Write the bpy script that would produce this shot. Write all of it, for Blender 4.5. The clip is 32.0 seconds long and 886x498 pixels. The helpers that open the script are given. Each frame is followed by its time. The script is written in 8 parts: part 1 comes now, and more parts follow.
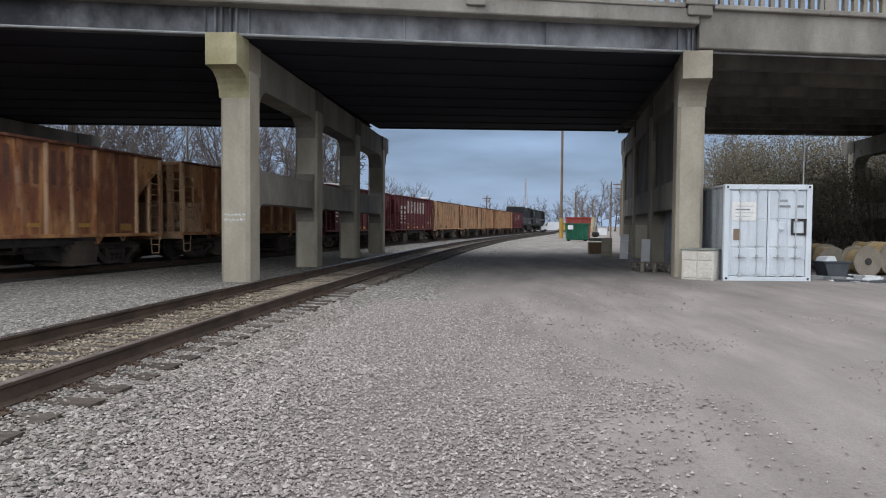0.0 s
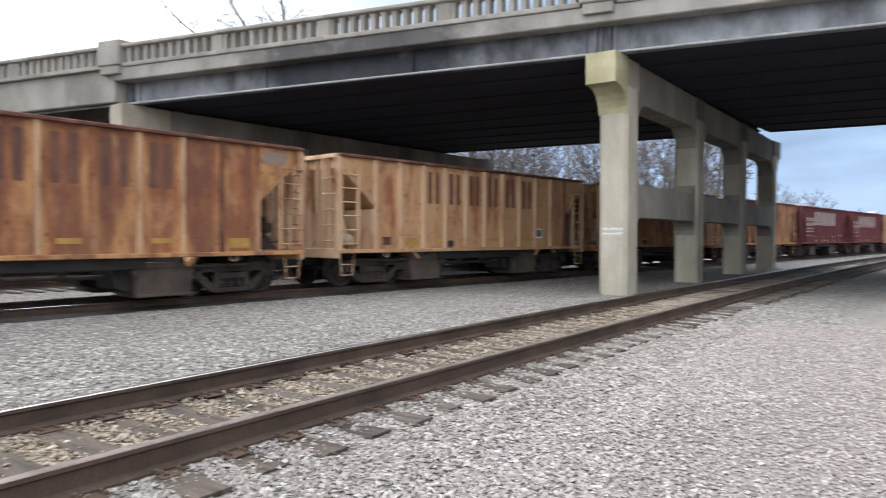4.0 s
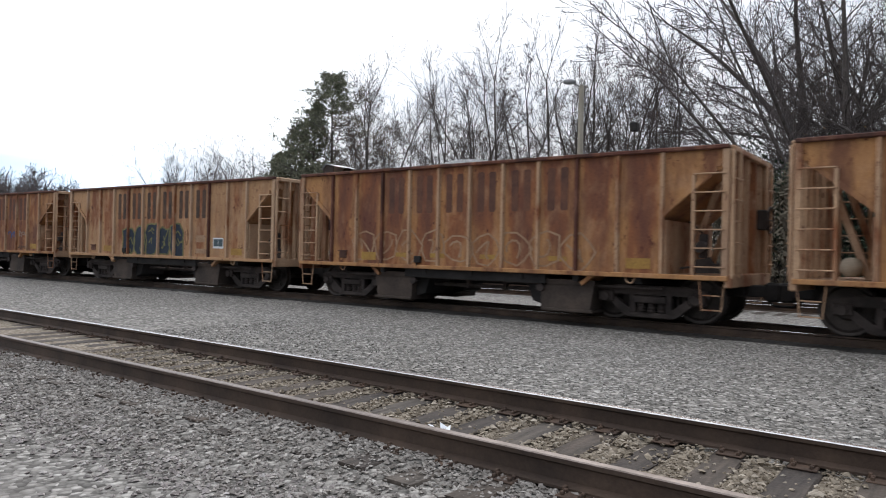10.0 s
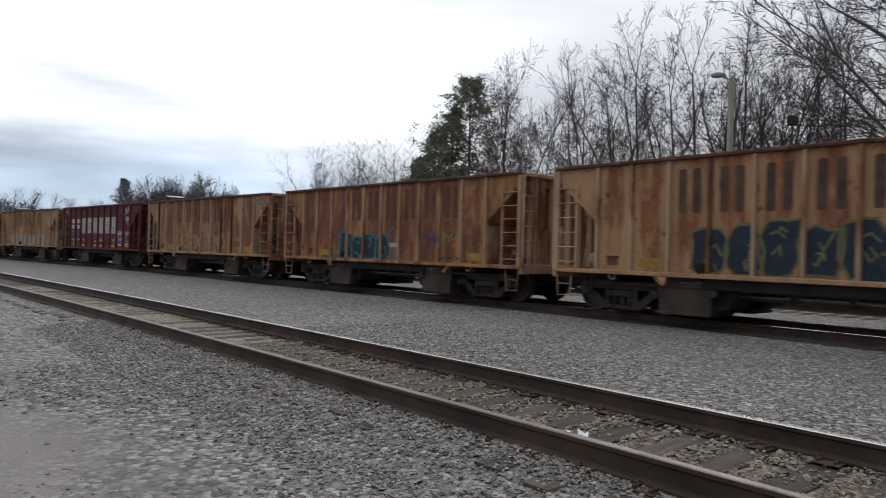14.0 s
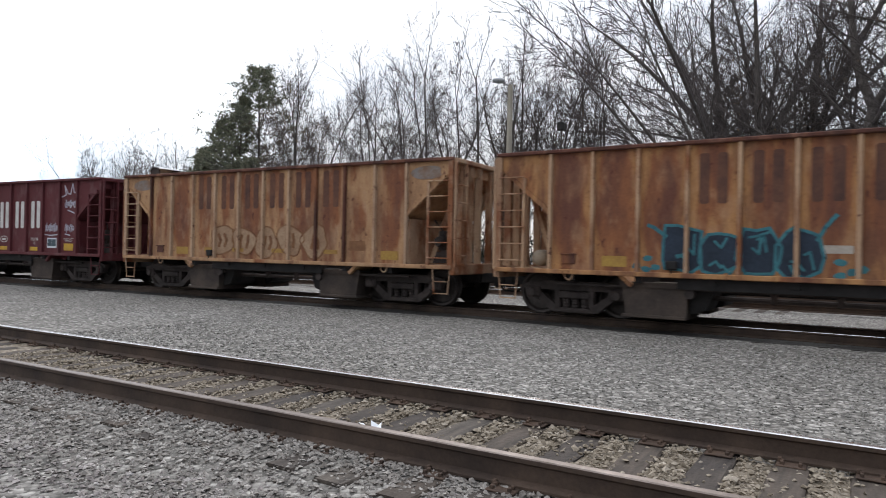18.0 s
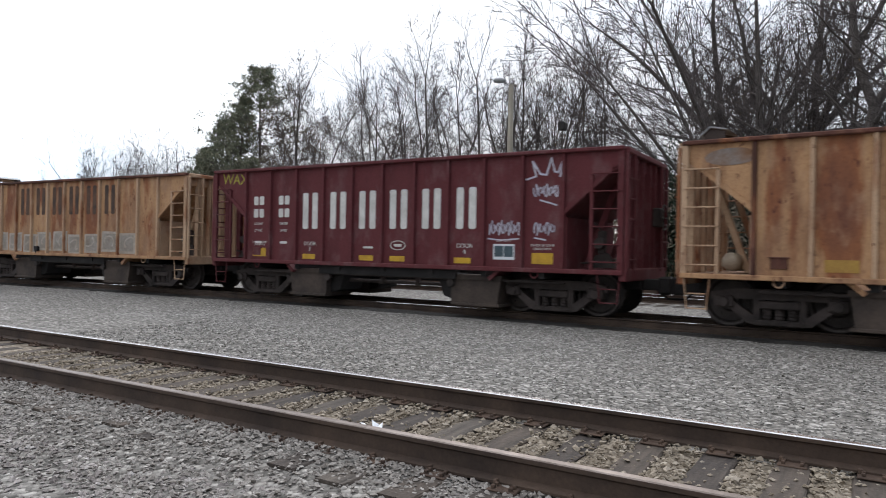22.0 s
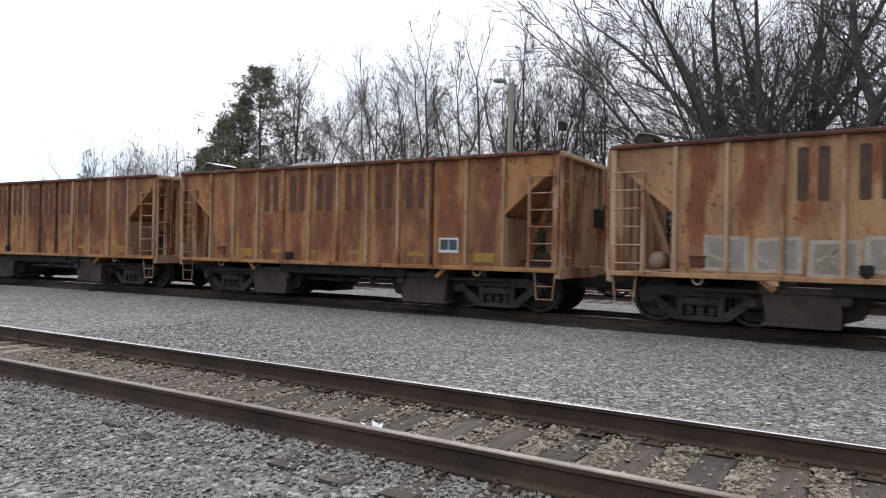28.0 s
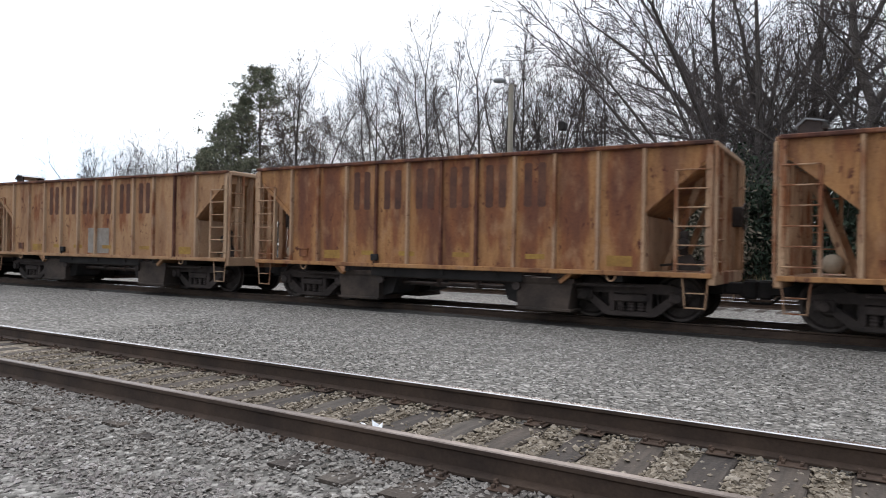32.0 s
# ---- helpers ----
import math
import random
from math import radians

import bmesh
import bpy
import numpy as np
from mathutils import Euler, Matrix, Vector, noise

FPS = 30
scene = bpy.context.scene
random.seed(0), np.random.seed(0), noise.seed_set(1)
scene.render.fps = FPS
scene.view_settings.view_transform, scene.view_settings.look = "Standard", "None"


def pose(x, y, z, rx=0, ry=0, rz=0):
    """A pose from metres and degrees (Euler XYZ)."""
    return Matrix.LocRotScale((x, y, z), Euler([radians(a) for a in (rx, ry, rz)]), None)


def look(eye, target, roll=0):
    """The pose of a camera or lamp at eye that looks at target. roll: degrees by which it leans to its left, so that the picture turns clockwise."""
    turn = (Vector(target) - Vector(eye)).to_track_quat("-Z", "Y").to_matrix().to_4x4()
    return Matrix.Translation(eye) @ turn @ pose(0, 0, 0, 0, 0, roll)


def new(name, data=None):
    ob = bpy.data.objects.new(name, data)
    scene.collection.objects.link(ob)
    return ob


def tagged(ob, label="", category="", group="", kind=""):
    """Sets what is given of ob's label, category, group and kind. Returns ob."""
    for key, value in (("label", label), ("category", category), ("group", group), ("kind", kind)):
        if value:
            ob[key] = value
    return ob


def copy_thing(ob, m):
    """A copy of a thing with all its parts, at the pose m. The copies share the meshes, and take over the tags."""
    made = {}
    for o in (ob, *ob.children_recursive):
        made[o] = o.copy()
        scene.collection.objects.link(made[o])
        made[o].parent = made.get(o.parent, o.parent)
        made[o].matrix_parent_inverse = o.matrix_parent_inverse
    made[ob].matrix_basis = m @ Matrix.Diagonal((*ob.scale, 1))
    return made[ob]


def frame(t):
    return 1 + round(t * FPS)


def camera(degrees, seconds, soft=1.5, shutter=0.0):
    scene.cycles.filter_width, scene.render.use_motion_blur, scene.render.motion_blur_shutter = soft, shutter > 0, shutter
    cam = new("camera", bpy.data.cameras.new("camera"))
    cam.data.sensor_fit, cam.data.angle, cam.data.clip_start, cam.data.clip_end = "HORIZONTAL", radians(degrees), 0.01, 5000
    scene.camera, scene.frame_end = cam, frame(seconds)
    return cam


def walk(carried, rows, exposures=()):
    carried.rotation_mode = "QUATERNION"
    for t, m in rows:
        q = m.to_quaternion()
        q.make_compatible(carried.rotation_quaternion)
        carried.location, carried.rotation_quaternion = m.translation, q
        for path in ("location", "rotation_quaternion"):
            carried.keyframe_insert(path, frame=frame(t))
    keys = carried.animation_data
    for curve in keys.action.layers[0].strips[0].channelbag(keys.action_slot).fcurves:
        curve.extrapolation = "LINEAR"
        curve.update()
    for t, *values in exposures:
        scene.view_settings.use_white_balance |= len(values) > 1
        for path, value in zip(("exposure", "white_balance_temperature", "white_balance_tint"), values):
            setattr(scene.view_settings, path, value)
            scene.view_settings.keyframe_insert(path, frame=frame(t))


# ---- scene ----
cam = camera(65.47, 32.0, soft=1.0, shutter=0.4)
EYE = Vector((0.0, 0.0, 1.45))


def aim(yaw, pitch, roll):
    """The standing camera, turned by yaw from the way along the tracks."""
    a, b = radians(yaw), radians(pitch)
    way = Vector((math.cos(a) * math.cos(b), math.sin(a) * math.cos(b), math.sin(b)))
    return look(EYE, EYE + way * 10, roll)


PATH = [
    (0, 5.00, -2.01, 0.42),
    (0.5, 6.75, -1.61, 0.51),
    (1, 11.57, -1.52, 0.49),
    (1.5, 14.32, -1.55, 0.37),
    (2, 14.75, -1.43, 0.55),
    (2.5, 16.43, -1.38, 0.50),
    (4.5, 45.19, -0.83, -0.20),
    (5, 55.26, -0.62, -0.42),
    (5.5, 64.26, -0.39, -0.03),
    (6, 71.70, -0.23, 0.12),
    (6.5, 79.07, -0.07, 0.14),
    (7, 87.81, 0.12, 0.22),
    (7.5, 94.31, 0.17, 0.43),
    (8, 103.74, 0.25, 0.72),
    (8.5, 112.50, 0.29, 1.09),
    (9, 119.10, 0.29, 1.16),
    (9.5, 124.58, 0.27, 1.19),
    (10, 127.34, 0.27, 1.30),
    (10.5, 127.31, 0.27, 1.32),
    (12.5, 127.31, 0.27, 1.32),
    (13, 129.05, 0.19, 1.44),
    (13.5, 135.20, 0.20, 1.46),
    (14, 138.67, 0.18, 1.52),
    (14.5, 140.77, 0.20, 1.66),
    (16.5, 134.06, 0.05, 1.76),
    (17, 129.14, 0.13, 1.45),
    (17.5, 126.38, 0.14, 1.34),
    (18, 121.57, 0.15, 1.16),
    (18.5, 121.65, 0.14, 1.10),
    (32, 121.65, 0.14, 1.10),
]
EXPOSURES = [(0, -0.32), (1.0, -0.2), (2.0, -0.06), (2.5, 0.02), (4.5, 0.55), (5.5, 0.4), (7, 0.12), (9, -0.12), (10, -0.45), (12, -0.5), (13, -0.6), (14.0, -1.08), (14.5, -1.12), (16.5, -1.05), (18, -0.42), (32, -0.38)]
BALANCE = ((0, 6450, 11), (5, 6400, 11), (9, 6370, 11.5), (32, 6370, 11.5))
walk(cam, [(t, aim(y, p, r)) for t, y, p, r in PATH], [(t, e, *(float(np.interp(t, [b[0] for b in BALANCE], [b[i] for b in BALANCE])) for i in (1, 2))) for t, e in EXPOSURES])

# ---- light: a bright overcast sky, brightest where the sun stands behind the cloud ----
SUN_AZ, SUN_EL = 112.0, 34.0
sun_way = Vector((math.cos(radians(SUN_AZ)) * math.cos(radians(SUN_EL)), math.sin(radians(SUN_AZ)) * math.cos(radians(SUN_EL)), math.sin(radians(SUN_EL))))


def sky():
    w = bpy.data.worlds.new("overcast")
    scene.world = w
    w.use_nodes = True
    nt = w.node_tree
    N, L = nt.nodes, nt.links
    bg = N["Background"]
    tex = N.new("ShaderNodeTexSky")
    tex.sky_type, tex.sun_disc = "NISHITA", False
    tex.sun_elevation, tex.sun_rotation = radians(SUN_EL), radians(90 - SUN_AZ)
    blue = N.new("ShaderNodeMixRGB")
    blue.blend_type, blue.inputs[0].default_value = "MULTIPLY", 1.0
    blue.inputs[2].default_value = (0.10, 0.10, 0.10, 1)
    L.new(tex.outputs[0], blue.inputs[1])
    co = N.new("ShaderNodeTexCoord")
    # cloud sheets, stretched level
    mp = N.new("ShaderNodeMapping")
    mp.inputs["Scale"].default_value = (1.3, 1.3, 7.0)
    L.new(co.outputs["Generated"], mp.inputs[0])
    cl = N.new("ShaderNodeTexNoise")
    cl.inputs["Scale"].default_value, cl.inputs["Detail"].default_value = 2.2, 6
    L.new(mp.outputs[0], cl.inputs["Vector"])
    dot = N.new("ShaderNodeVectorMath")
    dot.operation = "DOT_PRODUCT"
    L.new(co.outputs["Generated"], dot.inputs[0])
    dot.inputs[1].default_value = sun_way
    glow = N.new("ShaderNodeMapRange")
    glow.interpolation_type = "SMOOTHSTEP"
    glow.inputs[1].default_value, glow.inputs[2].default_value = 0.25, 0.95
    glow.inputs[3].default_value, glow.inputs[4].default_value = 0.78, 1.25
    L.new(dot.outputs["Value"], glow.inputs[0])
    grey = N.new("ShaderNodeValToRGB")
    grey.color_ramp.elements[0].position, grey.color_ramp.elements[1].position = 0.30, 0.68
    grey.color_ramp.elements[0].color, grey.color_ramp.elements[1].color = (0.80, 0.85, 0.92, 1), (0.97, 0.985, 1.0, 1)
    L.new(cl.outputs["Fac"], grey.inputs[0])
    lit = N.new("ShaderNodeMixRGB")
    lit.blend_type, lit.inputs[0].default_value = "MULTIPLY", 1.0
    L.new(grey.outputs[0], lit.inputs[1])
    L.new(glow.outputs[0], lit.inputs[2])
    # an overcast sky is brighter overhead than at the horizon
    sep0 = N.new("ShaderNodeSeparateXYZ")
    L.new(co.outputs["Generated"], sep0.inputs[0])
    rise = N.new("ShaderNodeMapRange")
    rise.inputs[3].default_value, rise.inputs[4].default_value = 0.46, 1.85
    L.new(sep0.outputs[2], rise.inputs[0])
    high = N.new("ShaderNodeMixRGB")
    high.blend_type, high.inputs[0].default_value = "MULTIPLY", 1.0
    L.new(lit.outputs[0], high.inputs[1])
    L.new(rise.outputs[0], high.inputs[2])
    lit = high
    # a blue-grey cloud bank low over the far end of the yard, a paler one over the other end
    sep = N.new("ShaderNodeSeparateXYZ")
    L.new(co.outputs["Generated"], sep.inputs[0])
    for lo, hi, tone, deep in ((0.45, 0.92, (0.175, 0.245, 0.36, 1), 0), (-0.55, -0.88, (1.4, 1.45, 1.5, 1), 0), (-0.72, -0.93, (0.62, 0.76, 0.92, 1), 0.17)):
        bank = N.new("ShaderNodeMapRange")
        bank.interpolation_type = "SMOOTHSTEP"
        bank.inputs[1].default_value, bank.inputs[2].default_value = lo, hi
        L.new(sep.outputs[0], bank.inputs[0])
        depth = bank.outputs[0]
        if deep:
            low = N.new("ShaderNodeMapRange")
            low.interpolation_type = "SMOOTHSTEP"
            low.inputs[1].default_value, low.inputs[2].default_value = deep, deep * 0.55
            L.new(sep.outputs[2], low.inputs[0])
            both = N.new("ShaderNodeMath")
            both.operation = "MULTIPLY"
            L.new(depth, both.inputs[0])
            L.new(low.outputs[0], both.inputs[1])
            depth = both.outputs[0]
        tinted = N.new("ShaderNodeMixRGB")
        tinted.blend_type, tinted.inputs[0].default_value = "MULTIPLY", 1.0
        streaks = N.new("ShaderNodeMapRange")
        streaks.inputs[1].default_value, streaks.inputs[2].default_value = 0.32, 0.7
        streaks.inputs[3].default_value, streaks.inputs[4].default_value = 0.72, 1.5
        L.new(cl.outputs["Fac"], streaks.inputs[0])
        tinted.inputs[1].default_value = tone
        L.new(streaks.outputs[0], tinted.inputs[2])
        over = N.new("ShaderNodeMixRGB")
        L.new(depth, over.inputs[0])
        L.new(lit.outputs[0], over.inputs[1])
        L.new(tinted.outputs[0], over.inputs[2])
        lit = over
    mix = N.new("ShaderNodeMixRGB")
    mix.inputs[0].default_value = 0.9
    L.new(blue.outputs[0], mix.inputs[1])
    L.new(lit.outputs[0], mix.inputs[2])
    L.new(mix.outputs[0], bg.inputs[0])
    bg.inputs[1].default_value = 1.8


sky()
sun = new("sun", bpy.data.lights.new("sun", "SUN"))
sun.data.energy, sun.data.angle, sun.data.color = 1.5, radians(25), (1.0, 0.96, 0.9)
sun.matrix_world = look(sun_way * 100, (0, 0, 0))

# ---- materials ----
def shader(name, rough=0.85, metal=0.0):
    m = bpy.data.materials.new(name)
    m.use_nodes = True
    b = m.node_tree.nodes["Principled BSDF"]
    b.inputs["Roughness"].default_value, b.inputs["Metallic"].default_value = rough, metal
    if "Specular IOR Level" in b.inputs:
        b.inputs["Specular IOR Level"].default_value = 0.3
    return m, m.node_tree.nodes, m.node_tree.links, b


def rgba(c):
    return (c[0], c[1], c[2], 1.0)


def noise_of(N, L, vec, scale, detail=4.0, rough=0.55, stretch=None):
    if stretch:
        mp = N.new("ShaderNodeMapping")
        mp.inputs["Scale"].default_value = stretch
        L.new(vec, mp.inputs[0])
        vec = mp.outputs[0]
    n = N.new("ShaderNodeTexNoise")
    n.inputs["Scale"].default_value, n.inputs["Detail"].default_value, n.inputs["Roughness"].default_value = scale, detail, rough
    L.new(vec, n.inputs["Vector"])
    return n.outputs["Fac"]


def ramp_of(N, L, fac, stops):
    r = N.new("ShaderNodeValToRGB")
    e = r.color_ramp.elements
    while len(e) < len(stops):
        e.new(0.5)
    for el, (p, c) in zip(e, stops):
        el.position, el.color = p, rgba(c)
    L.new(fac, r.inputs[0])
    return r.outputs[0]


def blend(N, L, fac, a, b, mode="MIX"):
    m = N.new("ShaderNodeMixRGB")
    m.blend_type = mode
    for sock, v in zip(m.inputs, (fac, a, b)):
        if isinstance(v, (int, float)):
            sock.default_value = v
        elif isinstance(v, tuple):
            sock.default_value = rgba(v)
        else:
            L.new(v, sock)
    return m.outputs[0]


def bump_of(N, L, bsdf, height, strength=0.4, dist=0.01):
    b = N.new("ShaderNodeBump")
    b.inputs["Strength"].default_value, b.inputs["Distance"].default_value = strength, dist
    L.new(height, b.inputs["Height"])
    L.new(b.outputs[0], bsdf.inputs["Normal"])


def coords(N, L, kind="Object", shift=True):
    c = N.new("ShaderNodeTexCoord").outputs[kind]
    if not shift:
        return c
    info = N.new("ShaderNodeObjectInfo")
    sc = N.new("ShaderNodeMath")
    sc.operation = "MULTIPLY"
    sc.inputs[1].default_value = 37.0
    L.new(info.outputs["Random"], sc.inputs[0])
    add = N.new("ShaderNodeVectorMath")
    L.new(c, add.inputs[0])
    L.new(sc.outputs[0], add.inputs[1])
    return add.outputs[0]


def plain(name, light, dark, scale=3.0, rough=0.85, metal=0.0, bump=0.25, stretch=None, fine=None, dist=0.01, shift=True, grit=0.5):
    """A surface that wanders between two tones at two scales, with fine relief."""
    m, N, L, b = shader(name, rough, metal)
    co = coords(N, L, shift=shift)
    big = noise_of(N, L, co, scale, 5, 0.6, stretch)
    small = noise_of(N, L, co, fine or scale * 12, 3, 0.6)
    col = ramp_of(N, L, big, [(0.32, dark), (0.68, light)])
    col = blend(N, L, grit, col, ramp_of(N, L, small, [(0.3, (0.55, 0.55, 0.55)), (0.7, (1, 1, 1))]), "MULTIPLY")
    L.new(col, b.inputs["Base Color"])
    bump_of(N, L, b, small, bump, dist)
    return m


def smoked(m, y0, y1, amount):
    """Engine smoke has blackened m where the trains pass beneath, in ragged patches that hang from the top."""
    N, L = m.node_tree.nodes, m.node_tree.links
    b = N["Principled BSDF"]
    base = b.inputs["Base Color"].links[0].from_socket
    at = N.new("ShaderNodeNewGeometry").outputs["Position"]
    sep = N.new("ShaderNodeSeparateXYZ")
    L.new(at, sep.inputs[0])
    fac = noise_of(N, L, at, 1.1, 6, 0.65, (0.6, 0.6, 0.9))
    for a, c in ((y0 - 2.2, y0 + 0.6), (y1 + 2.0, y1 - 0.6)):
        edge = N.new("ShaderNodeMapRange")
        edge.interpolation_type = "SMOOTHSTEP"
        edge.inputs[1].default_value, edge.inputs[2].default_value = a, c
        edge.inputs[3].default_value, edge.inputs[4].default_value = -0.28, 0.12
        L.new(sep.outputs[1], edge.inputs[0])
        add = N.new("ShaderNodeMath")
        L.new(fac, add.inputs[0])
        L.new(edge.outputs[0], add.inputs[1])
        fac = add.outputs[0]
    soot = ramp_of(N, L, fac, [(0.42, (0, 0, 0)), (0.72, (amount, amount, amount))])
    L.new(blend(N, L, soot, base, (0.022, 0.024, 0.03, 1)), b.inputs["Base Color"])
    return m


def rusted(name, paint, rust, deep, amount, shift, sheet=False):
    """Old paint under vertical rust runs, blisters and soot; every sheet weathers a little differently."""
    m, N, L, b = shader(name, 0.8)
    raw = N.new("ShaderNodeTexCoord").outputs["Object"]
    add = N.new("ShaderNodeVectorMath")
    L.new(raw, add.inputs[0])
    add.inputs[1].default_value = (shift, shift * 0.7, shift * 1.3)
    info = N.new("ShaderNodeObjectInfo")
    sc = N.new("ShaderNodeMath")
    sc.operation, sc.inputs[1].default_value = "MULTIPLY", 23.0
    L.new(info.outputs["Random"], sc.inputs[0])
    add2 = N.new("ShaderNodeVectorMath")
    L.new(add.outputs[0], add2.inputs[0])
    L.new(sc.outputs[0], add2.inputs[1])
    co = add2.outputs[0]
    runs = noise_of(N, L, co, 1.5, 5, 0.55, (2.0, 1.0, 0.5))
    patch = noise_of(N, L, co, 1.1, 6, 0.62, (1.7, 1.0, 0.5))
    fine = noise_of(N, L, co, 26, 5, 0.7)
    streak = noise_of(N, L, co, 5.0, 4, 0.6, (2.4, 1.0, 0.16))
    per = N.new("ShaderNodeMath")
    per.operation, per.inputs[1].default_value, per.inputs[2].default_value = "MULTIPLY_ADD", 0.16, -0.08
    L.new(info.outputs["Random"], per.inputs[0])
    lean = N.new("ShaderNodeMath")
    L.new(runs, lean.inputs[0])
    L.new(per.outputs[0], lean.inputs[1])
    worn = lean.outputs[0]
    if sheet:
        # rust eats the middle of a sheet first; the paint by its ribs and along the foot lasts longer
        sx = N.new("ShaderNodeSeparateXYZ")
        L.new(raw, sx.inputs[0])
        ax = N.new("ShaderNodeMath")
        ax.operation = "ABSOLUTE"
        L.new(sx.outputs[0], ax.inputs[0])
        rim = N.new("ShaderNodeMapRange")
        for i, val in ((1, 0.16), (2, 0.42), (3, 0.06), (4, -0.27)):
            rim.inputs[i].default_value = val
        L.new(ax.outputs[0], rim.inputs[0])
        foot = N.new("ShaderNodeMapRange")
        for i, val in ((1, 1.0), (2, 2.0), (3, -0.10), (4, 0.03)):
            foot.inputs[i].default_value = val
        L.new(sx.outputs[2], foot.inputs[0])
        for part_of in (rim, foot):
            plus = N.new("ShaderNodeMath")
            L.new(worn, plus.inputs[0])
            L.new(part_of.outputs[0], plus.inputs[1])
            worn = plus.outputs[0]
    a = ramp_of(N, L, worn, [(0.56 - amount * 0.32, paint), (0.72 - amount * 0.32, rust)])
    if sheet:
        gone = ramp_of(N, L, worn, [(0.74 - amount * 0.30, (0, 0, 0)), (0.90 - amount * 0.30, (0.85 * amount,) * 3)])
        a = blend(N, L, gone, a, deep)
    chalk = noise_of(N, L, co, 2.3, 6, 0.62, (1.2, 1.0, 0.7))
    a = blend(N, L, ramp_of(N, L, chalk, [(0.52, (0, 0, 0)), (0.66, (0.55, 0.55, 0.55))]), a, tuple(0.9 * c + 0.06 for c in paint))
    a = blend(N, L, ramp_of(N, L, patch, [(0.44, (0, 0, 0)), (0.62, (0.9 * amount + 0.1,) * 3)]), a, deep)
    a = blend(N, L, ramp_of(N, L, streak, [(0.54, (0, 0, 0)), (0.76, (0.42 * amount + 0.06,) * 3)]), a, deep)
    a = blend(N, L, 0.5, a, ramp_of(N, L, fine, [(0.3, (0.55, 0.5, 0.47)), (0.62, (1, 1, 1))]), "MULTIPLY")
    if amount > 0.21:
        # flakes broken through the paint, strung out downwards; thickest where the run noise is high
        flake = noise_of(N, L, co, 8.0, 3, 0.6, (1.6, 1.6, 0.75))
        where = ramp_of(N, L, chalk, [(0.40, (1, 1, 1)), (0.56, (0.0, 0.0, 0.0))])
        spots = ramp_of(N, L, flake, [(0.60, (0, 0, 0)), (0.635, (0.9, 0.9, 0.9))])
        a = blend(N, L, blend(N, L, 1.0, spots, where, "MULTIPLY"), a, (0.085, 0.026, 0.018))
    L.new(a, b.inputs["Base Color"])
    bump_of(N, L, b, fine, 0.4, 0.006)
    return m


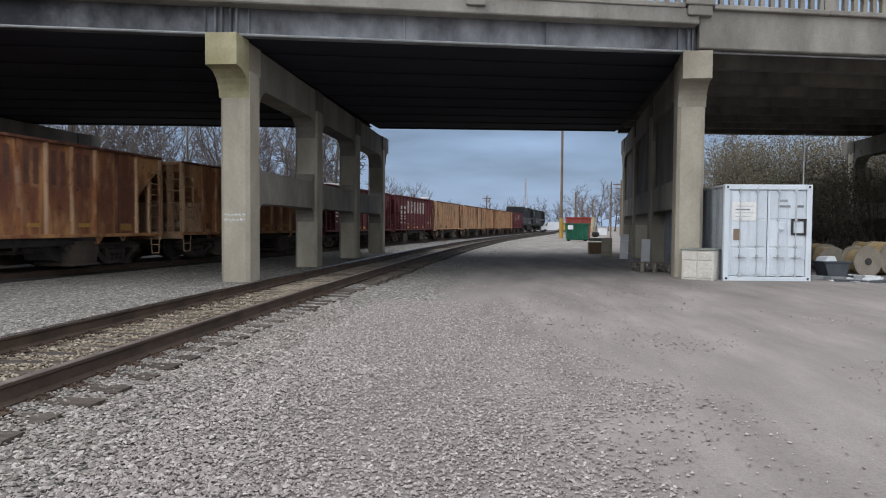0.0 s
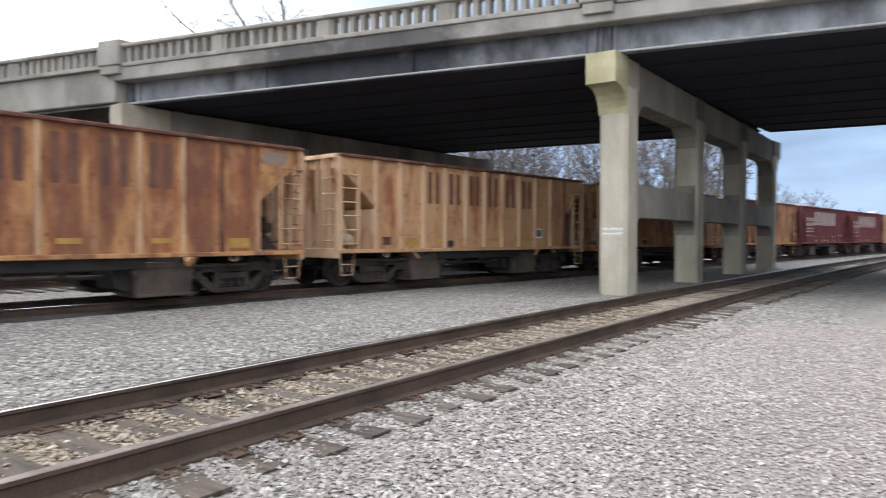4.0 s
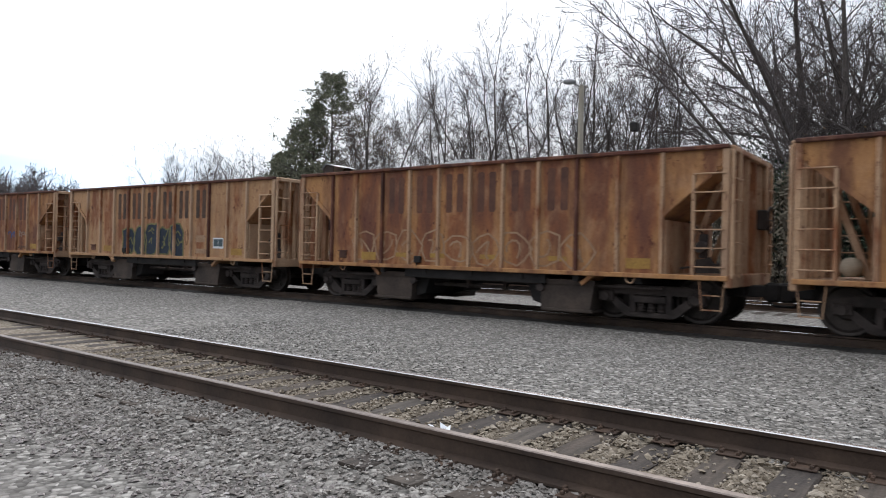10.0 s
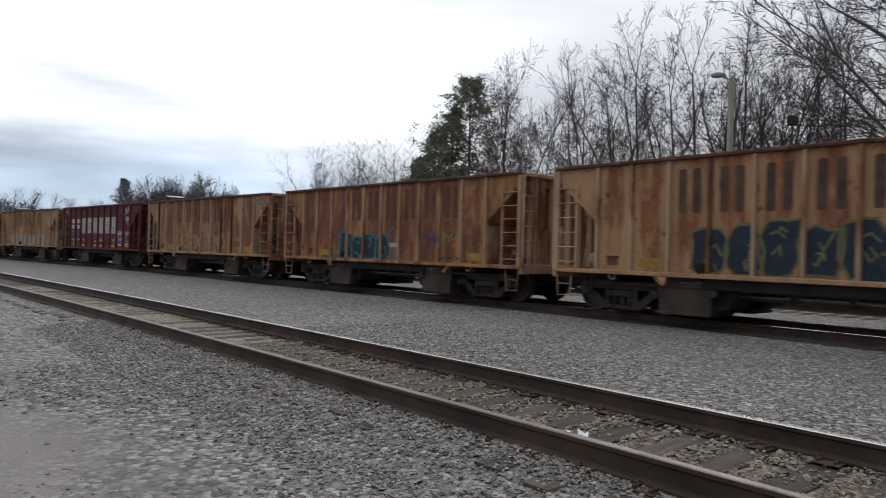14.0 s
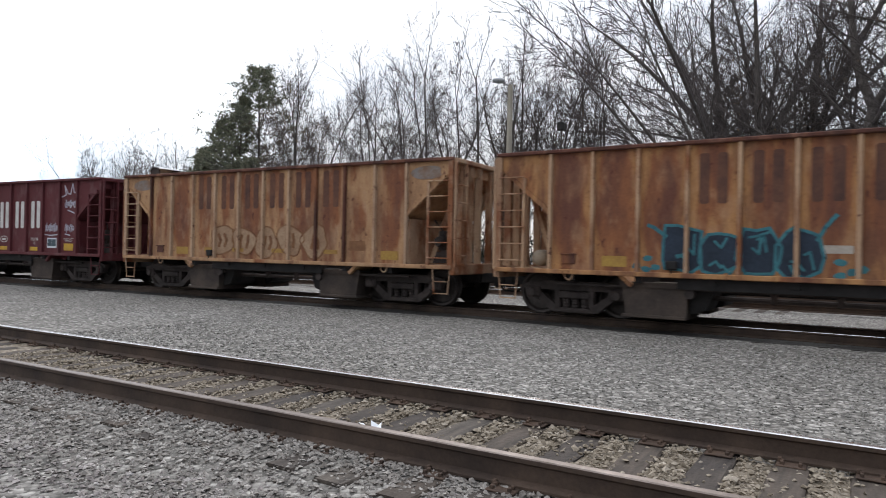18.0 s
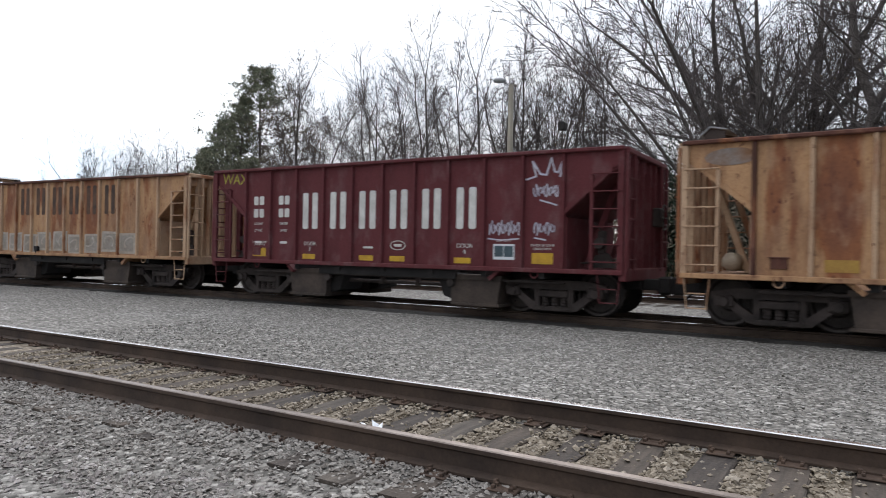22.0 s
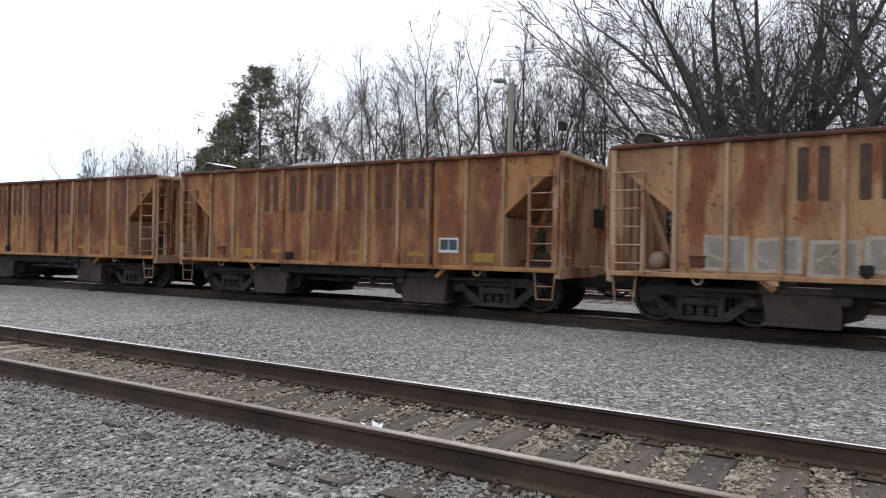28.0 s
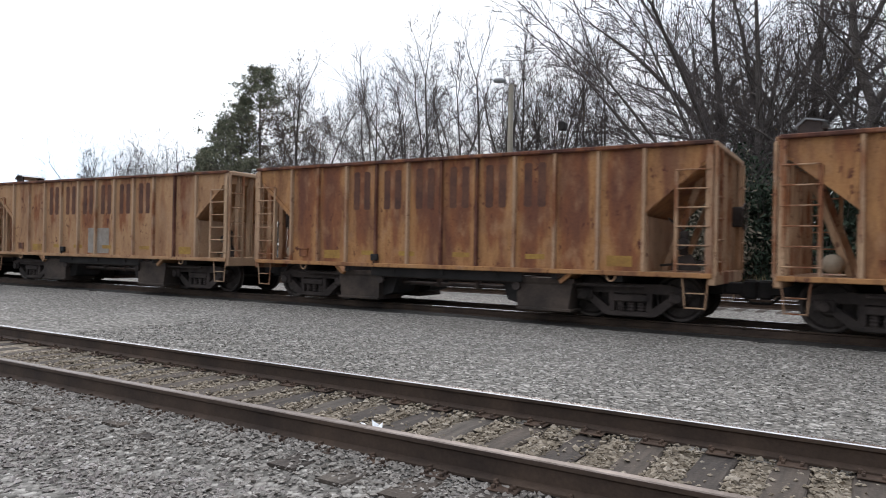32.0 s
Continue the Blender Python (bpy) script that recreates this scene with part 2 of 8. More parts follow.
def gravel(name, tones, cell, road=False):
    """Crushed stone; the packed road beside it blends in along the line of the track."""
    m, N, L, b = shader(name, 0.95)
    pos = N.new("ShaderNodeNewGeometry").outputs["Position"]
    v = N.new("ShaderNodeTexVoronoi")
    v.inputs["Scale"].default_value, v.inputs["Randomness"].default_value = cell, 1.0
    L.new(pos, v.inputs["Vector"])
    stone = N.new("ShaderNodeSeparateColor")
    L.new(v.outputs["Color"], stone.inputs[0])
    col = ramp_of(N, L, stone.outputs[0], [(0.0, tones[0]), (0.45, tones[1]), (0.8, tones[2]), (1.0, tones[3])])
    gap = ramp_of(N, L, v.outputs["Distance"], [(0.25, (1, 1, 1)), (0.8, (0.52, 0.51, 0.5))])
    col = blend(N, L, 0.8, col, gap, "MULTIPLY")
    big = noise_of(N, L, pos, 0.35, 4, 0.6)
    col = blend(N, L, 0.7, col, ramp_of(N, L, big, [(0.3, (0.72, 0.7, 0.68)), (0.7, (1, 1, 1))]), "MULTIPLY")
    height = N.new("ShaderNodeMath")
    height.operation = "SUBTRACT"
    height.inputs[0].default_value = 1.0
    L.new(v.outputs["Distance"], height.inputs[1])
    h = height.outputs[0]
    if road:
        sx = N.new("ShaderNodeSeparateXYZ")
        L.new(pos, sx.inputs[0])
        x2 = N.new("ShaderNodeMath")
        x2.operation = "MULTIPLY"
        L.new(sx.outputs[0], x2.inputs[0])
        L.new(sx.outputs[0], x2.inputs[1])
        bend = N.new("ShaderNodeMath")
        bend.operation = "MULTIPLY_ADD"
        bend.inputs[1].default_value = 0.00088
        L.new(x2.outputs[0], bend.inputs[0])
        L.new(sx.outputs[1], bend.inputs[2])
        wob = noise_of(N, L, pos, 0.5, 5, 0.65)
        w2 = N.new("ShaderNodeMath")
        w2.operation = "MULTIPLY_ADD"
        w2.inputs[1].default_value = 2.4
        L.new(wob, w2.inputs[0])
        L.new(bend.outputs[0], w2.inputs[2])
        mask = N.new("ShaderNodeMapRange")
        mask.interpolation_type = "SMOOTHSTEP"
        for i, val in ((1, 1.9), (2, 3.2), (3, 1.0), (4, 0.0)):
            mask.inputs[i].default_value = val
        L.new(w2.outputs[0], mask.inputs[0])
        dirt_n = noise_of(N, L, pos, 0.9, 6, 0.65, (0.28, 1.0, 1.0))
        grit = noise_of(N, L, pos, 60, 3, 0.7)
        dirt = ramp_of(N, L, dirt_n, [(0.3, (0.145, 0.13, 0.12)), (0.55, (0.22, 0.2, 0.186)), (0.75, (0.29, 0.266, 0.248))])
        dirt = blend(N, L, 0.6, dirt, ramp_of(N, L, grit, [(0.32, (0.6, 0.58, 0.56)), (0.6, (1, 1, 1))]), "MULTIPLY")
        col = blend(N, L, mask.outputs[0], col, dirt)
        hm = N.new("ShaderNodeMath")
        hm.operation = "MULTIPLY_ADD"
        hm.inputs[1].default_value = -0.78
        L.new(mask.outputs[0], hm.inputs[0])
        hm.inputs[2].default_value = 1.0
        hh = N.new("ShaderNodeMath")
        hh.operation = "MULTIPLY"
        L.new(h, hh.inputs[0])
        L.new(hm.outputs[0], hh.inputs[1])
        h = hh.outputs[0]
    L.new(col, b.inputs["Base Color"])
    bump_of(N, L, b, h, 0.8, 0.025)
    return m


def stones(name, tones):
    m, N, L, b = shader(name, 0.92)
    r = N.new("ShaderNodeNewGeometry").outputs["Random Per Island"]
    co = N.new("ShaderNodeTexCoord").outputs["Object"]
    col = ramp_of(N, L, r, [(0.0, tones[0]), (0.4, tones[1]), (0.8, tones[2]), (1.0, tones[3])])
    col = blend(N, L, 0.5, col, ramp_of(N, L, noise_of(N, L, co, 45, 4, 0.7), [(0.3, (0.6, 0.6, 0.6)), (0.65, (1, 1, 1))]), "MULTIPLY")
    L.new(col, b.inputs["Base Color"])
    return m


def leafy(name, dark, light):
    m, N, L, b = shader(name, 0.9)
    b.inputs["Specular IOR Level"].default_value = 0.08
    r = N.new("ShaderNodeNewGeometry").outputs["Random Per Island"]
    L.new(ramp_of(N, L, r, [(0.0, dark), (1.0, light)]), b.inputs["Base Color"])
    return m


GREYS = ((0.15, 0.141, 0.126), (0.218, 0.206, 0.187), (0.30, 0.284, 0.26), (0.44, 0.42, 0.388))
WARMS = ((0.15, 0.121, 0.088), (0.238, 0.198, 0.149), (0.315, 0.268, 0.208), (0.415, 0.363, 0.298))
M_GROUND = gravel("crushed_stone_ground", ((0.09, 0.084, 0.076), (0.205, 0.194, 0.178), (0.32, 0.304, 0.28), (0.50, 0.478, 0.445)), 21.0, road=True)
M_STONE = stones("ballast_stones", GREYS)
M_STONE_PINK = stones("dusty_pink_grey_stones", ((0.18, 0.157, 0.147), (0.26, 0.231, 0.217), (0.34, 0.307, 0.29), (0.46, 0.425, 0.404)))
M_STONE_WARM = stones("dusty_ballast_stones", WARMS)
M_STONE_TAN = stones("grey_tan_stones", ((0.15, 0.133, 0.118), (0.23, 0.208, 0.187), (0.305, 0.28, 0.254), (0.42, 0.39, 0.358)))
M_STONE_ROAD = stones("road_grit", ((0.15, 0.128, 0.118), (0.235, 0.205, 0.19), (0.31, 0.276, 0.258), (0.44, 0.405, 0.38)))
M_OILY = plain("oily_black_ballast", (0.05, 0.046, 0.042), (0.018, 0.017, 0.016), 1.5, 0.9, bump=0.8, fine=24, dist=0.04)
M_TIE = plain("weathered_tie_wood", (0.10, 0.078, 0.062), (0.036, 0.029, 0.024), 2.2, 0.9, bump=0.6, stretch=(8, 1.0, 8), fine=30)
M_TIE_DARK = plain("dark_tie_wood", (0.075, 0.06, 0.05), (0.026, 0.021, 0.019), 2.6, 0.9, bump=0.7, stretch=(8, 1.0, 8), fine=28)
M_TIE_GREY = plain("split_grey_tie_wood", (0.12, 0.10, 0.083), (0.042, 0.035, 0.03), 1.8, 0.92, bump=0.8, stretch=(10, 0.8, 8), fine=34)
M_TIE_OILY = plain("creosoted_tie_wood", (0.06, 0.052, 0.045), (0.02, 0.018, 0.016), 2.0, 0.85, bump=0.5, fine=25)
M_RAIL = plain("rusty_rail_side", (0.10, 0.068, 0.05), (0.045, 0.032, 0.026), 2.0, 0.75, 0.2, bump=0.3, fine=40, shift=False)
M_RAILTOP = plain("polished_rail_head", (0.55, 0.54, 0.545), (0.40, 0.39, 0.39), 3.0, 0.27, 1.0, bump=0.05, shift=False)
M_RAILDULL = plain("worn_brown_rail_head", (0.24, 0.20, 0.18), (0.12, 0.095, 0.082), 3.0, 0.5, 0.7, bump=0.1, shift=False)
M_PLATE = plain("rusty_tie_plate", (0.13, 0.085, 0.06), (0.06, 0.042, 0.034), 6.0, 0.8, 0.2)
M_CONC = plain("weathered_concrete", (0.43, 0.395, 0.325), (0.24, 0.215, 0.17), 0.7, 0.9, bump=0.3, stretch=(1, 1, 0.45), fine=14, grit=0.28)
M_CONC_GREY = plain("grey_parapet_concrete", (0.33, 0.31, 0.275), (0.18, 0.168, 0.15), 0.8, 0.9, bump=0.3, stretch=(1, 1, 0.5), fine=14, grit=0.3)
M_BRUSH = leafy("dull_brown_brush", (0.105, 0.092, 0.07), (0.16, 0.138, 0.104))
M_BRUSH_GREEN = leafy("dull_green_brush", (0.085, 0.086, 0.056), (0.13, 0.128, 0.084))
M_CONC_MID = plain("mid_grey_concrete", (0.30, 0.28, 0.245), (0.15, 0.14, 0.125), 0.8, 0.9, bump=0.3, stretch=(1, 1, 0.4), fine=14, grit=0.28)
M_CONC_MOSS = plain("lichened_concrete", (0.40, 0.37, 0.24), (0.25, 0.23, 0.13), 1.3, 0.9, bump=0.3, fine=14, grit=0.28)
M_CONC_DARK = plain("dark_concrete", (0.20, 0.185, 0.165), (0.09, 0.085, 0.08), 0.9, 0.92, bump=0.3, stretch=(1, 1, 0.4), fine=14, grit=0.28)
M_GIRDER = smoked(plain("faded_grey_girder_paint", (0.30, 0.31, 0.335), (0.05, 0.052, 0.058), 0.9, 0.7, 0.0, bump=0.15, stretch=(1, 1, 0.6), fine=18, grit=0.25), 10.8, 15.5, 0.9)
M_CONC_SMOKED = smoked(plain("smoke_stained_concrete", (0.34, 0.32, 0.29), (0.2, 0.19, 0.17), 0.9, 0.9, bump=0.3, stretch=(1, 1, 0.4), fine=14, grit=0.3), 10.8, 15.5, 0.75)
# underdeck shade is put into this near-black colour of girders and soffit
M_UNDERDECK = plain("shade_black_underdeck", (0.026, 0.029, 0.044), (0.018, 0.02, 0.03), 0.3, 0.97, bump=0.05, grit=0.2)
M_DARKSTEEL = plain("grimy_truck_steel", (0.09, 0.072, 0.066), (0.032, 0.027, 0.025), 2.5, 0.8, 0.3, bump=0.3, fine=25)
M_TREAD = plain("worn_wheel_steel", (0.085, 0.072, 0.066), (0.035, 0.03, 0.028), 3.0, 0.55, 0.6)
M_CHUTE = plain("dusty_chute_steel", (0.10, 0.076, 0.062), (0.042, 0.034, 0.03), 1.6, 0.85, 0.1)
M_BLACK = plain("black_underframe", (0.03, 0.027, 0.026), (0.012, 0.011, 0.011), 2.0, 0.85)
M_BARK = plain("grey_bark", (0.15, 0.132, 0.12), (0.068, 0.06, 0.056), 3.0, 0.95, bump=0.6, stretch=(3, 3, 0.7), fine=20)
M_TWIG = plain("bare_twigs", (0.15, 0.128, 0.122), (0.085, 0.074, 0.072), 1.0, 0.95)
M_NEEDLE = leafy("pine_needles", (0.11, 0.125, 0.085), (0.29, 0.29, 0.21))
M_NEEDLE_BROWN = leafy("browning_pine_needles", (0.10, 0.08, 0.056), (0.21, 0.165, 0.115))
M_IVY = leafy("evergreen_leaves", (0.024, 0.036, 0.026), (0.055, 0.07, 0.048))
M_DRY = leafy("dry_brown_leaves", (0.12, 0.08, 0.045), (0.26, 0.18, 0.10))
M_STEEL = plain("galvanised_steel", (0.42, 0.43, 0.44), (0.28, 0.29, 0.30), 2.0, 0.5, 0.6)
M_WHITE = plain("off_white_paint", (0.70, 0.72, 0.75), (0.58, 0.60, 0.63), 1.5, 0.6, bump=0.05, fine=20, grit=0.12)
M_ROD = plain("greyed_white_rod_paint", (0.55, 0.57, 0.60), (0.40, 0.42, 0.44), 2.0, 0.6)
M_PRINT = plain("washed_out_print", (0.50, 0.52, 0.55), (0.42, 0.44, 0.47), 5.0, 0.8)
M_LETTER = plain("white_stencil_paint", (0.72, 0.71, 0.68), (0.55, 0.54, 0.51), 3.0, 0.8)
M_FADED = plain("faded_letter_paint", (0.165, 0.076, 0.048), (0.085, 0.045, 0.036), 2.2, 0.85, bump=0.15, fine=22)
M_DARKLETTER = plain("dark_letter_paint", (0.13, 0.075, 0.05), (0.055, 0.042, 0.036), 3.0, 0.85, bump=0.15, fine=22)
M_YELLOW = plain("yellow_reflector", (0.62, 0.38, 0.03), (0.42, 0.24, 0.03), 5.0, 0.6)
M_LOAD = gravel("ballast_load", ((0.14, 0.15, 0.15), (0.25, 0.26, 0.26), (0.36, 0.37, 0.37), (0.48, 0.49, 0.49)), 24.0)
M_WOODPOLE = plain("pole_wood", (0.20, 0.15, 0.11), (0.10, 0.075, 0.055), 2.0, 0.9, stretch=(4, 4, 0.5))

# ---- mesh helpers ----
class Shape:
    """Collects faces of one mesh."""

    def __init__(self):
        self.v, self.f, self.m, self.slot = [], [], [], 0

    def face(self, pts):
        n = len(self.v)
        self.v.extend(tuple(p) for p in pts)
        self.f.append(tuple(range(n, n + len(pts))))
        self.m.append(self.slot)

    def grid(self, verts, faces):
        n = len(self.v)
        self.v.extend(tuple(p) for p in verts)
        for q in faces:
            self.f.append(tuple(i + n for i in q))
            self.m.append(self.slot)

    def box(self, x0, x1, y0, y1, z0, z1, b=0.0):
        if b <= 0:
            vs = [(x, y, z) for z in (z0, z1) for y in (y0, y1) for x in (x0, x1)]
            self.grid(vs, [(0, 2, 3, 1), (4, 5, 7, 6), (0, 1, 5, 4), (2, 6, 7, 3), (0, 4, 6, 2), (1, 3, 7, 5)])
            return self
        b = min(b, (x1 - x0) * 0.45, (y1 - y0) * 0.45, (z1 - z0) * 0.45)
        vs, ids = [], {}
        for sx in (0, 1):
            for sy in (0, 1):
                for sz in (0, 1):
                    c = ((x0, x1)[sx], (y0, y1)[sy], (z0, z1)[sz])
                    d = (1 - 2 * sx, 1 - 2 * sy, 1 - 2 * sz)
                    for ax in range(3):
                        p = [c[i] + (0 if i == ax else d[i] * b) for i in range(3)]
                        ids[sx, sy, sz, ax] = len(vs)
                        vs.append(tuple(p))
        fs = []
        for ax in range(3):
            for s in (0, 1):
                o = [i for i in range(3) if i != ax]
                q = []
                for u, w in ((0, 0), (1, 0), (1, 1), (0, 1)):
                    k = [0, 0, 0]
                    k[ax], k[o[0]], k[o[1]] = s, u, w
                    q.append(ids[(*k, ax)])
                fs.append(tuple(q))
        for ax in range(3):
            o = [i for i in range(3) if i != ax]
            for u in (0, 1):
                for w in (0, 1):
                    a, c = [0, 0, 0], [0, 0, 0]
                    a[o[0]] = c[o[0]] = u
                    a[o[1]] = c[o[1]] = w
                    a[ax], c[ax] = 0, 1
                    fs.append((ids[(*a, o[0])], ids[(*c, o[0])], ids[(*c, o[1])], ids[(*a, o[1])]))
        for sx in (0, 1):
            for sy in (0, 1):
                for sz in (0, 1):
                    fs.append(tuple(ids[sx, sy, sz, ax] for ax in range(3)))
        self.grid(vs, fs)
        return self

    def prism(self, poly, axis, a, b):
        """A polygon of (u, v) pairs, pushed along an axis from a to b."""
        def at(p, h):
            return {"x": (h, p[0], p[1]), "y": (p[0], h, p[1]), "z": (p[0], p[1], h)}[axis]
        n = len(poly)
        vs = [at(p, a) for p in poly] + [at(p, b) for p in poly]
        fs = [tuple(range(n)), tuple(range(2 * n - 1, n - 1, -1))]
        fs += [(i, i + n, (i + 1) % n + n, (i + 1) % n) for i in range(n)]
        self.grid(vs, fs)
        return self

    def tube(self, p, q, r0, r1=None, n=8, caps=True):
        p, q = Vector(p), Vector(q)
        r1 = r0 if r1 is None else r1
        d = (q - p).normalized()
        u = d.orthogonal().normalized()
        w = d.cross(u)
        vs = []
        for c, r in ((p, r0), (q, r1)):
            for i in range(n):
                a = 2 * math.pi * i / n
                vs.append(c + u * (math.cos(a) * r) + w * (math.sin(a) * r))
        fs = [(i, (i + 1) % n, (i + 1) % n + n, i + n) for i in range(n)]
        if caps:
            fs += [tuple(range(n - 1, -1, -1)), tuple(range(n, 2 * n))]
        self.grid(vs, fs)
        return self

    def lathe(self, profile, axis="z", n=24, centre=(0, 0, 0)):
        """A profile of (radius, height) pairs turned round an axis."""
        vs, fs, k = [], [], len(profile)
        for i in range(n):
            a = 2 * math.pi * i / n
            for r, h in profile:
                c, s = math.cos(a) * r, math.sin(a) * r
                p = {"z": (c, s, h), "y": (c, h, s), "x": (h, c, s)}[axis]
                vs.append((p[0] + centre[0], p[1] + centre[1], p[2] + centre[2]))
        for i in range(n):
            j = (i + 1) % n
            for t in range(k - 1):
                fs.append((i * k + t, j * k + t, j * k + t + 1, i * k + t + 1))
        self.grid(vs, fs)
        return self

    def mesh(self, name, mats, smooth=False):
        me = bpy.data.meshes.new(name)
        me.from_pydata(self.v, [], self.f)
        for m in mats if isinstance(mats, (list, tuple)) else [mats]:
            me.materials.append(m)
        me.polygons.foreach_set("material_index", self.m)
        bm = bmesh.new()
        bm.from_mesh(me)
        bmesh.ops.recalc_face_normals(bm, faces=bm.faces)
        bm.to_mesh(me)
        bm.free()
        if smooth:
            me.polygons.foreach_set("use_smooth", [True] * len(me.polygons))
        me.update()
        return me


def thing(name, m, label, category, group="", kind=""):
    """An Empty that carries the parts of a thing."""
    ob = tagged(new(name), label, category, group, kind)
    ob.matrix_world = m
    return ob


def part(name, data, parent, m=None, label="", material=None):
    """One mesh object under a thing or a part; material: a paint of its own on a shared mesh."""
    ob = new(name, data)
    ob.parent = parent
    if m is not None:
        ob.matrix_basis = m
    if material:
        ob.material_slots[0].link = "OBJECT"
        ob.material_slots[0].material = material
    if label:
        ob["label"] = label
    return ob


def solid(name, shape, mats, label, category, m=None, group="", kind="", smooth=False):
    """A thing of one mesh."""
    ob = tagged(new(name, shape.mesh(name, mats, smooth)), label, category, group, kind)
    if m is not None:
        ob.matrix_world = m
    return ob


# ---- the lines of the tracks, seen from above ----
def near_line(x):
    """The near track's centre line: a wide curve that runs out straight."""
    if x > 85:
        return 4.45 - 0.00088 * 85 * 85 - 0.15 * (x - 85)
    return 4.45 - 0.00088 * x * x


LINE_X = np.array([-190, -130, -100, -70, -43, -25, -12, 0, 12, 24, 45, 61, 75, 107, 150, 250.0])
LINE_Y = np.array([-12.0, -0.5, 4.9, 9.4, 12.3, 13.65, 14.2, 14.2, 13.3, 11.75, 8.95, 6.85, 4.9, 0.0, -6.7, -22.5])


def smooth_line():
    xs = np.arange(-190, 250.01, 0.5)
    y = np.interp(xs, LINE_X, LINE_Y)
    for _ in range(3):
        yp = np.concatenate([2 * y[0] - y[8:0:-1], y, 2 * y[-1] - y[-2:-10:-1]])
        y = np.convolve(yp, np.ones(17) / 17, "valid")
    s = np.concatenate([[0], np.cumsum(np.hypot(np.diff(xs), np.diff(y)))])
    return xs, y, s - np.interp(0, xs, s)


TX, TY, TS = smooth_line()
TRAIN_Z = 0.19


def on_line(s, off=0.0):
    """A place s metres along the train's track, off metres to its left, and the heading."""
    x, y = float(np.interp(s, TS, TX)), float(np.interp(s, TS, TY))
    h = math.atan2(float(np.interp(s + 1, TS, TY) - np.interp(s - 1, TS, TY)), float(np.interp(s + 1, TS, TX) - np.interp(s - 1, TS, TX)))
    return x - math.sin(h) * off, y + math.cos(h) * off, h


# ---- ground ----
def ground():
    # finer near the tracks, coarse to the horizon; flat but for slight unevenness
    xs = [-2500, -900, -400, -200] + [i for i in range(-120, 161, 4)] + [220, 400, 900, 2500]
    ys = [-2500, -900, -300, -120, -60] + [i * 2 for i in range(-20, 31)] + [80, 120, 300, 900, 2500]
    v = [(x, y, 0.03 * noise.noise((x * 0.13, y * 0.13, 1.0)) if abs(x) < 150 and -50 < y < 70 else -0.05) for y in ys for x in xs]
    k = len(xs)
    f = [(j * k + i, j * k + i + 1, (j + 1) * k + i + 1, (j + 1) * k + i) for j in range(len(ys) - 1) for i in range(k - 1)]
    g = Shape()
    g.grid(v, f)
    solid("ground", g, M_GROUND, "grey crushed stone and packed dirt of a rail yard", "ground", kind="structure", smooth=True)


ground()


# ---- tracks ----
RAIL_PROFILE = [(-0.07, 0), (-0.07, 0.015), (-0.012, 0.035), (-0.012, 0.125), (-0.037, 0.14), (-0.037, 0.166), (-0.028, 0.172), (0.028, 0.172), (0.037, 0.166), (0.037, 0.14), (0.012, 0.125), (0.012, 0.035), (0.07, 0.015), (0.07, 0)]


def rail_shape(points, z):
    """A rail along a line of (x, y, heading) places, foot at z."""
    sh = Shape()
    k = len(RAIL_PROFILE)
    vs = []
    for x, y, h in points:
        for a, b in RAIL_PROFILE:
            vs.append((x - math.sin(h) * a, y + math.cos(h) * a, z + b))
    side, top = [], []
    for i in range(len(points) - 1):
        for j in range(k - 1):
            q = (i * k + j, (i + 1) * k + j, (i + 1) * k + j + 1, i * k + j + 1)
            (top if j in (5, 6, 7) else side).append(q)
    n = len(sh.v)
    sh.grid(vs, side)
    sh.slot = 1
    for q in top:
        sh.f.append(tuple(c + n for c in q))
        sh.m.append(1)
    return sh


def near_places(off, x0, x1, step):
    out = []
    x = x0
    while x <= x1 + 1e-6:
        h = math.atan2(near_line(x + 0.5) - near_line(x - 0.5), 1.0)
        out.append((x - math.sin(h) * off, near_line(x) + math.cos(h) * off, h))
        x += step
    return out


def line_places(off, s0, s1, step):
    return [on_line(s, off) for s in np.arange(s0, s1 + 1e-6, step)]


RNG = random.Random(5)


def tie_mesh(name, mat, seed):
    r = random.Random(seed)
    sh = Shape()
    # a sawn timber with uneven ends and a worn, slightly hollow top
    nx, hw = 9, 0.115
    vs, fs = [], []
    for i in range(nx):
        y = -1.3 + 2.6 * i / (nx - 1) + (r.uniform(-0.02, 0.02) if i in (0, nx - 1) else 0)
        dz = r.uniform(-0.008, 0.004)
        for px, pz in ((-hw, -0.18), (-hw + r.uniform(-0.006, 0.006), -0.012), (-hw + 0.014, dz), (hw - 0.014, dz), (hw + r.uniform(-0.006, 0.006), -0.012), (hw, -0.18)):
            vs.append((px, y, pz))
    for i in range(nx - 1):
        for j in range(5):
            fs.append((i * 6 + j, i * 6 + j + 1, (i + 1) * 6 + j + 1, (i + 1) * 6 + j))
    fs += [(5, 4, 3, 2, 1, 0), tuple((nx - 1) * 6 + j for j in range(6))]
    sh.grid(vs, fs)
    return sh.mesh(name, mat)


def plate_mesh():
    sh = Shape()
    sh.box(-0.09, 0.09, -0.175, 0.175, 0, 0.014, 0.005)
    for sx in (-0.055, 0.055):
        for sy in (-0.1, 0.1, -0.145, 0.145):
            sh.box(sx - 0.012, sx + 0.012, sy - 0.012, sy + 0.012, 0.012, 0.036, 0.004)
    for sy in (-1, 1):  # rail anchors beside the foot
        sh.box(-0.085, -0.06, sy * 0.078 - 0.02, sy * 0.078 + 0.02, 0.012, 0.045, 0.005)
    return sh.mesh("tie_plate", M_PLATE)


RAIL_FOOT = 0.088
TIES = []


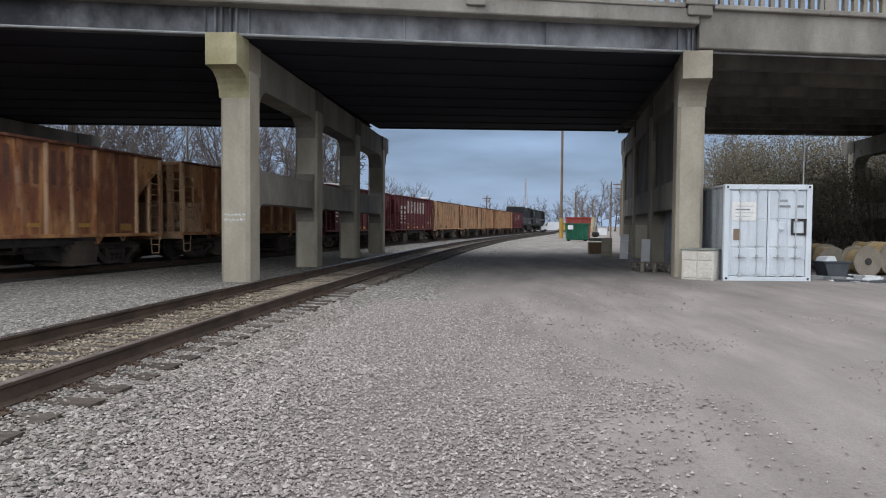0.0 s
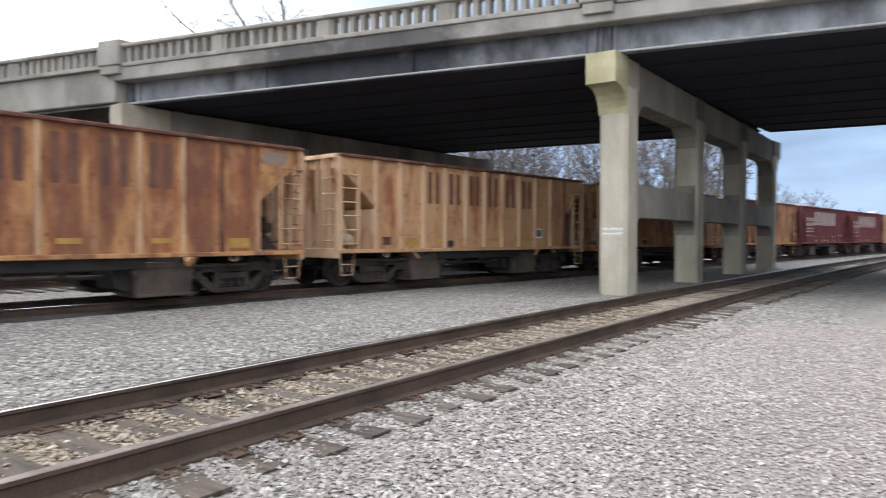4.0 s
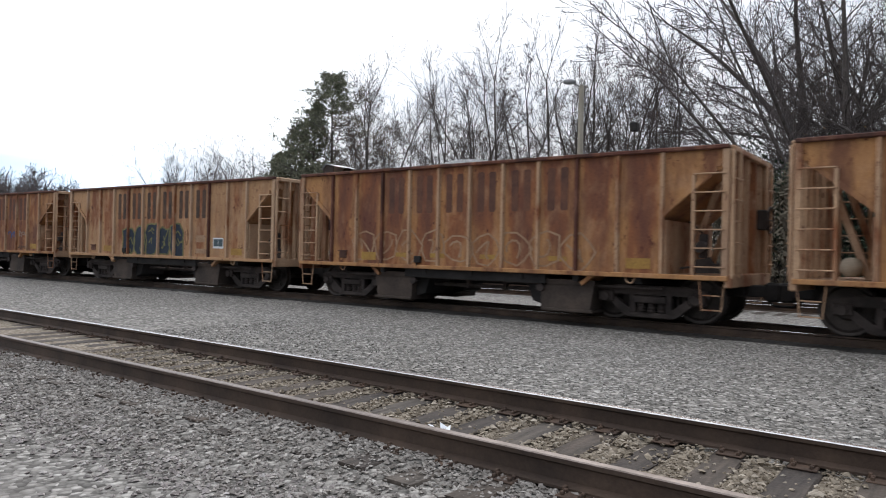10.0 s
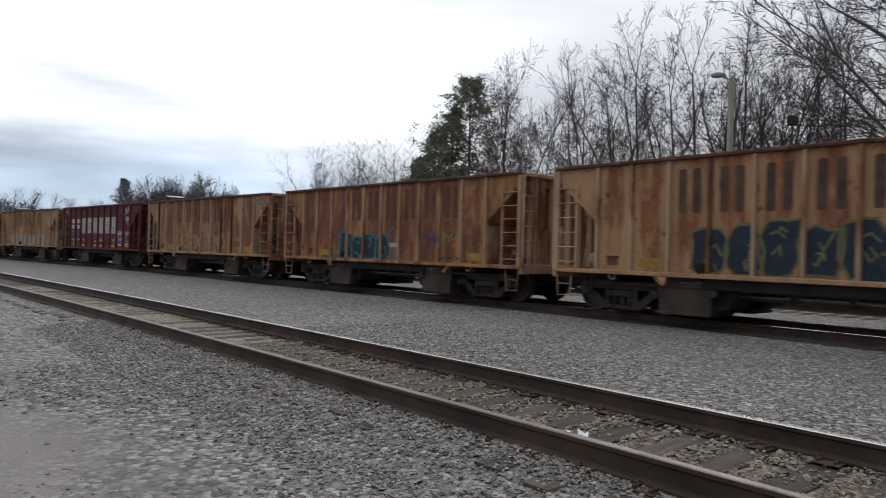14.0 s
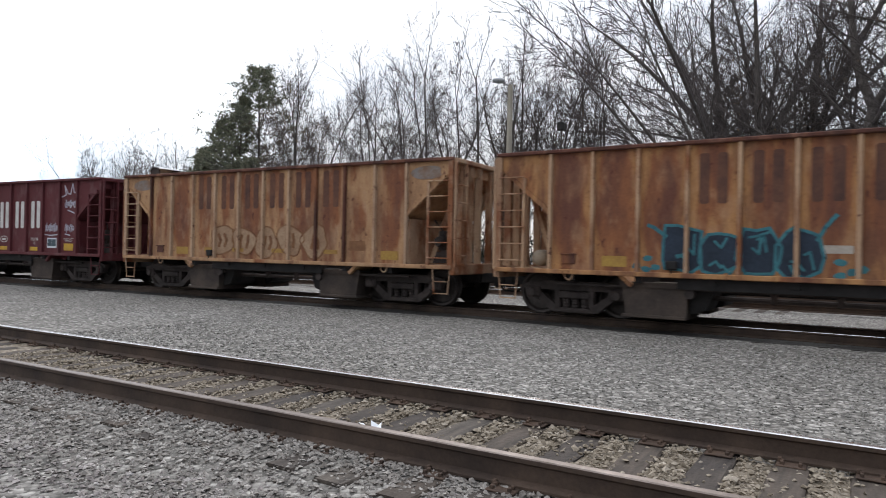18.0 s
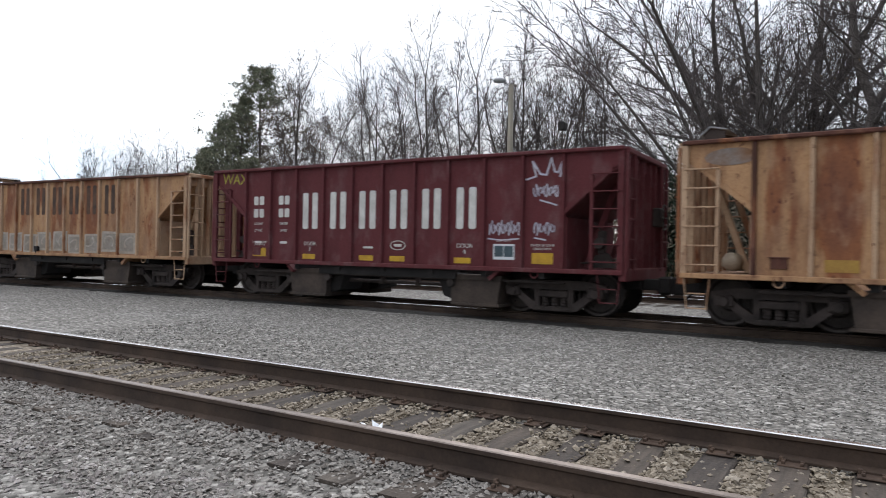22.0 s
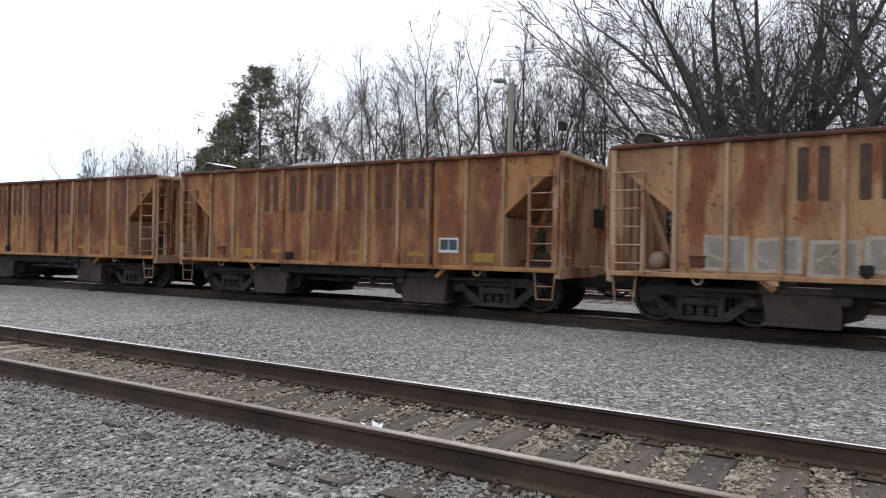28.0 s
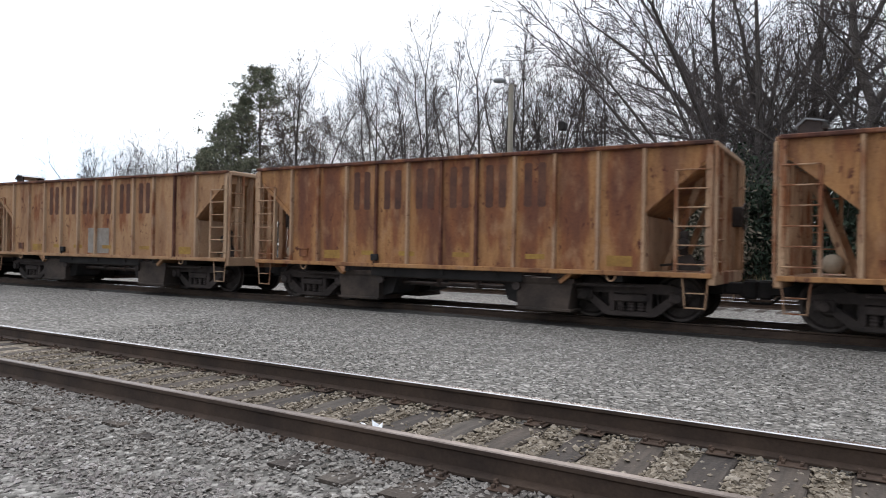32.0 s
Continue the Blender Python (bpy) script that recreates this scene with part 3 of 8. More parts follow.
def near_track():
    t = thing("railway_track", Matrix(), "rusty rails on weathered wooden ties in grey ballast", "railway track", kind="structure")
    for off in (-0.753, 0.753):
        part("rail", rail_shape(near_places(off, -120, 190, 1.5), RAIL_FOOT).mesh("rail", [M_RAIL, M_RAILTOP if off > 0 else M_RAILDULL]), t)
    kinds = [tie_mesh("tie", (M_TIE, M_TIE_DARK, M_TIE_GREY, M_TIE, M_TIE_DARK, M_TIE, M_TIE_GREY)[i], i) for i in range(7)]
    plate = plate_mesh()
    far = Shape()
    i, x = 0, -60.0
    while x < 130:
        h = math.atan2(near_line(x + 0.5) - near_line(x - 0.5), 1.0)
        y = near_line(x)
        TIES.append(x)
        if -24 <= x <= 40:
            m = pose(x, y, 0.074, RNG.uniform(-0.4, 0.4), RNG.uniform(-0.5, 0.5), math.degrees(h) + RNG.uniform(-1.2, 1.2))
            tie = part("tie", RNG.choice(kinds), t, m @ pose(0, RNG.uniform(-0.05, 0.05), RNG.uniform(-0.006, 0.004)))
            if -12 <= x <= 14:
                for off in (-0.753, 0.753):
                    part("tie_plate", plate, tie, tie.matrix_basis.inverted() @ pose(x - math.sin(h) * off, y + math.cos(h) * off, 0.076, 0, 0, math.degrees(h)))
        else:
            c, s_ = math.cos(h), math.sin(h)
            far.grid([(x + a * c - b_ * s_, y + a * s_ + b_ * c, z) for z in (-0.1, 0.074) for b_ in (-0.85 if x < 0 else -1.3, 1.3) for a in (-0.115, 0.115)], [(4, 5, 7, 6), (0, 1, 5, 4), (2, 6, 7, 3), (0, 4, 6, 2), (1, 3, 7, 5)])
        i += 1
        x += 0.452 + RNG.uniform(-0.015, 0.015)
    tagged(part("ties_far_off", far.mesh("ties_far_off", M_TIE_DARK), t), kind="stuff")


near_track()


def far_track(name, off, z, label, oily):
    t = thing(name, Matrix(), label, "railway track", kind="structure")
    for o in (-0.753, 0.753):
        part("rail", rail_shape(line_places(off + o, -175, 235, 2.5), z - 0.172).mesh("rail", [M_RAIL, M_RAILTOP]), t)
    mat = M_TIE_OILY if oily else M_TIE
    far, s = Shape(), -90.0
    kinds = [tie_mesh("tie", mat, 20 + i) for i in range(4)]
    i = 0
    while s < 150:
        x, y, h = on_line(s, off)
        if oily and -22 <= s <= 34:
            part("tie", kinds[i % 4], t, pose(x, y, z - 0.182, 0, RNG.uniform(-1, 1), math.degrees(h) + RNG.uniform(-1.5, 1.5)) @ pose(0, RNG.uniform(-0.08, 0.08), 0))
        else:
            c, s_ = math.cos(h), math.sin(h)
            far.grid([(x + a * c - b_ * s_, y + a * s_ + b_ * c, q) for q in (z - 0.34, z - (0.186 if oily else 0.232)) for b_ in (-1.3, 1.3) for a in (-0.115, 0.115)], [(4, 5, 7, 6), (0, 1, 5, 4), (2, 6, 7, 3), (0, 4, 6, 2), (1, 3, 7, 5)])
        i += 1
        s += 0.5
    tagged(part("ties_far_off", far.mesh("ties_far_off", mat), t), kind="stuff")
    return t


main = far_track("railway_track", 0.0, TRAIN_Z, "oil-darkened rails and ties under the moving train", True)
far_track("railway_track", 6.6, 0.24, "rusty rails of a siding beyond the train", False)
far_track("railway_track", 11.4, 0.24, "rusty rails of a second siding by the trees", False)


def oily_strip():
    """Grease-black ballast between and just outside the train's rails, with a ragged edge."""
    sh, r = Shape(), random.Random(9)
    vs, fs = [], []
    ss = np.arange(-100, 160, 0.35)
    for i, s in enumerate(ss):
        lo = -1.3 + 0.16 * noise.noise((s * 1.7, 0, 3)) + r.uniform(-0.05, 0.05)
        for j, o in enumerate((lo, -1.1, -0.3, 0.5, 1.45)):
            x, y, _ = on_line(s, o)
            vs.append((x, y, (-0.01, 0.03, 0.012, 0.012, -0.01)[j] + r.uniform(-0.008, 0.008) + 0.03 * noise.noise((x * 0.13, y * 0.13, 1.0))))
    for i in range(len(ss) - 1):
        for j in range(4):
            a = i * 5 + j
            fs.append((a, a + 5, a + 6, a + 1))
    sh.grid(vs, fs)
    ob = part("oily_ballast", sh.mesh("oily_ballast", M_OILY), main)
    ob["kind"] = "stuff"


oily_strip()


def scatter(name, label, mat, count, seed, place, size, keep=None):
    """Many loose stones as one mesh; place(r) gives x, y, z."""
    r = np.random.RandomState(seed)
    base = np.array([(1, 0, 0), (-1, 0, 0), (0, 1, 0), (0, -1, 0), (0, 0, 1), (0, 0, -1)], float)
    tri = np.array([(0, 2, 4), (2, 1, 4), (1, 3, 4), (3, 0, 4), (2, 0, 5), (1, 2, 5), (3, 1, 5), (0, 3, 5)])
    x, y, z = place(r, count)
    n = len(x)
    sz = size[0] + (size[1] - size[0]) * r.rand(n) ** 2
    v = base[None] * (0.75 + 0.5 * r.rand(n, 6, 1)) + r.uniform(-0.28, 0.28, (n, 6, 3))
    v *= (sz[:, None] * np.stack([np.ones(n), 0.7 + 0.35 * r.rand(n), 0.38 + 0.3 * r.rand(n)], 1))[:, None, :] * 0.5
    a, t = r.rand(n) * 6.283, r.uniform(-0.5, 0.5, n)
    ca, sa, ct, st = np.cos(a)[:, None], np.sin(a)[:, None], np.cos(t)[:, None], np.sin(t)[:, None]
    X, Y, Zc = v[..., 0], v[..., 1], v[..., 2]
    X, Zc = X * ct - Zc * st, X * st + Zc * ct
    X, Y = X * ca - Y * sa, X * sa + Y * ca
    V = np.stack([X + x[:, None], Y + y[:, None], Zc + z[:, None]], -1).reshape(-1, 3)
    F = (tri[None] + 6 * np.arange(n)[:, None, None]).reshape(-1, 3)
    me = bpy.data.meshes.new(name)
    me.vertices.add(len(V))
    me.vertices.foreach_set("co", V.ravel())
    me.loops.add(F.size)
    me.loops.foreach_set("vertex_index", F.ravel().astype(np.int32))
    me.polygons.add(len(F))
    me.polygons.foreach_set("loop_start", np.arange(0, F.size, 3, dtype=np.int32))
    me.polygons.foreach_set("loop_total", np.full(len(F), 3, dtype=np.int32))
    me.materials.append(mat)
    me.update(calc_edges=True)
    me.shade_flat()
    return tagged(new(name, me), label, "gravel", kind="stuff")


def curve_y(x):
    return np.where(x > 85, 4.45 - 0.00088 * 85 * 85 - 0.15 * (x - 85), 4.45 - 0.00088 * x * x)


def off_ties(r, x, o):
    """Keeps all but a few stones off the tops of the ties."""
    t = np.array(TIES)
    k = np.clip(np.searchsorted(t, x), 1, len(t) - 1)
    gap = np.minimum(np.abs(x - t[k - 1]), np.abs(x - t[k]))
    return (gap > 0.112) | (np.abs(o) > 1.34) | (r.rand(len(x)) < 0.2)


def shoulder(r, n):
    """Stones on the shoulder and the wide strip beside the near track, thinning out towards the road."""
    x = np.concatenate([r.uniform(-9, 12, n // 2), r.normal(2.5, 4, n // 2)])
    o = -1.05 - 4.1 * r.rand(len(x)) ** 1.3
    y = curve_y(x) + o
    d = np.hypot(x, y)
    edge = np.array([noise.noise((a * 0.45, 3.0, b * 0.6)) for a, b in zip(x, o)])
    thin = np.clip((o + 3.45 + 1.3 * edge) / 0.8, 0.03, 1)
    ok = (d > 1.1) & (d < 13) & (r.rand(len(x)) < thin) & off_ties(r, x, o)
    z = np.clip((o + 2.0) * 0.06, 0, 0.064) + 0.006
    return x[ok], y[ok], z[ok]


def cribs(r, n):
    x = r.uniform(-9, 13, n)
    o = r.uniform(-0.8, 1.0, n)
    ok = off_ties(r, x, o)
    x, o = x[ok], o[ok]
    t = np.array(TIES)
    k = np.clip(np.searchsorted(t, x), 1, len(t) - 1)
    middle = np.clip(np.minimum(x - t[k - 1], t[k] - x) / 0.22, 0, 1)
    return x, curve_y(x) + o, 0.05 + 0.02 * middle + 0.026 * r.rand(len(x))


def beyond(r, n):
    x = r.uniform(-11, 15, n)
    o = 0.95 + 6.6 * r.rand(n) ** 1.3
    y = curve_y(x) + o
    ok = off_ties(r, x, o)
    return x[ok], y[ok], (np.full(n, 0.006) + np.clip((1.6 - o) * 0.03, 0, 0.03))[ok]


def roadside(r, n):
    """Finer loose stones that thin out over the packed road."""
    x = np.concatenate([r.uniform(0.5, 18, n // 3), r.uniform(-8, 9, n - n // 3)])
    o = -2.4 - 7.5 * r.rand(len(x)) ** 1.5
    y = curve_y(x) + o
    ok = (np.hypot(x, y) > 1.3) & (np.array([noise.noise((a * 0.5, b * 0.5, 7.0)) for a, b in zip(x, y)]) > r.uniform(-0.05, 0.4, len(x)))
    return x[ok], y[ok], np.full(ok.sum(), 0.005)


def road_grit(r, n):
    """Small gravel that lies thick between the shoulder and the bare wheel tracks of the road."""
    x = 0.6 + 12.4 * r.rand(n) ** 1.3
    y = r.uniform(-2.0, 2.4, n)
    edge = np.array([noise.noise((a * 0.55, 5.0, b * 0.55)) + 0.5 * noise.noise((a * 1.7, 9.0, b * 1.7)) for a, b in zip(x, y)])
    line = np.interp(x, (2, 5, 9, 15), (-1.0, -0.75, -0.4, 0.4))
    keep = r.rand(n) < np.clip((y - line + 1.1 * edge) / 0.9 + 0.5, 0.025, 1.0)
    ok = keep & (r.rand(n) < np.clip((x - 1.3 + 1.4 * edge) / 1.6, 0, 1)) & (np.abs(y) < x * 0.75 + 0.6 * edge)
    return x[ok], y[ok], np.full(ok.sum(), 0.004)


scatter("ballast_shoulder", "loose grey ballast stones beside the near track", M_STONE_PINK, 52000, 1, shoulder, (0.022, 0.058))
scatter("ballast_cribs", "dusty tan ballast stones between the ties", M_STONE_WARM, 30000, 2, cribs, (0.026, 0.062))
scatter("ballast_between_tracks", "grey ballast stones between the two tracks", M_STONE, 28000, 3, beyond, (0.025, 0.06))
def heap(x, o):
    """Height of the ballast against the outer tie ends; it buries them towards the far end of the line."""
    return np.interp(o, (-2.2, -1.75, -1.4, -1.1, -0.83), (-0.03, 0.018, 0.052, 0.076, 0.084)) * np.clip((0.3 - x) / 3.0, 0.82, 1)


def ballast_heap():
    sh = Shape()
    xs, os_ = np.arange(-90, 16, 0.4), np.linspace(-2.2, -0.83, 9)
    vs = [(float(x), float(curve_y(np.array(x))) + float(o), float(heap(x, o)) + 0.012 * noise.noise((x * 3.1, o * 3.1, 2.0))) for x in xs for o in os_]
    k = len(os_)
    sh.grid(vs, [(i * k + j, (i + 1) * k + j, (i + 1) * k + j + 1, i * k + j + 1) for i in range(len(xs) - 1) for j in range(k - 1)])
    solid("ballast_heap", sh, M_GROUND, "grey ballast heaped over the tie ends", "ballast", kind="structure", smooth=True)


ballast_heap()


def tie_ends(r, n):
    x, o = r.uniform(-13, 11, n), -0.83 - 1.2 * r.rand(n) ** 1.7
    ok = off_ties(r, x, o) | (r.rand(n) < np.clip((0.6 - x) / 3.0, 0.22, 1))
    x, o = x[ok], o[ok]
    return x, curve_y(x) + o, heap(x, o) + 0.004 + 0.012 * r.rand(len(x))


scatter("ballast_tie_ends", "loose grey stones over the tie ends", M_STONE_TAN, 26000, 6, tie_ends, (0.022, 0.055))
scatter("road_stones", "scattered small stones on the packed dirt road", M_STONE_ROAD, 38000, 4, roadside, (0.012, 0.046))
scatter("road_gravel", "small pinkish gravel thick on the near part of the road", M_STONE_PINK, 110000, 14, road_grit, (0.016, 0.038))


def crib_fill():
    """Dusty ballast between the ties, level with them where the line runs on past the loose stones."""
    sh = Shape()
    xs = np.arange(-60, 131, 1.0)
    for x0, x1 in zip(xs, xs[1:]):
        z0, z1 = (0.05 if -9 < x < 13 else 0.07 for x in (x0, x1))
        sh.face([(x0, near_line(x0) - 0.7, z0), (x1, near_line(x1) - 0.7, z1), (x1, near_line(x1) + 0.7, z1), (x0, near_line(x0) + 0.7, z0)])
    solid("crib_ballast", sh, gravel("dusty_crib_ballast", WARMS, 24.0), "dusty tan ballast filled in between the ties", "ballast", kind="structure")


crib_fill()

# ---- the ballast train ----
HL, HW, SILL, TOP = 5.545, 1.55, 0.86, 3.28
BAYS = 10
RIBX = [-4.35 + 8.7 * i / BAYS for i in range(BAYS + 1)]
BODY = {}


def car_meshes():
    """Meshes shared by all the hopper cars."""
    B, base = BODY, M_BLACK
    w = RIBX[1] - RIBX[0]
    B["panel"] = Shape().box(-w / 2, w / 2, -HW + 0.035, -HW + 0.055, SILL + 0.06, TOP - 0.06).mesh("side_panel", base)
    B["far_wall"] = Shape().box(-4.35, 4.35, HW - 0.055, HW - 0.035, SILL + 0.1, TOP - 0.08).mesh("side_wall", base)
    rib = Shape()
    rib.prism([(-0.045, -HW + 0.04), (-0.028, -HW - 0.035), (0.028, -HW - 0.035), (0.045, -HW + 0.04)], "z", SILL + 0.02, TOP - 0.05)
    B["rib"] = rib.mesh("rib", base)
    B["far_rib"] = Shape().prism([(-0.055, HW - 0.04), (-0.035, HW + 0.035), (0.035, HW + 0.035), (0.055, HW - 0.04)], "z", SILL + 0.02, TOP - 0.05).mesh("rib", base)
    # the end of the side wall: full at the top, cut off along the slope sheet
    wing = [(4.35, SILL + 1.18), (4.5, SILL + 1.34), (5.32, TOP - 0.40), (HL - 0.05, TOP - 0.32), (HL - 0.05, TOP - 0.06), (4.35, TOP - 0.06)]
    for end in (-1, 1):
        for side in (-1, 1):
            sh = Shape().prism([(end * x, z) for x, z in wing], "y", side * (HW - 0.055), side * (HW - 0.03))
            edge = [(4.35, SILL + 1.12), (4.53, SILL + 1.29), (5.34, TOP - 0.45), (5.31, TOP - 0.38), (4.48, SILL + 1.37), (4.35, SILL + 1.22)]
            sh.prism([(end * x, z) for x, z in edge], "y", side * (HW - 0.03), side * (HW + 0.01))
            B["wing", end, side] = sh.mesh("wing_panel", base)
    for s in (-1, 1):
        B["chord", s] = Shape().box(-HL, HL, s * HW - 0.06, s * HW + 0.05, TOP - 0.075, TOP, 0.015).mesh("top_chord", base)
        B["end_chord", s] = Shape().box(s * HL - 0.07, s * HL + 0.07, -HW + 0.06, HW - 0.06, TOP - 0.12, TOP - 0.01, 0.02).mesh("end_chord", base)
        B["sill", s] = Shape().box(-HL, HL, s * HW - 0.05, s * HW + 0.028, SILL, SILL + 0.09, 0.012).mesh("side_sill", base)
        # sloped hopper floor and the end plate over it
        sl = Shape().prism([(s * 2.7, 0.72), (s * 2.75, 0.66), (s * (HL - 0.06), TOP - 0.34), (s * (HL - 0.06), TOP - 0.02), (s * (HL - 0.12), TOP - 0.02), (s * (HL - 0.12), TOP - 0.31)], "y", -HW + 0.05, HW - 0.05)
        B["slope", s] = sl.mesh("slope_sheet", base)
        pl = Shape()
        pl.box(min(s * 4.35, s * HL), max(s * 4.35, s * HL), -HW + 0.06, HW - 0.06, SILL + 0.03, SILL + 0.09)
        pl.box(s * HL - 0.06, s * HL + 0.06, -HW, HW, SILL - 0.12, SILL + 0.12, 0.02)
        B["platform", s] = pl.mesh("end_platform", base)
        # bulkhead below the slope, dark inside
        bh = Shape()
        bh.box(s * 4.4 - 0.02, s * 4.4 + 0.02, -HW + 0.06, HW - 0.06, SILL, SILL + 1.1)
        for y in (-0.75, 0.75):
            bh.prism([(s * 4.5, SILL + 0.1), (s * 4.62, SILL + 0.1), (s * 5.25, SILL + 1.86), (s * 5.13, SILL + 1.84)], "y", y - 0.05, y + 0.05)
        B["bulkhead", s] = bh.mesh("end_brace", base)
        B["channel", s] = Shape().prism([(s * (HL - 0.12), -0.05), (s * (HL + 0.02), -0.05), (s * (HL + 0.02), -0.03), (s * (HL - 0.08), -0.03), (s * (HL - 0.08), 0.03), (s * (HL + 0.02), 0.03), (s * (HL + 0.02), 0.05), (s * (HL - 0.12), 0.05)], "z", SILL + 0.05, TOP - 0.1).mesh("end_channel", base)
        for side in (-1, 1):
            # corner ladder: two stiles and rungs, then end grab irons
            ld = Shape()
            x0, x1, y = s * (HL - 0.06), s * (HL - 0.62), side * (HW - 0.01)
            for x in (x0, x1):
                top = TOP - 0.07 if x == x0 else TOP - 0.52
                hw = 0.058 if x == x0 else 0.032
                ld.box(x - hw, x + hw, y - 0.035, y + 0.035, SILL + 0.08, top, 0.008)
            for k in range(6):
                z = SILL + 0.24 + k * 0.335
                ld.tube((x0, y + side * 0.05, z), (x1, y + side * 0.05, z), 0.014, n=6)
                for x in (x0, x1):
                    ld.tube((x, y, z), (x, y + side * 0.05, z), 0.012, n=5)
            B["ladder", s, side] = ld.mesh("ladder", base)
            gr = Shape()
            xe = s * (HL + 0.05)
            for yy in (side * (HW - 0.03), side * (HW - 0.5)):
                gr.box(xe - 0.03, xe + 0.03, yy - 0.03, yy + 0.03, SILL + 0.05, TOP - 0.1, 0.008)
            for k in range(5):
                z = SILL + 0.3 + k * 0.38
                gr.tube((xe + s * 0.05, side * (HW - 0.03), z), (xe + s * 0.05, side * (HW - 0.5), z), 0.014, n=6)
            B["end_post", s, side] = gr.mesh("end_post", base)
            st = Shape()
            a, c, yy = s * (HL - 0.06), s * (HL - 0.5), side * (HW - 0.02)
            for z0, z1, xa, xb in ((SILL, SILL - 0.55, a, a + (c - a) * 0.12), (SILL, SILL - 0.55, c, c + (a - c) * 0.12)):
                st.tube((xa, yy, z0), (xb, yy, z1), 0.013, n=6)
            for z in (SILL - 0.28, SILL - 0.54):
                st.box(min(a, c) + 0.07, max(a, c) - 0.07, yy - 0.02, yy + 0.02, z, z + 0.022, 0.004)
            B["step", s, side] = st.mesh("stirrup_step", base)
        cp = Shape()
        cp.box(min(s * 4.6, s * 5.9), max(s * 4.6, s * 5.9), -0.12, 0.12, SILL - 0.32, SILL - 0.1, 0.02)
        cp.box(s * 5.98 - 0.13, s * 5.98 + 0.13, -0.14, 0.2, SILL - 0.4, SILL - 0.04, 0.04)
        cp.tube((s * 5.6, 0.3, SILL - 0.2), (s * 5.95, 0.3, SILL - 0.5), 0.03, n=6)
        cp.tube((s * 5.95, 0.3, SILL - 0.5), (s * 6.12, 0.3, SILL - 0.5), 0.03, n=6)
        B["coupler", s] = cp.mesh("coupler", M_BLACK)
    us = Shape().box(-HL, HL, -0.26, 0.26, SILL - 0.32, SILL + 0.02, 0.02)
    B["cross_bearer"] = Shape().box(-0.06, 0.06, -HW + 0.05, HW - 0.05, SILL - 0.12, SILL).mesh("cross_bearer", M_BLACK)
    B["side_stringer"] = Shape().box(-1.9, 1.9, -0.06, 0.06, SILL - 0.2, SILL).mesh("side_stringer", M_BLACK)
    B["underframe"] = us.mesh("underframe", M_BLACK)
    for i, (x, s) in enumerate(((-2.35, -1), (2.35, -1), (-2.35, 1), (2.35, 1))):
        ch = Shape()
        inn = 0.42 if x < 0 else -0.42
        ch.prism([(x - 0.6, SILL - 0.12), (x + 0.6, SILL - 0.12), (x + 0.55 + inn * 0.1, 0.14), (x - 0.55 + inn * 0.1, 0.14)], "y", s * 0.35, s * 1.36)
        ch.box(x - 0.62, x + 0.62, min(s * 1.3, s * 1.4), max(s * 1.3, s * 1.4), SILL - 0.2, SILL - 0.1)
        ch.box(x - 0.58, x + 0.58, min(s * 0.4, s * 1.4), max(s * 0.4, s * 1.4), 0.1, 0.16, 0.01)
        B["chute", i] = ch.mesh("hopper_chute", M_CHUTE)
        dk = Shape()
        dk.prism([(x + inn * 1.45, SILL - 0.1), (x + inn * 2.5, SILL - 0.1), (x + inn * 2.1, 0.28), (x + inn * 1.45, 0.2)], "y", s * 0.35, s * 1.2)
        B["gate", i] = dk.mesh("gate_box", M_BLACK)
    pipe = Shape().tube((-4.3, -1.28, SILL - 0.2), (4.3, -1.28, SILL - 0.2), 0.03, n=8)
    pipe.tube((-1.6, -0.9, SILL - 0.36), (1.6, -0.9, SILL - 0.36), 0.045, n=8)
    for x in (-1.5, -0.4, 0.6, 1.5):
        pipe.box(x - 0.05, x + 0.05, -0.96, -0.84, SILL - 0.42, SILL, 0.01)
    B["pipe"] = pipe.mesh("brake_pipe", M_DARKSTEEL)
    tank = Shape().lathe([(0.0, -0.4), (0.08, -0.39), (0.15, -0.33), (0.165, -0.28), (0.165, 0.28), (0.15, 0.33), (0.08, 0.39), (0.0, 0.4)], "y", 16, (-4.8, -0.75, SILL + 0.3))
    B["tank"] = tank.mesh("air_reservoir", plain("tan_tank_paint", (0.42, 0.36, 0.28), (0.28, 0.22, 0.16), 3.0, 0.7), True)
    for s in (-1, 1):
        rg = Shape().prism([(s * 4.7, SILL + 0.12), (s * 5.25, SILL + 0.12), (s * 5.05, SILL + 0.42), (s * 4.8, SILL + 0.36)], "y", -0.95, -0.85)
        rg.box(min(s * 4.86, s * 5.0), max(s * 4.86, s * 5.0), -0.98, -0.8, SILL + 0.4, SILL + 0.85, 0.02)
        rg.tube((s * 4.5, -0.9, SILL + 0.2), (s * 5.4, -0.9, SILL + 0.3), 0.022, n=6)
        rg.tube((s * 4.93, -0.9, SILL + 0.85), (s * 4.6, -0.7, SILL + 1.1), 0.02, n=6)
        rg.lathe([(0.0, -1.12), (0.1, -1.12), (0.12, -1.06), (0.12, -0.98), (0.0, -0.98)], "y", 12, (s * 4.93, 0, SILL + 0.6))
        B["rigging", s] = rg.mesh("brake_rigging", M_DARKSTEEL)
    bw = Shape()
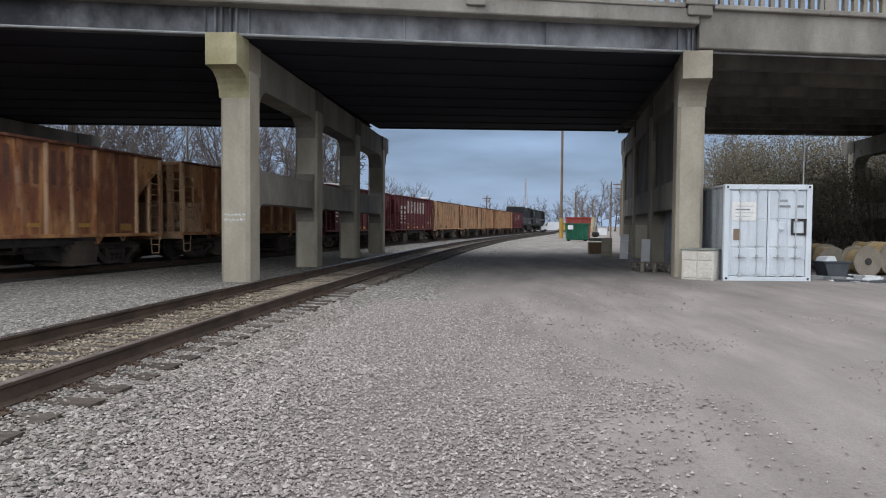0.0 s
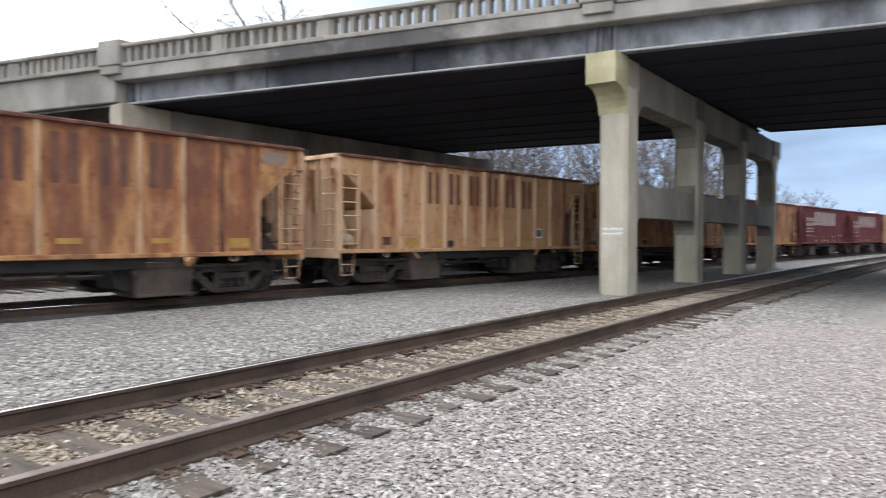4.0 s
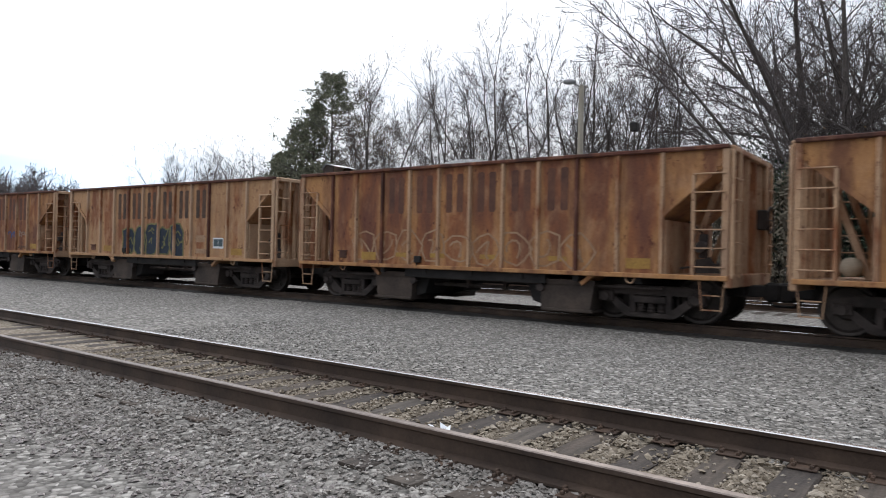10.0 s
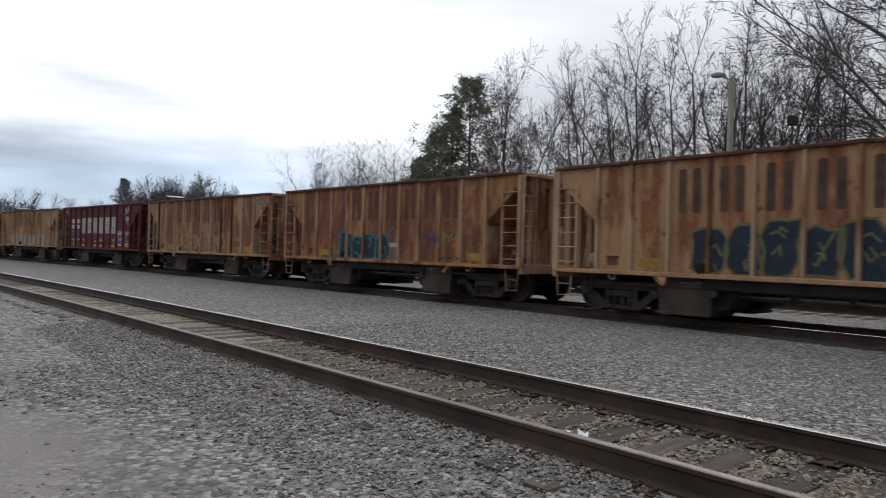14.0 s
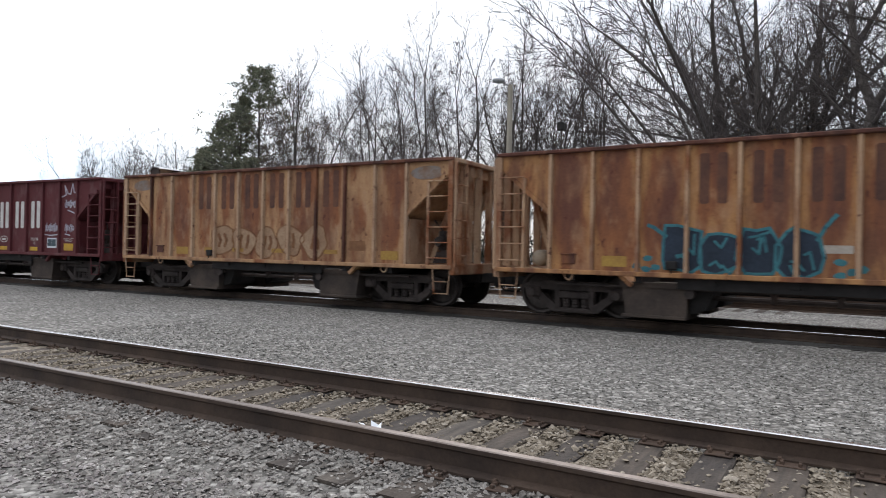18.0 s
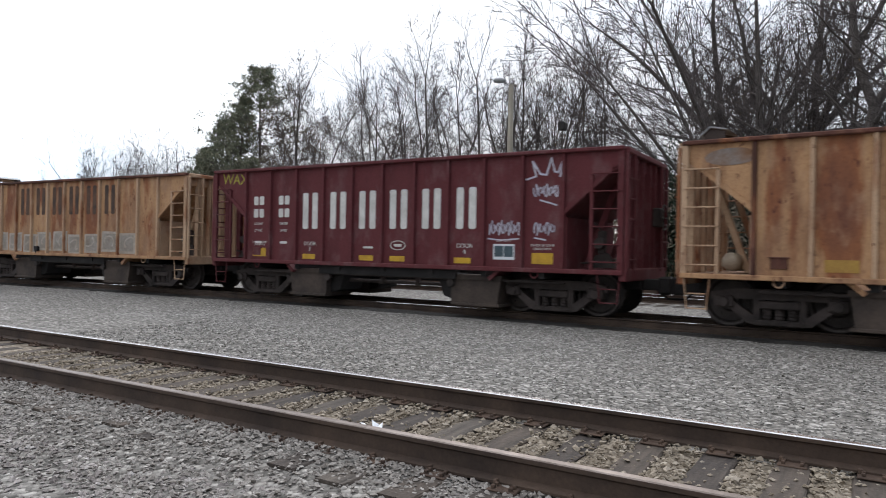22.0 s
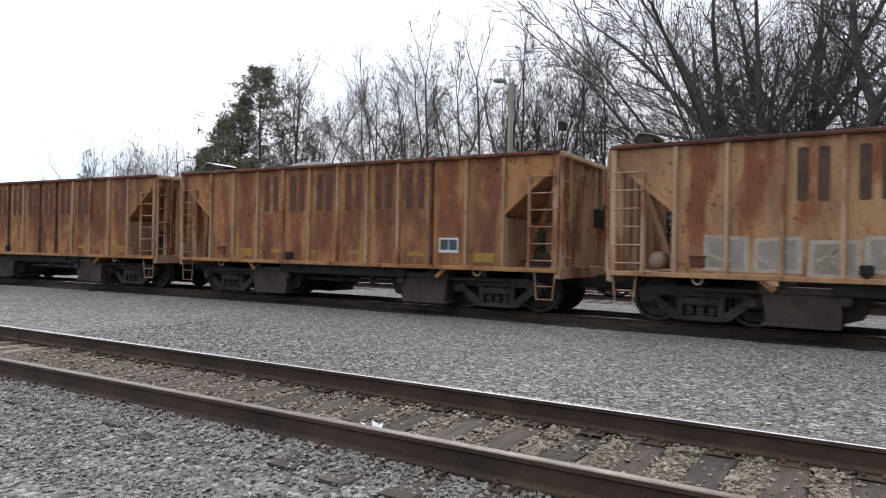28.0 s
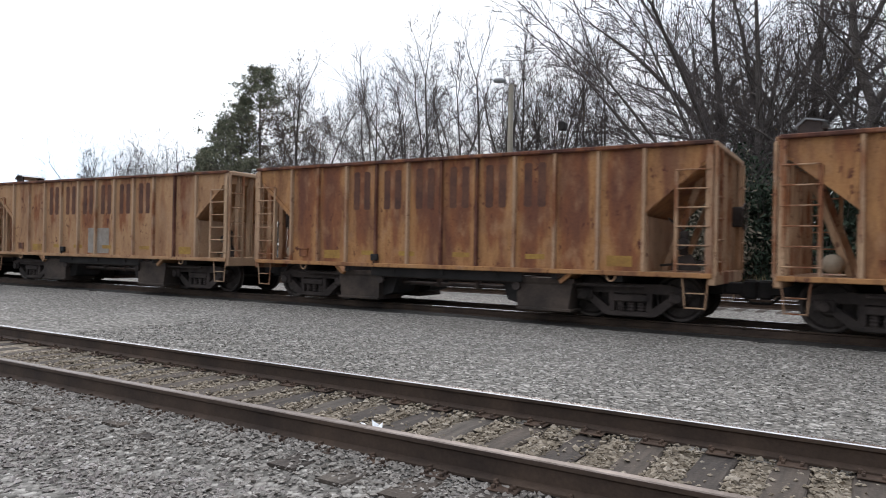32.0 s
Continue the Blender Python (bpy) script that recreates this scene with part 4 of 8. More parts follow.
    for k in range(12):
        a, c = 2 * math.pi * k / 12, 2 * math.pi * (k + 1) / 12
        bw.tube((HL + 0.2, 0.75 + 0.27 * math.cos(a), 2.05 + 0.27 * math.sin(a)), (HL + 0.2, 0.75 + 0.27 * math.cos(c), 2.05 + 0.27 * math.sin(c)), 0.018, n=6)
        if k % 3 == 0:
            bw.tube((HL + 0.18, 0.75, 2.05), (HL + 0.2, 0.75 + 0.27 * math.cos(a), 2.05 + 0.27 * math.sin(a)), 0.012, n=5)
    bw.box(HL - 0.02, HL + 0.16, 0.6, 0.9, 1.85, 2.25, 0.02)
    B["brake_wheel"] = bw.mesh("brake_wheel", M_DARKSTEEL)
    # truck side frame with its two windows and the spring nest
    for s in (-1, 1):
        fr = Shape()
        y0, y1 = s * 0.93, s * 1.1
        fr.prism([(-1.12, 0.62), (-0.72, 0.7), (0.72, 0.7), (1.12, 0.62), (1.12, 0.5), (0.62, 0.52), (-0.62, 0.52), (-1.12, 0.5)], "y", y0, y1)
        fr.prism([(-1.02, 0.52), (-0.8, 0.52), (-0.36, 0.2), (-0.36, 0.08), (-0.5, 0.1)], "y", y0, y1)
        fr.prism([(1.02, 0.52), (0.8, 0.52), (0.36, 0.2), (0.36, 0.08), (0.5, 0.1)], "y", y0, y1)
        fr.box(-0.42, 0.42, min(y0, y1), max(y0, y1), 0.07, 0.17, 0.02)
        for x in (-0.36, 0.36):
            fr.box(x - 0.06, x + 0.06, min(y0, y1), max(y0, y1), 0.15, 0.55, 0.02)
        for x in (-0.2, 0, 0.2):
            fr.lathe([(0.07, 0.17), (0.085, 0.2), (0.07, 0.23), (0.085, 0.26), (0.07, 0.29), (0.085, 0.32), (0.07, 0.36)], "z", 10, (x, s * 1.0, 0))
        fr.box(-0.32, 0.32, min(s * 0.9, s * 1.13), max(s * 0.9, s * 1.13), 0.36, 0.5, 0.02)
        for x in (-0.89, 0.89):
            fr.box(x - 0.16, x + 0.16, min(y0, s * 1.16), max(y0, s * 1.16), 0.36, 0.58, 0.03)
            fr.lathe([(0.0, s * 1.2), (0.08, s * 1.2), (0.1, s * 1.16), (0.1, s * 1.05)], "y", 12, (x, 0, 0.457))
        B["side_frame", s] = fr.mesh("side_frame", M_DARKSTEEL)
    bo = Shape().box(-0.2, 0.2, -1.0, 1.0, 0.36, 0.62, 0.03)
    bo.lathe([(0.22, 0.6), (0.22, 0.72), (0.0, 0.72)], "z", 16)
    B["bolster"] = bo.mesh("bolster", M_DARKSTEEL)
    # added black block behind the side frames, stops light showing through their openings
    B["brake_beam"] = Shape().box(-0.52, 0.52, -0.68, 0.68, 0.14, 0.42, 0.03).mesh("brake_beam", M_BLACK)
    ws = Shape()
    prof = [(0.1, -0.07), (0.16, -0.06), (0.2, -0.02), (0.36, -0.015), (0.40, -0.06), (0.445, -0.066), (0.457, -0.06), (0.462, 0.035), (0.485, 0.045), (0.485, 0.07), (0.40, 0.07), (0.36, 0.03), (0.2, 0.02), (0.12, 0.06), (0.1, 0.07)]
    for s in (-1, 1):
        ws.lathe([(r, s * 0.753 + (-s) * h) for r, h in prof], "y", 20)
    ws.tube((0, -1.05, 0), (0, 1.05, 0), 0.075, n=12)
    for s in (-1, 1):  # casting marks, so that the turning shows
        for a in (0.4, 2.5, 4.6):
            c = (0.29 * math.cos(a), s * 0.79, 0.29 * math.sin(a))
            ws.box(c[0] - 0.04, c[0] + 0.04, c[1] - 0.012, c[1] + 0.012, c[2] - 0.02, c[2] + 0.02)
    B["wheelset"] = ws.mesh("wheelset", M_TREAD)
    lp = Shape()
    arc = [math.pi * k / 8 for k in range(9)]
    lp.grid([(-math.cos(a) * (0.085 + 0.017 * math.cos(q)), -HW + 0.03 + 0.017 * math.sin(q), SILL - math.sin(a) * (0.11 + 0.017 * math.cos(q))) for a in arc for q in (0, 1.047, 2.094, 3.142, 4.189, 5.236)],
            [(i * 6 + j, i * 6 + (j + 1) % 6, (i + 1) * 6 + (j + 1) % 6, (i + 1) * 6 + j) for i in range(8) for j in range(6)])
    B["loop"] = lp.mesh("tow_loop", base)
    ht = Shape().box(-0.13, 0.13, -HW + 0.012, -HW + 0.036, 1.06, 1.24, 0.006).box(-0.16, 0.16, -HW - 0.01, -HW + 0.036, 1.235, 1.26, 0.004)
    B["hatch"] = ht.mesh("access_plate", base)
    vb = Shape().box(-0.1, 0.1, -HW - 0.05, -HW + 0.036, 1.0, 1.16, 0.02).tube((0.0, -HW - 0.04, 1.0), (0.0, -HW - 0.03, 0.86), 0.018, n=6)
    B["valve"] = vb.mesh("valve_box", base)
    rod = Shape().tube((0, -1.3, SILL - 0.28), (0, 1.3, SILL - 0.28), 0.035, n=8)
    rod.lathe([(0.0, -1.42), (0.09, -1.42), (0.1, -1.36), (0.05, -1.3), (0.0, -1.3)], "y", 10, (0, 0, SILL - 0.28))
    B["rod"] = rod.mesh("gate_shaft", M_DARKSTEEL)
    hp = Shape()
    nx, ny = 28, 9
    vs = [(-4.6 + 9.2 * i / nx, -1.42 + 2.84 * j / ny, 0) for j in range(ny + 1) for i in range(nx + 1)]
    vv = []
    for x, y, _ in vs:
        e = math.exp(-((x + 1.0) / 1.7) ** 2) * max(0.0, 1 - (abs(y) / 1.7) ** 2)
        vv.append((x, y, TOP - 0.42 + 0.74 * e + 0.05 * noise.noise((x * 2, y * 2, 4))))
    hp.grid(vv, [(j * (nx + 1) + i, j * (nx + 1) + i + 1, (j + 1) * (nx + 1) + i + 1, (j + 1) * (nx + 1) + i) for j in range(ny) for i in range(nx)])
    B["load"] = hp.mesh("ballast_load", M_LOAD, True)
    hd = Shape().prism([(-0.24, TOP + 0.2), (-0.06, TOP + 0.36), (0.22, TOP + 0.3), (0.26, TOP + 0.27), (-0.06, TOP + 0.335), (-0.23, TOP + 0.18)], "y", -0.42, 0.42)
    B["hood"] = hd.mesh("canopy_hood", M_STEEL)
    B["cheek"] = Shape().prism([(-0.18, TOP - 0.06), (0.2, TOP - 0.06), (0.2, TOP + 0.27), (-0.06, TOP + 0.33), (-0.18, TOP + 0.22)], "y", -0.02, 0.02).mesh("hood_cheek", M_DARKSTEEL)


car_meshes()
PANEL_Y = -HW + 0.035


def decal(name, poly_list, mat, parent, proud, label=""):
    """Thin paint on the car's side, from polygons of (x, z)."""
    sh = Shape()
    for poly in poly_list:
        sh.prism(poly, "y", PANEL_Y - proud, PANEL_Y + 0.001)
    return part(name, sh.mesh(name, mat), parent, None, label)


def block(x0, x1, z0, z1, c=0.05):
    return [(x0 + c, z0), (x1 - c, z0), (x1, z0 + c), (x1, z1 - c), (x1 - c, z1), (x0 + c, z1), (x0, z1 - c), (x0, z0 + c)]


def blob(r, cx, cz, rx, rz, n=22):
    k = r.uniform(0.7, 1.3)
    a0 = r.uniform(0, 6.28)
    return [(cx + rx * math.cos(a) * (1 + 0.16 * math.sin(3 * a * k + a0)), cz + rz * math.sin(a) * (1 + 0.13 * math.cos(2 * a + a0))) for a in (2 * math.pi * i / n for i in range(n))]


def ribbon(pts, w):
    """Quads along a hand-drawn stroke of (x, z) points."""
    out = []
    for (x0, z0), (x1, z1) in zip(pts, pts[1:]):
        l = math.hypot(x1 - x0, z1 - z0) or 1
        nx, nz = -(z1 - z0) / l * w / 2, (x1 - x0) / l * w / 2
        ex, ez = (x1 - x0) / l * w * 0.3, (z1 - z0) / l * w * 0.3
        out.append([(x0 - ex + nx, z0 - ez + nz), (x0 - ex - nx, z0 - ez - nz), (x1 + ex - nx, z1 + ez - nz), (x1 + ex + nx, z1 + ez + nz)])
    return out


def swirl(r, x0, x1, z0, z1, n):
    """Points of an illegible looping stroke of about n strokes."""
    k, p, q = n * 4, r.uniform(0, 6), r.uniform(0, 6)
    lp = (x1 - x0) / max(n, 1) * 0.9
    return [(x0 + (x1 - x0) * (i / k) + lp * math.sin(i * 0.83 + p) * 0.7, (z0 + z1) / 2 + (z1 - z0) * 0.5 * math.sin(i * 0.62 + q) * (0.7 + 0.3 * math.sin(i * 0.21))) for i in range(k + 1)]


def spray(name, tone, dim):
    return plain(name, tone, dim, 2.5, 0.75, bump=0.1, fine=20)


S_CREAM = spray("cream_spray", (0.58, 0.55, 0.45), (0.46, 0.42, 0.34))
S_SLATE = spray("slate_spray", (0.09, 0.13, 0.15), (0.06, 0.085, 0.10))
S_TEAL = spray("teal_spray", (0.06, 0.22, 0.25), (0.04, 0.13, 0.16))
S_NAVY = spray("navy_spray", (0.028, 0.042, 0.066), (0.018, 0.026, 0.04))
S_BLACKP = spray("black_spray", (0.03, 0.03, 0.032), (0.05, 0.045, 0.04))
S_LIME = spray("yellow_green_spray", (0.45, 0.42, 0.06), (0.30, 0.26, 0.05))
S_PALE = spray("pale_lilac_spray", (0.60, 0.60, 0.68), (0.45, 0.44, 0.52))
S_GHOST = spray("ghost_white_spray", (0.40, 0.27, 0.17), (0.29, 0.17, 0.10))
S_MUSTARD = spray("worn_yellow_strip", (0.42, 0.26, 0.06), (0.30, 0.16, 0.05))
S_SILVER = spray("silver_spray", (0.46, 0.42, 0.37), (0.36, 0.30, 0.24))
S_RUSTY = spray("rusty_gaps", (0.26, 0.13, 0.06), (0.18, 0.08, 0.04))
S_OLIVE = spray("dull_yellow_green_spray", (0.22, 0.205, 0.08), (0.12, 0.115, 0.055))
S_BLUE = spray("blue_spray", (0.04, 0.10, 0.28), (0.03, 0.06, 0.16))
S_SLATEGREY = spray("grey_blue_primer", (0.24, 0.215, 0.20), (0.24, 0.125, 0.065))
S_GREYBAND = spray("grey_spray", (0.35, 0.32, 0.29), (0.25, 0.21, 0.17))


def painted_piece(car, x0, x1, z0, z1, fill, edge, seed, letters=5, label="illegible painted lettering", line=None, blocky=False):
    """A sprayed piece: one bulging shape a letter, each with its fill and line work."""
    r = random.Random(seed)
    w = (x1 - x0) / letters
    for i in range(letters):
        cx, cz = x0 + (i + 0.5) * w, (z0 + z1) / 2 + r.uniform(-0.08, 0.08)
        k = r.uniform(0.85, 1.12)
        if blocky:
            h, lean = (z1 - z0) / 2, r.uniform(-0.05, 0.05)
            outer = [(cx - w * 0.46, cz - h), (cx + w * 0.46, cz - h), (cx + w * 0.44 + lean, cz + h * k), (cx - w * 0.44 + lean, cz + h * r.uniform(0.8, 1.05))]
            inner = [(cx + (x - cx) * 0.78, cz + (z - cz) * 0.78) for x, z in outer]
        else:
            # an angular letter with a point or two that reach out, lined round
            ring = []
            for j in range(11):
                q = 6.283 * j / 11 + r.uniform(-0.2, 0.2)
                c_, s_ = math.cos(q), math.sin(q)
                e = 1 / max(abs(c_), abs(s_)) ** 0.75 * r.uniform(0.82, 1.02)
                ring.append((cx + w * 0.58 * e * c_, min(z1 + 0.05, max(z0, cz + (z1 - z0) * 0.5 * k * e * s_))))
            g = decal("graffiti_letter", [ring], fill, car, 0.003 + 0.0004 * i, label)
            decal("outline", ribbon(ring + ring[:1], 0.05), edge, g, 0.006 + 0.0004 * i)
            for _ in range(3):
                x_, z_ = cx + r.uniform(-0.25, 0.2) * w, cz + r.uniform(-0.3, 0.3) * (z1 - z0)
                decal("line_work", ribbon([(x_, z_), (x_ + r.uniform(0.04, 0.14), z_ + r.uniform(-0.16, 0.16)), (x_ + r.uniform(0.1, 0.3), z_ + r.uniform(-0.24, 0.24))], 0.04), line or edge, g, 0.0085 + 0.0004 * i)
            continue
        g = decal("graffiti_letter", [outer], edge, car, 0.003 + 0.0004 * i, label)
        decal("fill", [inner], fill, g, 0.006 + 0.0004 * i)
        decal("line_work", ribbon(swirl(r, cx - w * 0.22, cx + w * 0.22, cz - (z1 - z0) * 0.25, cz + (z1 - z0) * 0.28, 2), 0.045), line or edge, g, 0.0085 + 0.0004 * i)


def tag_strokes(car, x0, x1, z0, z1, mat, seed, n=14, w=0.035):
    r = random.Random(seed)
    decal("graffiti_tag", ribbon(swirl(r, x0, x1, z0, z1, n), w), mat, car, 0.004, "illegible sprayed tag")


def lettering(car, mat, z0=2.17, h=0.88, first=2):
    """The company's six large letters, as plain pairs of bars, one pair to a bay."""
    for i in range(first, first + 6):
        cx = (RIBX[i] + RIBX[i + 1]) / 2
        decal("letter_block", [block(cx - 0.235, cx - 0.065, z0, z0 + h, 0.03), block(cx + 0.065, cx + 0.235, z0, z0 + h, 0.03)], mat, car, 0.004)


def words(name, text, mat, parent, x, z, cap, proud=0.005, tilt=0.0, y=PANEL_Y):
    """Stencilled words on the car's near side; cap is the height of a capital."""
    cu = bpy.data.curves.new(name, "FONT")
    cu.body, cu.size, cu.align_x = text, cap / 0.7, "CENTER"
    ob = bpy.data.objects.new(name, cu)
    me = bpy.data.meshes.new_from_object(ob)
    bpy.data.objects.remove(ob)
    me.materials.clear()
    me.materials.append(mat)
    return part(name, me, parent, pose(x, y - proud, z, 90, tilt, 0))


def markings(car, white, clear=False, first=0, drop=0.0):
    """Reporting marks as bars; load limit and weight stencils; the yellow reflectors."""
    for i in (0, 1):
        cx = (RIBX[i + first] + RIBX[i + first + 1]) / 2
        for z0, z1 in ((2.34 - drop, 2.56 - drop), (2.02 - drop, 2.24 - drop)):
            for s in (-0.1, 0.1):
                decal("number_bar", [block(cx + s - 0.075, cx + s + 0.075, z0, z1, 0.02)], white, car, 0.004)
        if clear:
            words("stencil", ("LD LMT", "203300")[i], white, car, cx, 1.83, 0.065)
            words("stencil", ("LT WT", "59700")[i], white, car, cx, 1.66, 0.065)
            decal("data_bar", [block(cx - 0.12, cx + 0.12, 1.36, 1.42, 0.02)], white, car, 0.004)
            continue
        for z0, z1, w in ((1.82, 1.89, 0.17), (1.64, 1.71, 0.17), (1.36, 1.42, 0.12)):
            decal("data_bar", [block(cx - w, cx + w, z0 - drop, z1 - drop, 0.02)], white, car, 0.004)
    for x, z in ((-0.4, 1.28),) if clear else ((-2.2, 1.28), (-0.4, 1.28), (2.15, 1.3), (3.9, 1.42), (3.9, 1.36)):
        decal("data_bar", [block(x - 0.14, x + 0.14, z, z + 0.045, 0.01)], white, car, 0.004)


def angular_piece(car):
    """A broad cream piece of three leaning angular shapes with slate shadows."""
    for i, poly in enumerate(([(-1.55, 0.98), (-1.4, 1.55), (-1.25, 1.8), (-0.15, 2.13), (0.0, 2.02), (0.05, 0.98)], [(0.05, 0.98), (0.05, 1.88), (0.45, 2.14), (1.0, 1.93), (1.0, 0.98)], [(1.0, 0.98), (1.0, 1.8), (1.75, 2.12), (1.95, 1.5), (2.3, 1.1), (2.3, 0.98)])):
        g = decal("graffiti_letter", [poly], S_CREAM, car, 0.003 + 0.0004 * i, "cream painted shape with slate edges")
        decal("outline", ribbon(poly[1:-1] + [poly[-1]], 0.075), S_SLATE, g, 0.006 + 0.0004 * i)
    decal("graffiti_skirt", [[(-2.2, 0.98), (-1.9, 1.12), (-1.45, 1.28), (-1.55, 0.98)]], S_PALE, car, 0.0035, "pale sprayed skirt")
    decal("graffiti_skirt", [[(2.3, 0.98), (2.25, 1.25), (2.7, 1.2), (3.0, 1.1), (3.45, 1.12), (3.4, 0.98)]], S_PALE, car, 0.0035, "pale sprayed skirt")
    for stroke in [block(1.32, 1.48, 1.52, 1.85, 0.03), block(1.62, 1.76, 1.0, 1.25, 0.03), block(0.5, 0.66, 1.12, 1.45, 0.03), block(-0.25, 0.2, 1.42, 1.58, 0.05), block(-1.2, -0.7, 1.2, 1.32, 0.04), block(-0.45, -0.3, 1.0, 1.2, 0.03)]:
        decal("shadow_stroke", [stroke], S_SLATE, car, 0.008)
    for line in ([(-2.1, 1.05), (-1.5, 1.3), (-1.0, 1.22)], [(2.2, 1.3), (2.6, 1.15), (3.3, 1.18)]):
        decal("spray_streak", ribbon(line, 0.05), S_SLATE, car, 0.0075)


def ghost_piece(car, x0, x1, z0, z1, mat, seed, letters=6, broad=False):
    """A worn piece of which only pale outlines are left."""
    r = random.Random(seed)
    w = (x1 - x0) / letters
    for i in range(letters):
        cx, cz = x0 + (i + 0.5) * w, (z0 + z1) / 2 + r.uniform(-0.06, 0.06)
        ring = blob(r, cx, cz, w * 0.52, (z1 - z0) * r.uniform(0.42, 0.55), 20 if broad else 9)
        if broad:
            g = decal("faded_graffiti", [ring], mat, car, 0.003 + 0.0003 * i, "worn pale sprayed letter with a rusty outline")
            decal("outline", ribbon(ring + ring[:1], 0.035), S_RUSTY, g, 0.006 + 0.0003 * i)
            for q in (-0.12, 0.14):
                decal("line_work", ribbon([(cx + q * w, cz - 0.16), (cx + q * w + r.uniform(-0.05, 0.08), cz), (cx + q * w + r.uniform(-0.1, 0.12), cz + 0.15)], 0.09), S_RUSTY, g, 0.008 + 0.0003 * i)
            continue
        tagged(decal("faded_graffiti", ribbon(ring + ring[:1], 0.04) + ribbon(swirl(r, cx - w * 0.2, cx + w * 0.2, cz - 0.2, cz + 0.2, 2), 0.045), mat, car, 0.004 + 0.0003 * i, "worn pale outline of a sprayed letter"), kind="stuff")


def reflectors(car, xs, z=1.08, w=0.36, h=0.11, mat=None):
    for x in xs:
        decal("reflector", [block(x - w / 2, x + w / 2, z, z + h, 0.01)], mat or M_YELLOW, car, 0.005, "yellow reflective strip")


def placard(car, x, z=1.22):
    p = decal("data_placard", [block(x - 0.24, x + 0.24, z, z + 0.32, 0.01)], M_WHITE, car, 0.005, "white framed data placard")
    decal("placard_field", [block(x - 0.21, x - 0.008, z + 0.06, z + 0.28, 0.01), block(x + 0.008, x + 0.21, z + 0.06, z + 0.28, 0.01)], S_SLATE, p, 0.008)


def hopper(label, paint, trim, load=False, hood=True, seed=1, dark=None):
    """A ballast hopper car; paint on the sheets, trim on posts and ladders."""
    B = BODY
    r = random.Random(seed)
    car = thing("hopper_car", Matrix(), label, "freight car", "cars of the ballast train")
    for i in range(BAYS):
        part("side_panel", B["panel"], car, pose((RIBX[i] + RIBX[i + 1]) / 2, r.uniform(0.0, 0.003), 0), "", paint)
    part("side_wall", B["far_wall"], car, None, "", paint)
    for x in RIBX:
        part("rib", B["rib"], car, pose(x, 0, 0), "", dark if dark and r.random() < 0.14 else trim)
        part("rib", B["far_rib"], car, pose(x, 0, 0), "", trim)
    part("underframe", B["underframe"], car)
    part("brake_pipe", B["pipe"], car)
    for x in (-1.7, 1.75):
        part("gate_shaft", B["rod"], car, pose(x, 0, 0))
    part("access_plate", B["hatch"], car, pose(-3.95, 0, 0), "", dark or trim)
    if dark:
        part("valve_box", B["valve"], car, pose(-1.7 + r.uniform(-0.3, 0.3), 0, 0))
    for x in (-3.95, 3.75):
        part("tow_loop", B["loop"], car, pose(x, 0, 0), "", trim)
    for x in np.linspace(-3.9, 3.9, 7):
        part("cross_bearer", B["cross_bearer"], car, pose(x, 0, 0))
    for s in (-1, 1):
        part("side_stringer", B["side_stringer"], car, pose(0, s * (HW - 0.14), 0))
    for i in range(4):
        part("hopper_chute", B["chute", i], car)
        part("gate_box", B["gate", i], car)
    for s in (-1, 1):
        part("top_chord", B["chord", s], car, None, "", dark or trim)
        part("end_chord", B["end_chord", s], car, None, "", trim)
        part("side_sill", B["sill", s], car, None, "", paint)
        part("slope_sheet", B["slope", s], car, None, "", paint)
        part("end_platform", B["platform", s], car, None, "", trim)
        part("end_brace", B["bulkhead", s], car, None, "", trim)
        part("coupler", B["coupler", s], car)
        if s > 0 or dark is None:
            part("brake_rigging", B["rigging", s], car)
        for y in (-1.12, -0.7, -0.28, 0.28, 0.7, 1.12):
            part("end_channel", B["channel", s], car, pose(0, y, 0), "", trim)
        for side in (-1, 1):
            part("wing_panel", B["wing", s, side], car, None, "", paint)
            part("ladder", B["ladder", s, side], car, None, "", trim)
            part("end_post", B["end_post", s, side], car, None, "", trim)
            part("stirrup_step", B["step", s, side], car, None, "", trim)
        truck = part("truck", B["bolster"], car, pose(s * 4.0, 0, 0), "grimy cast steel truck")
        for side in (-1, 1):
            part("side_frame", B["side_frame", side], truck)
        part("brake_beam", B["brake_beam"], truck)
        for x in (-0.86, 0.86):
            part("wheelset", B["wheelset"], truck, pose(x, 0, 0.457))
    part("brake_wheel", B["brake_wheel"], car)
    part("air_reservoir", B["tank"], car, None, "air reservoir on the end platform", trim if dark is None else None)
    if load:
        part("ballast_load", B["load"], car, pose(load if load is not True else 0, 0, 0), "heap of grey crushed stone")
    if hood:
        hd = part("canopy_hood", B["hood"], car, pose(-HL + 0.36, r.uniform(-0.6, -0.4), 0), "bent sheet hood at the end")
        for y in (-0.36, 0.36):
            part("hood_cheek", B["cheek"], hd, pose(0, y, 0))
    return car


OR, RU, DK = (0.43, 0.222, 0.092), (0.265, 0.106, 0.047), (0.125, 0.05, 0.035)
YE = (0.45, 0.265, 0.138)
RED = (0.115, 0.026, 0.03)


def coat(i, paint, amount):
    return rusted("rusted_orange_paint", paint, RU, DK, amount, 3.1 * i, True), rusted("rusted_orange_trim", tuple(0.5 * c + 0.5 * d for c, d in zip(paint, (0.56, 0.43, 0.31))), RU, DK, amount * 0.4, 1.7 * i + 5)


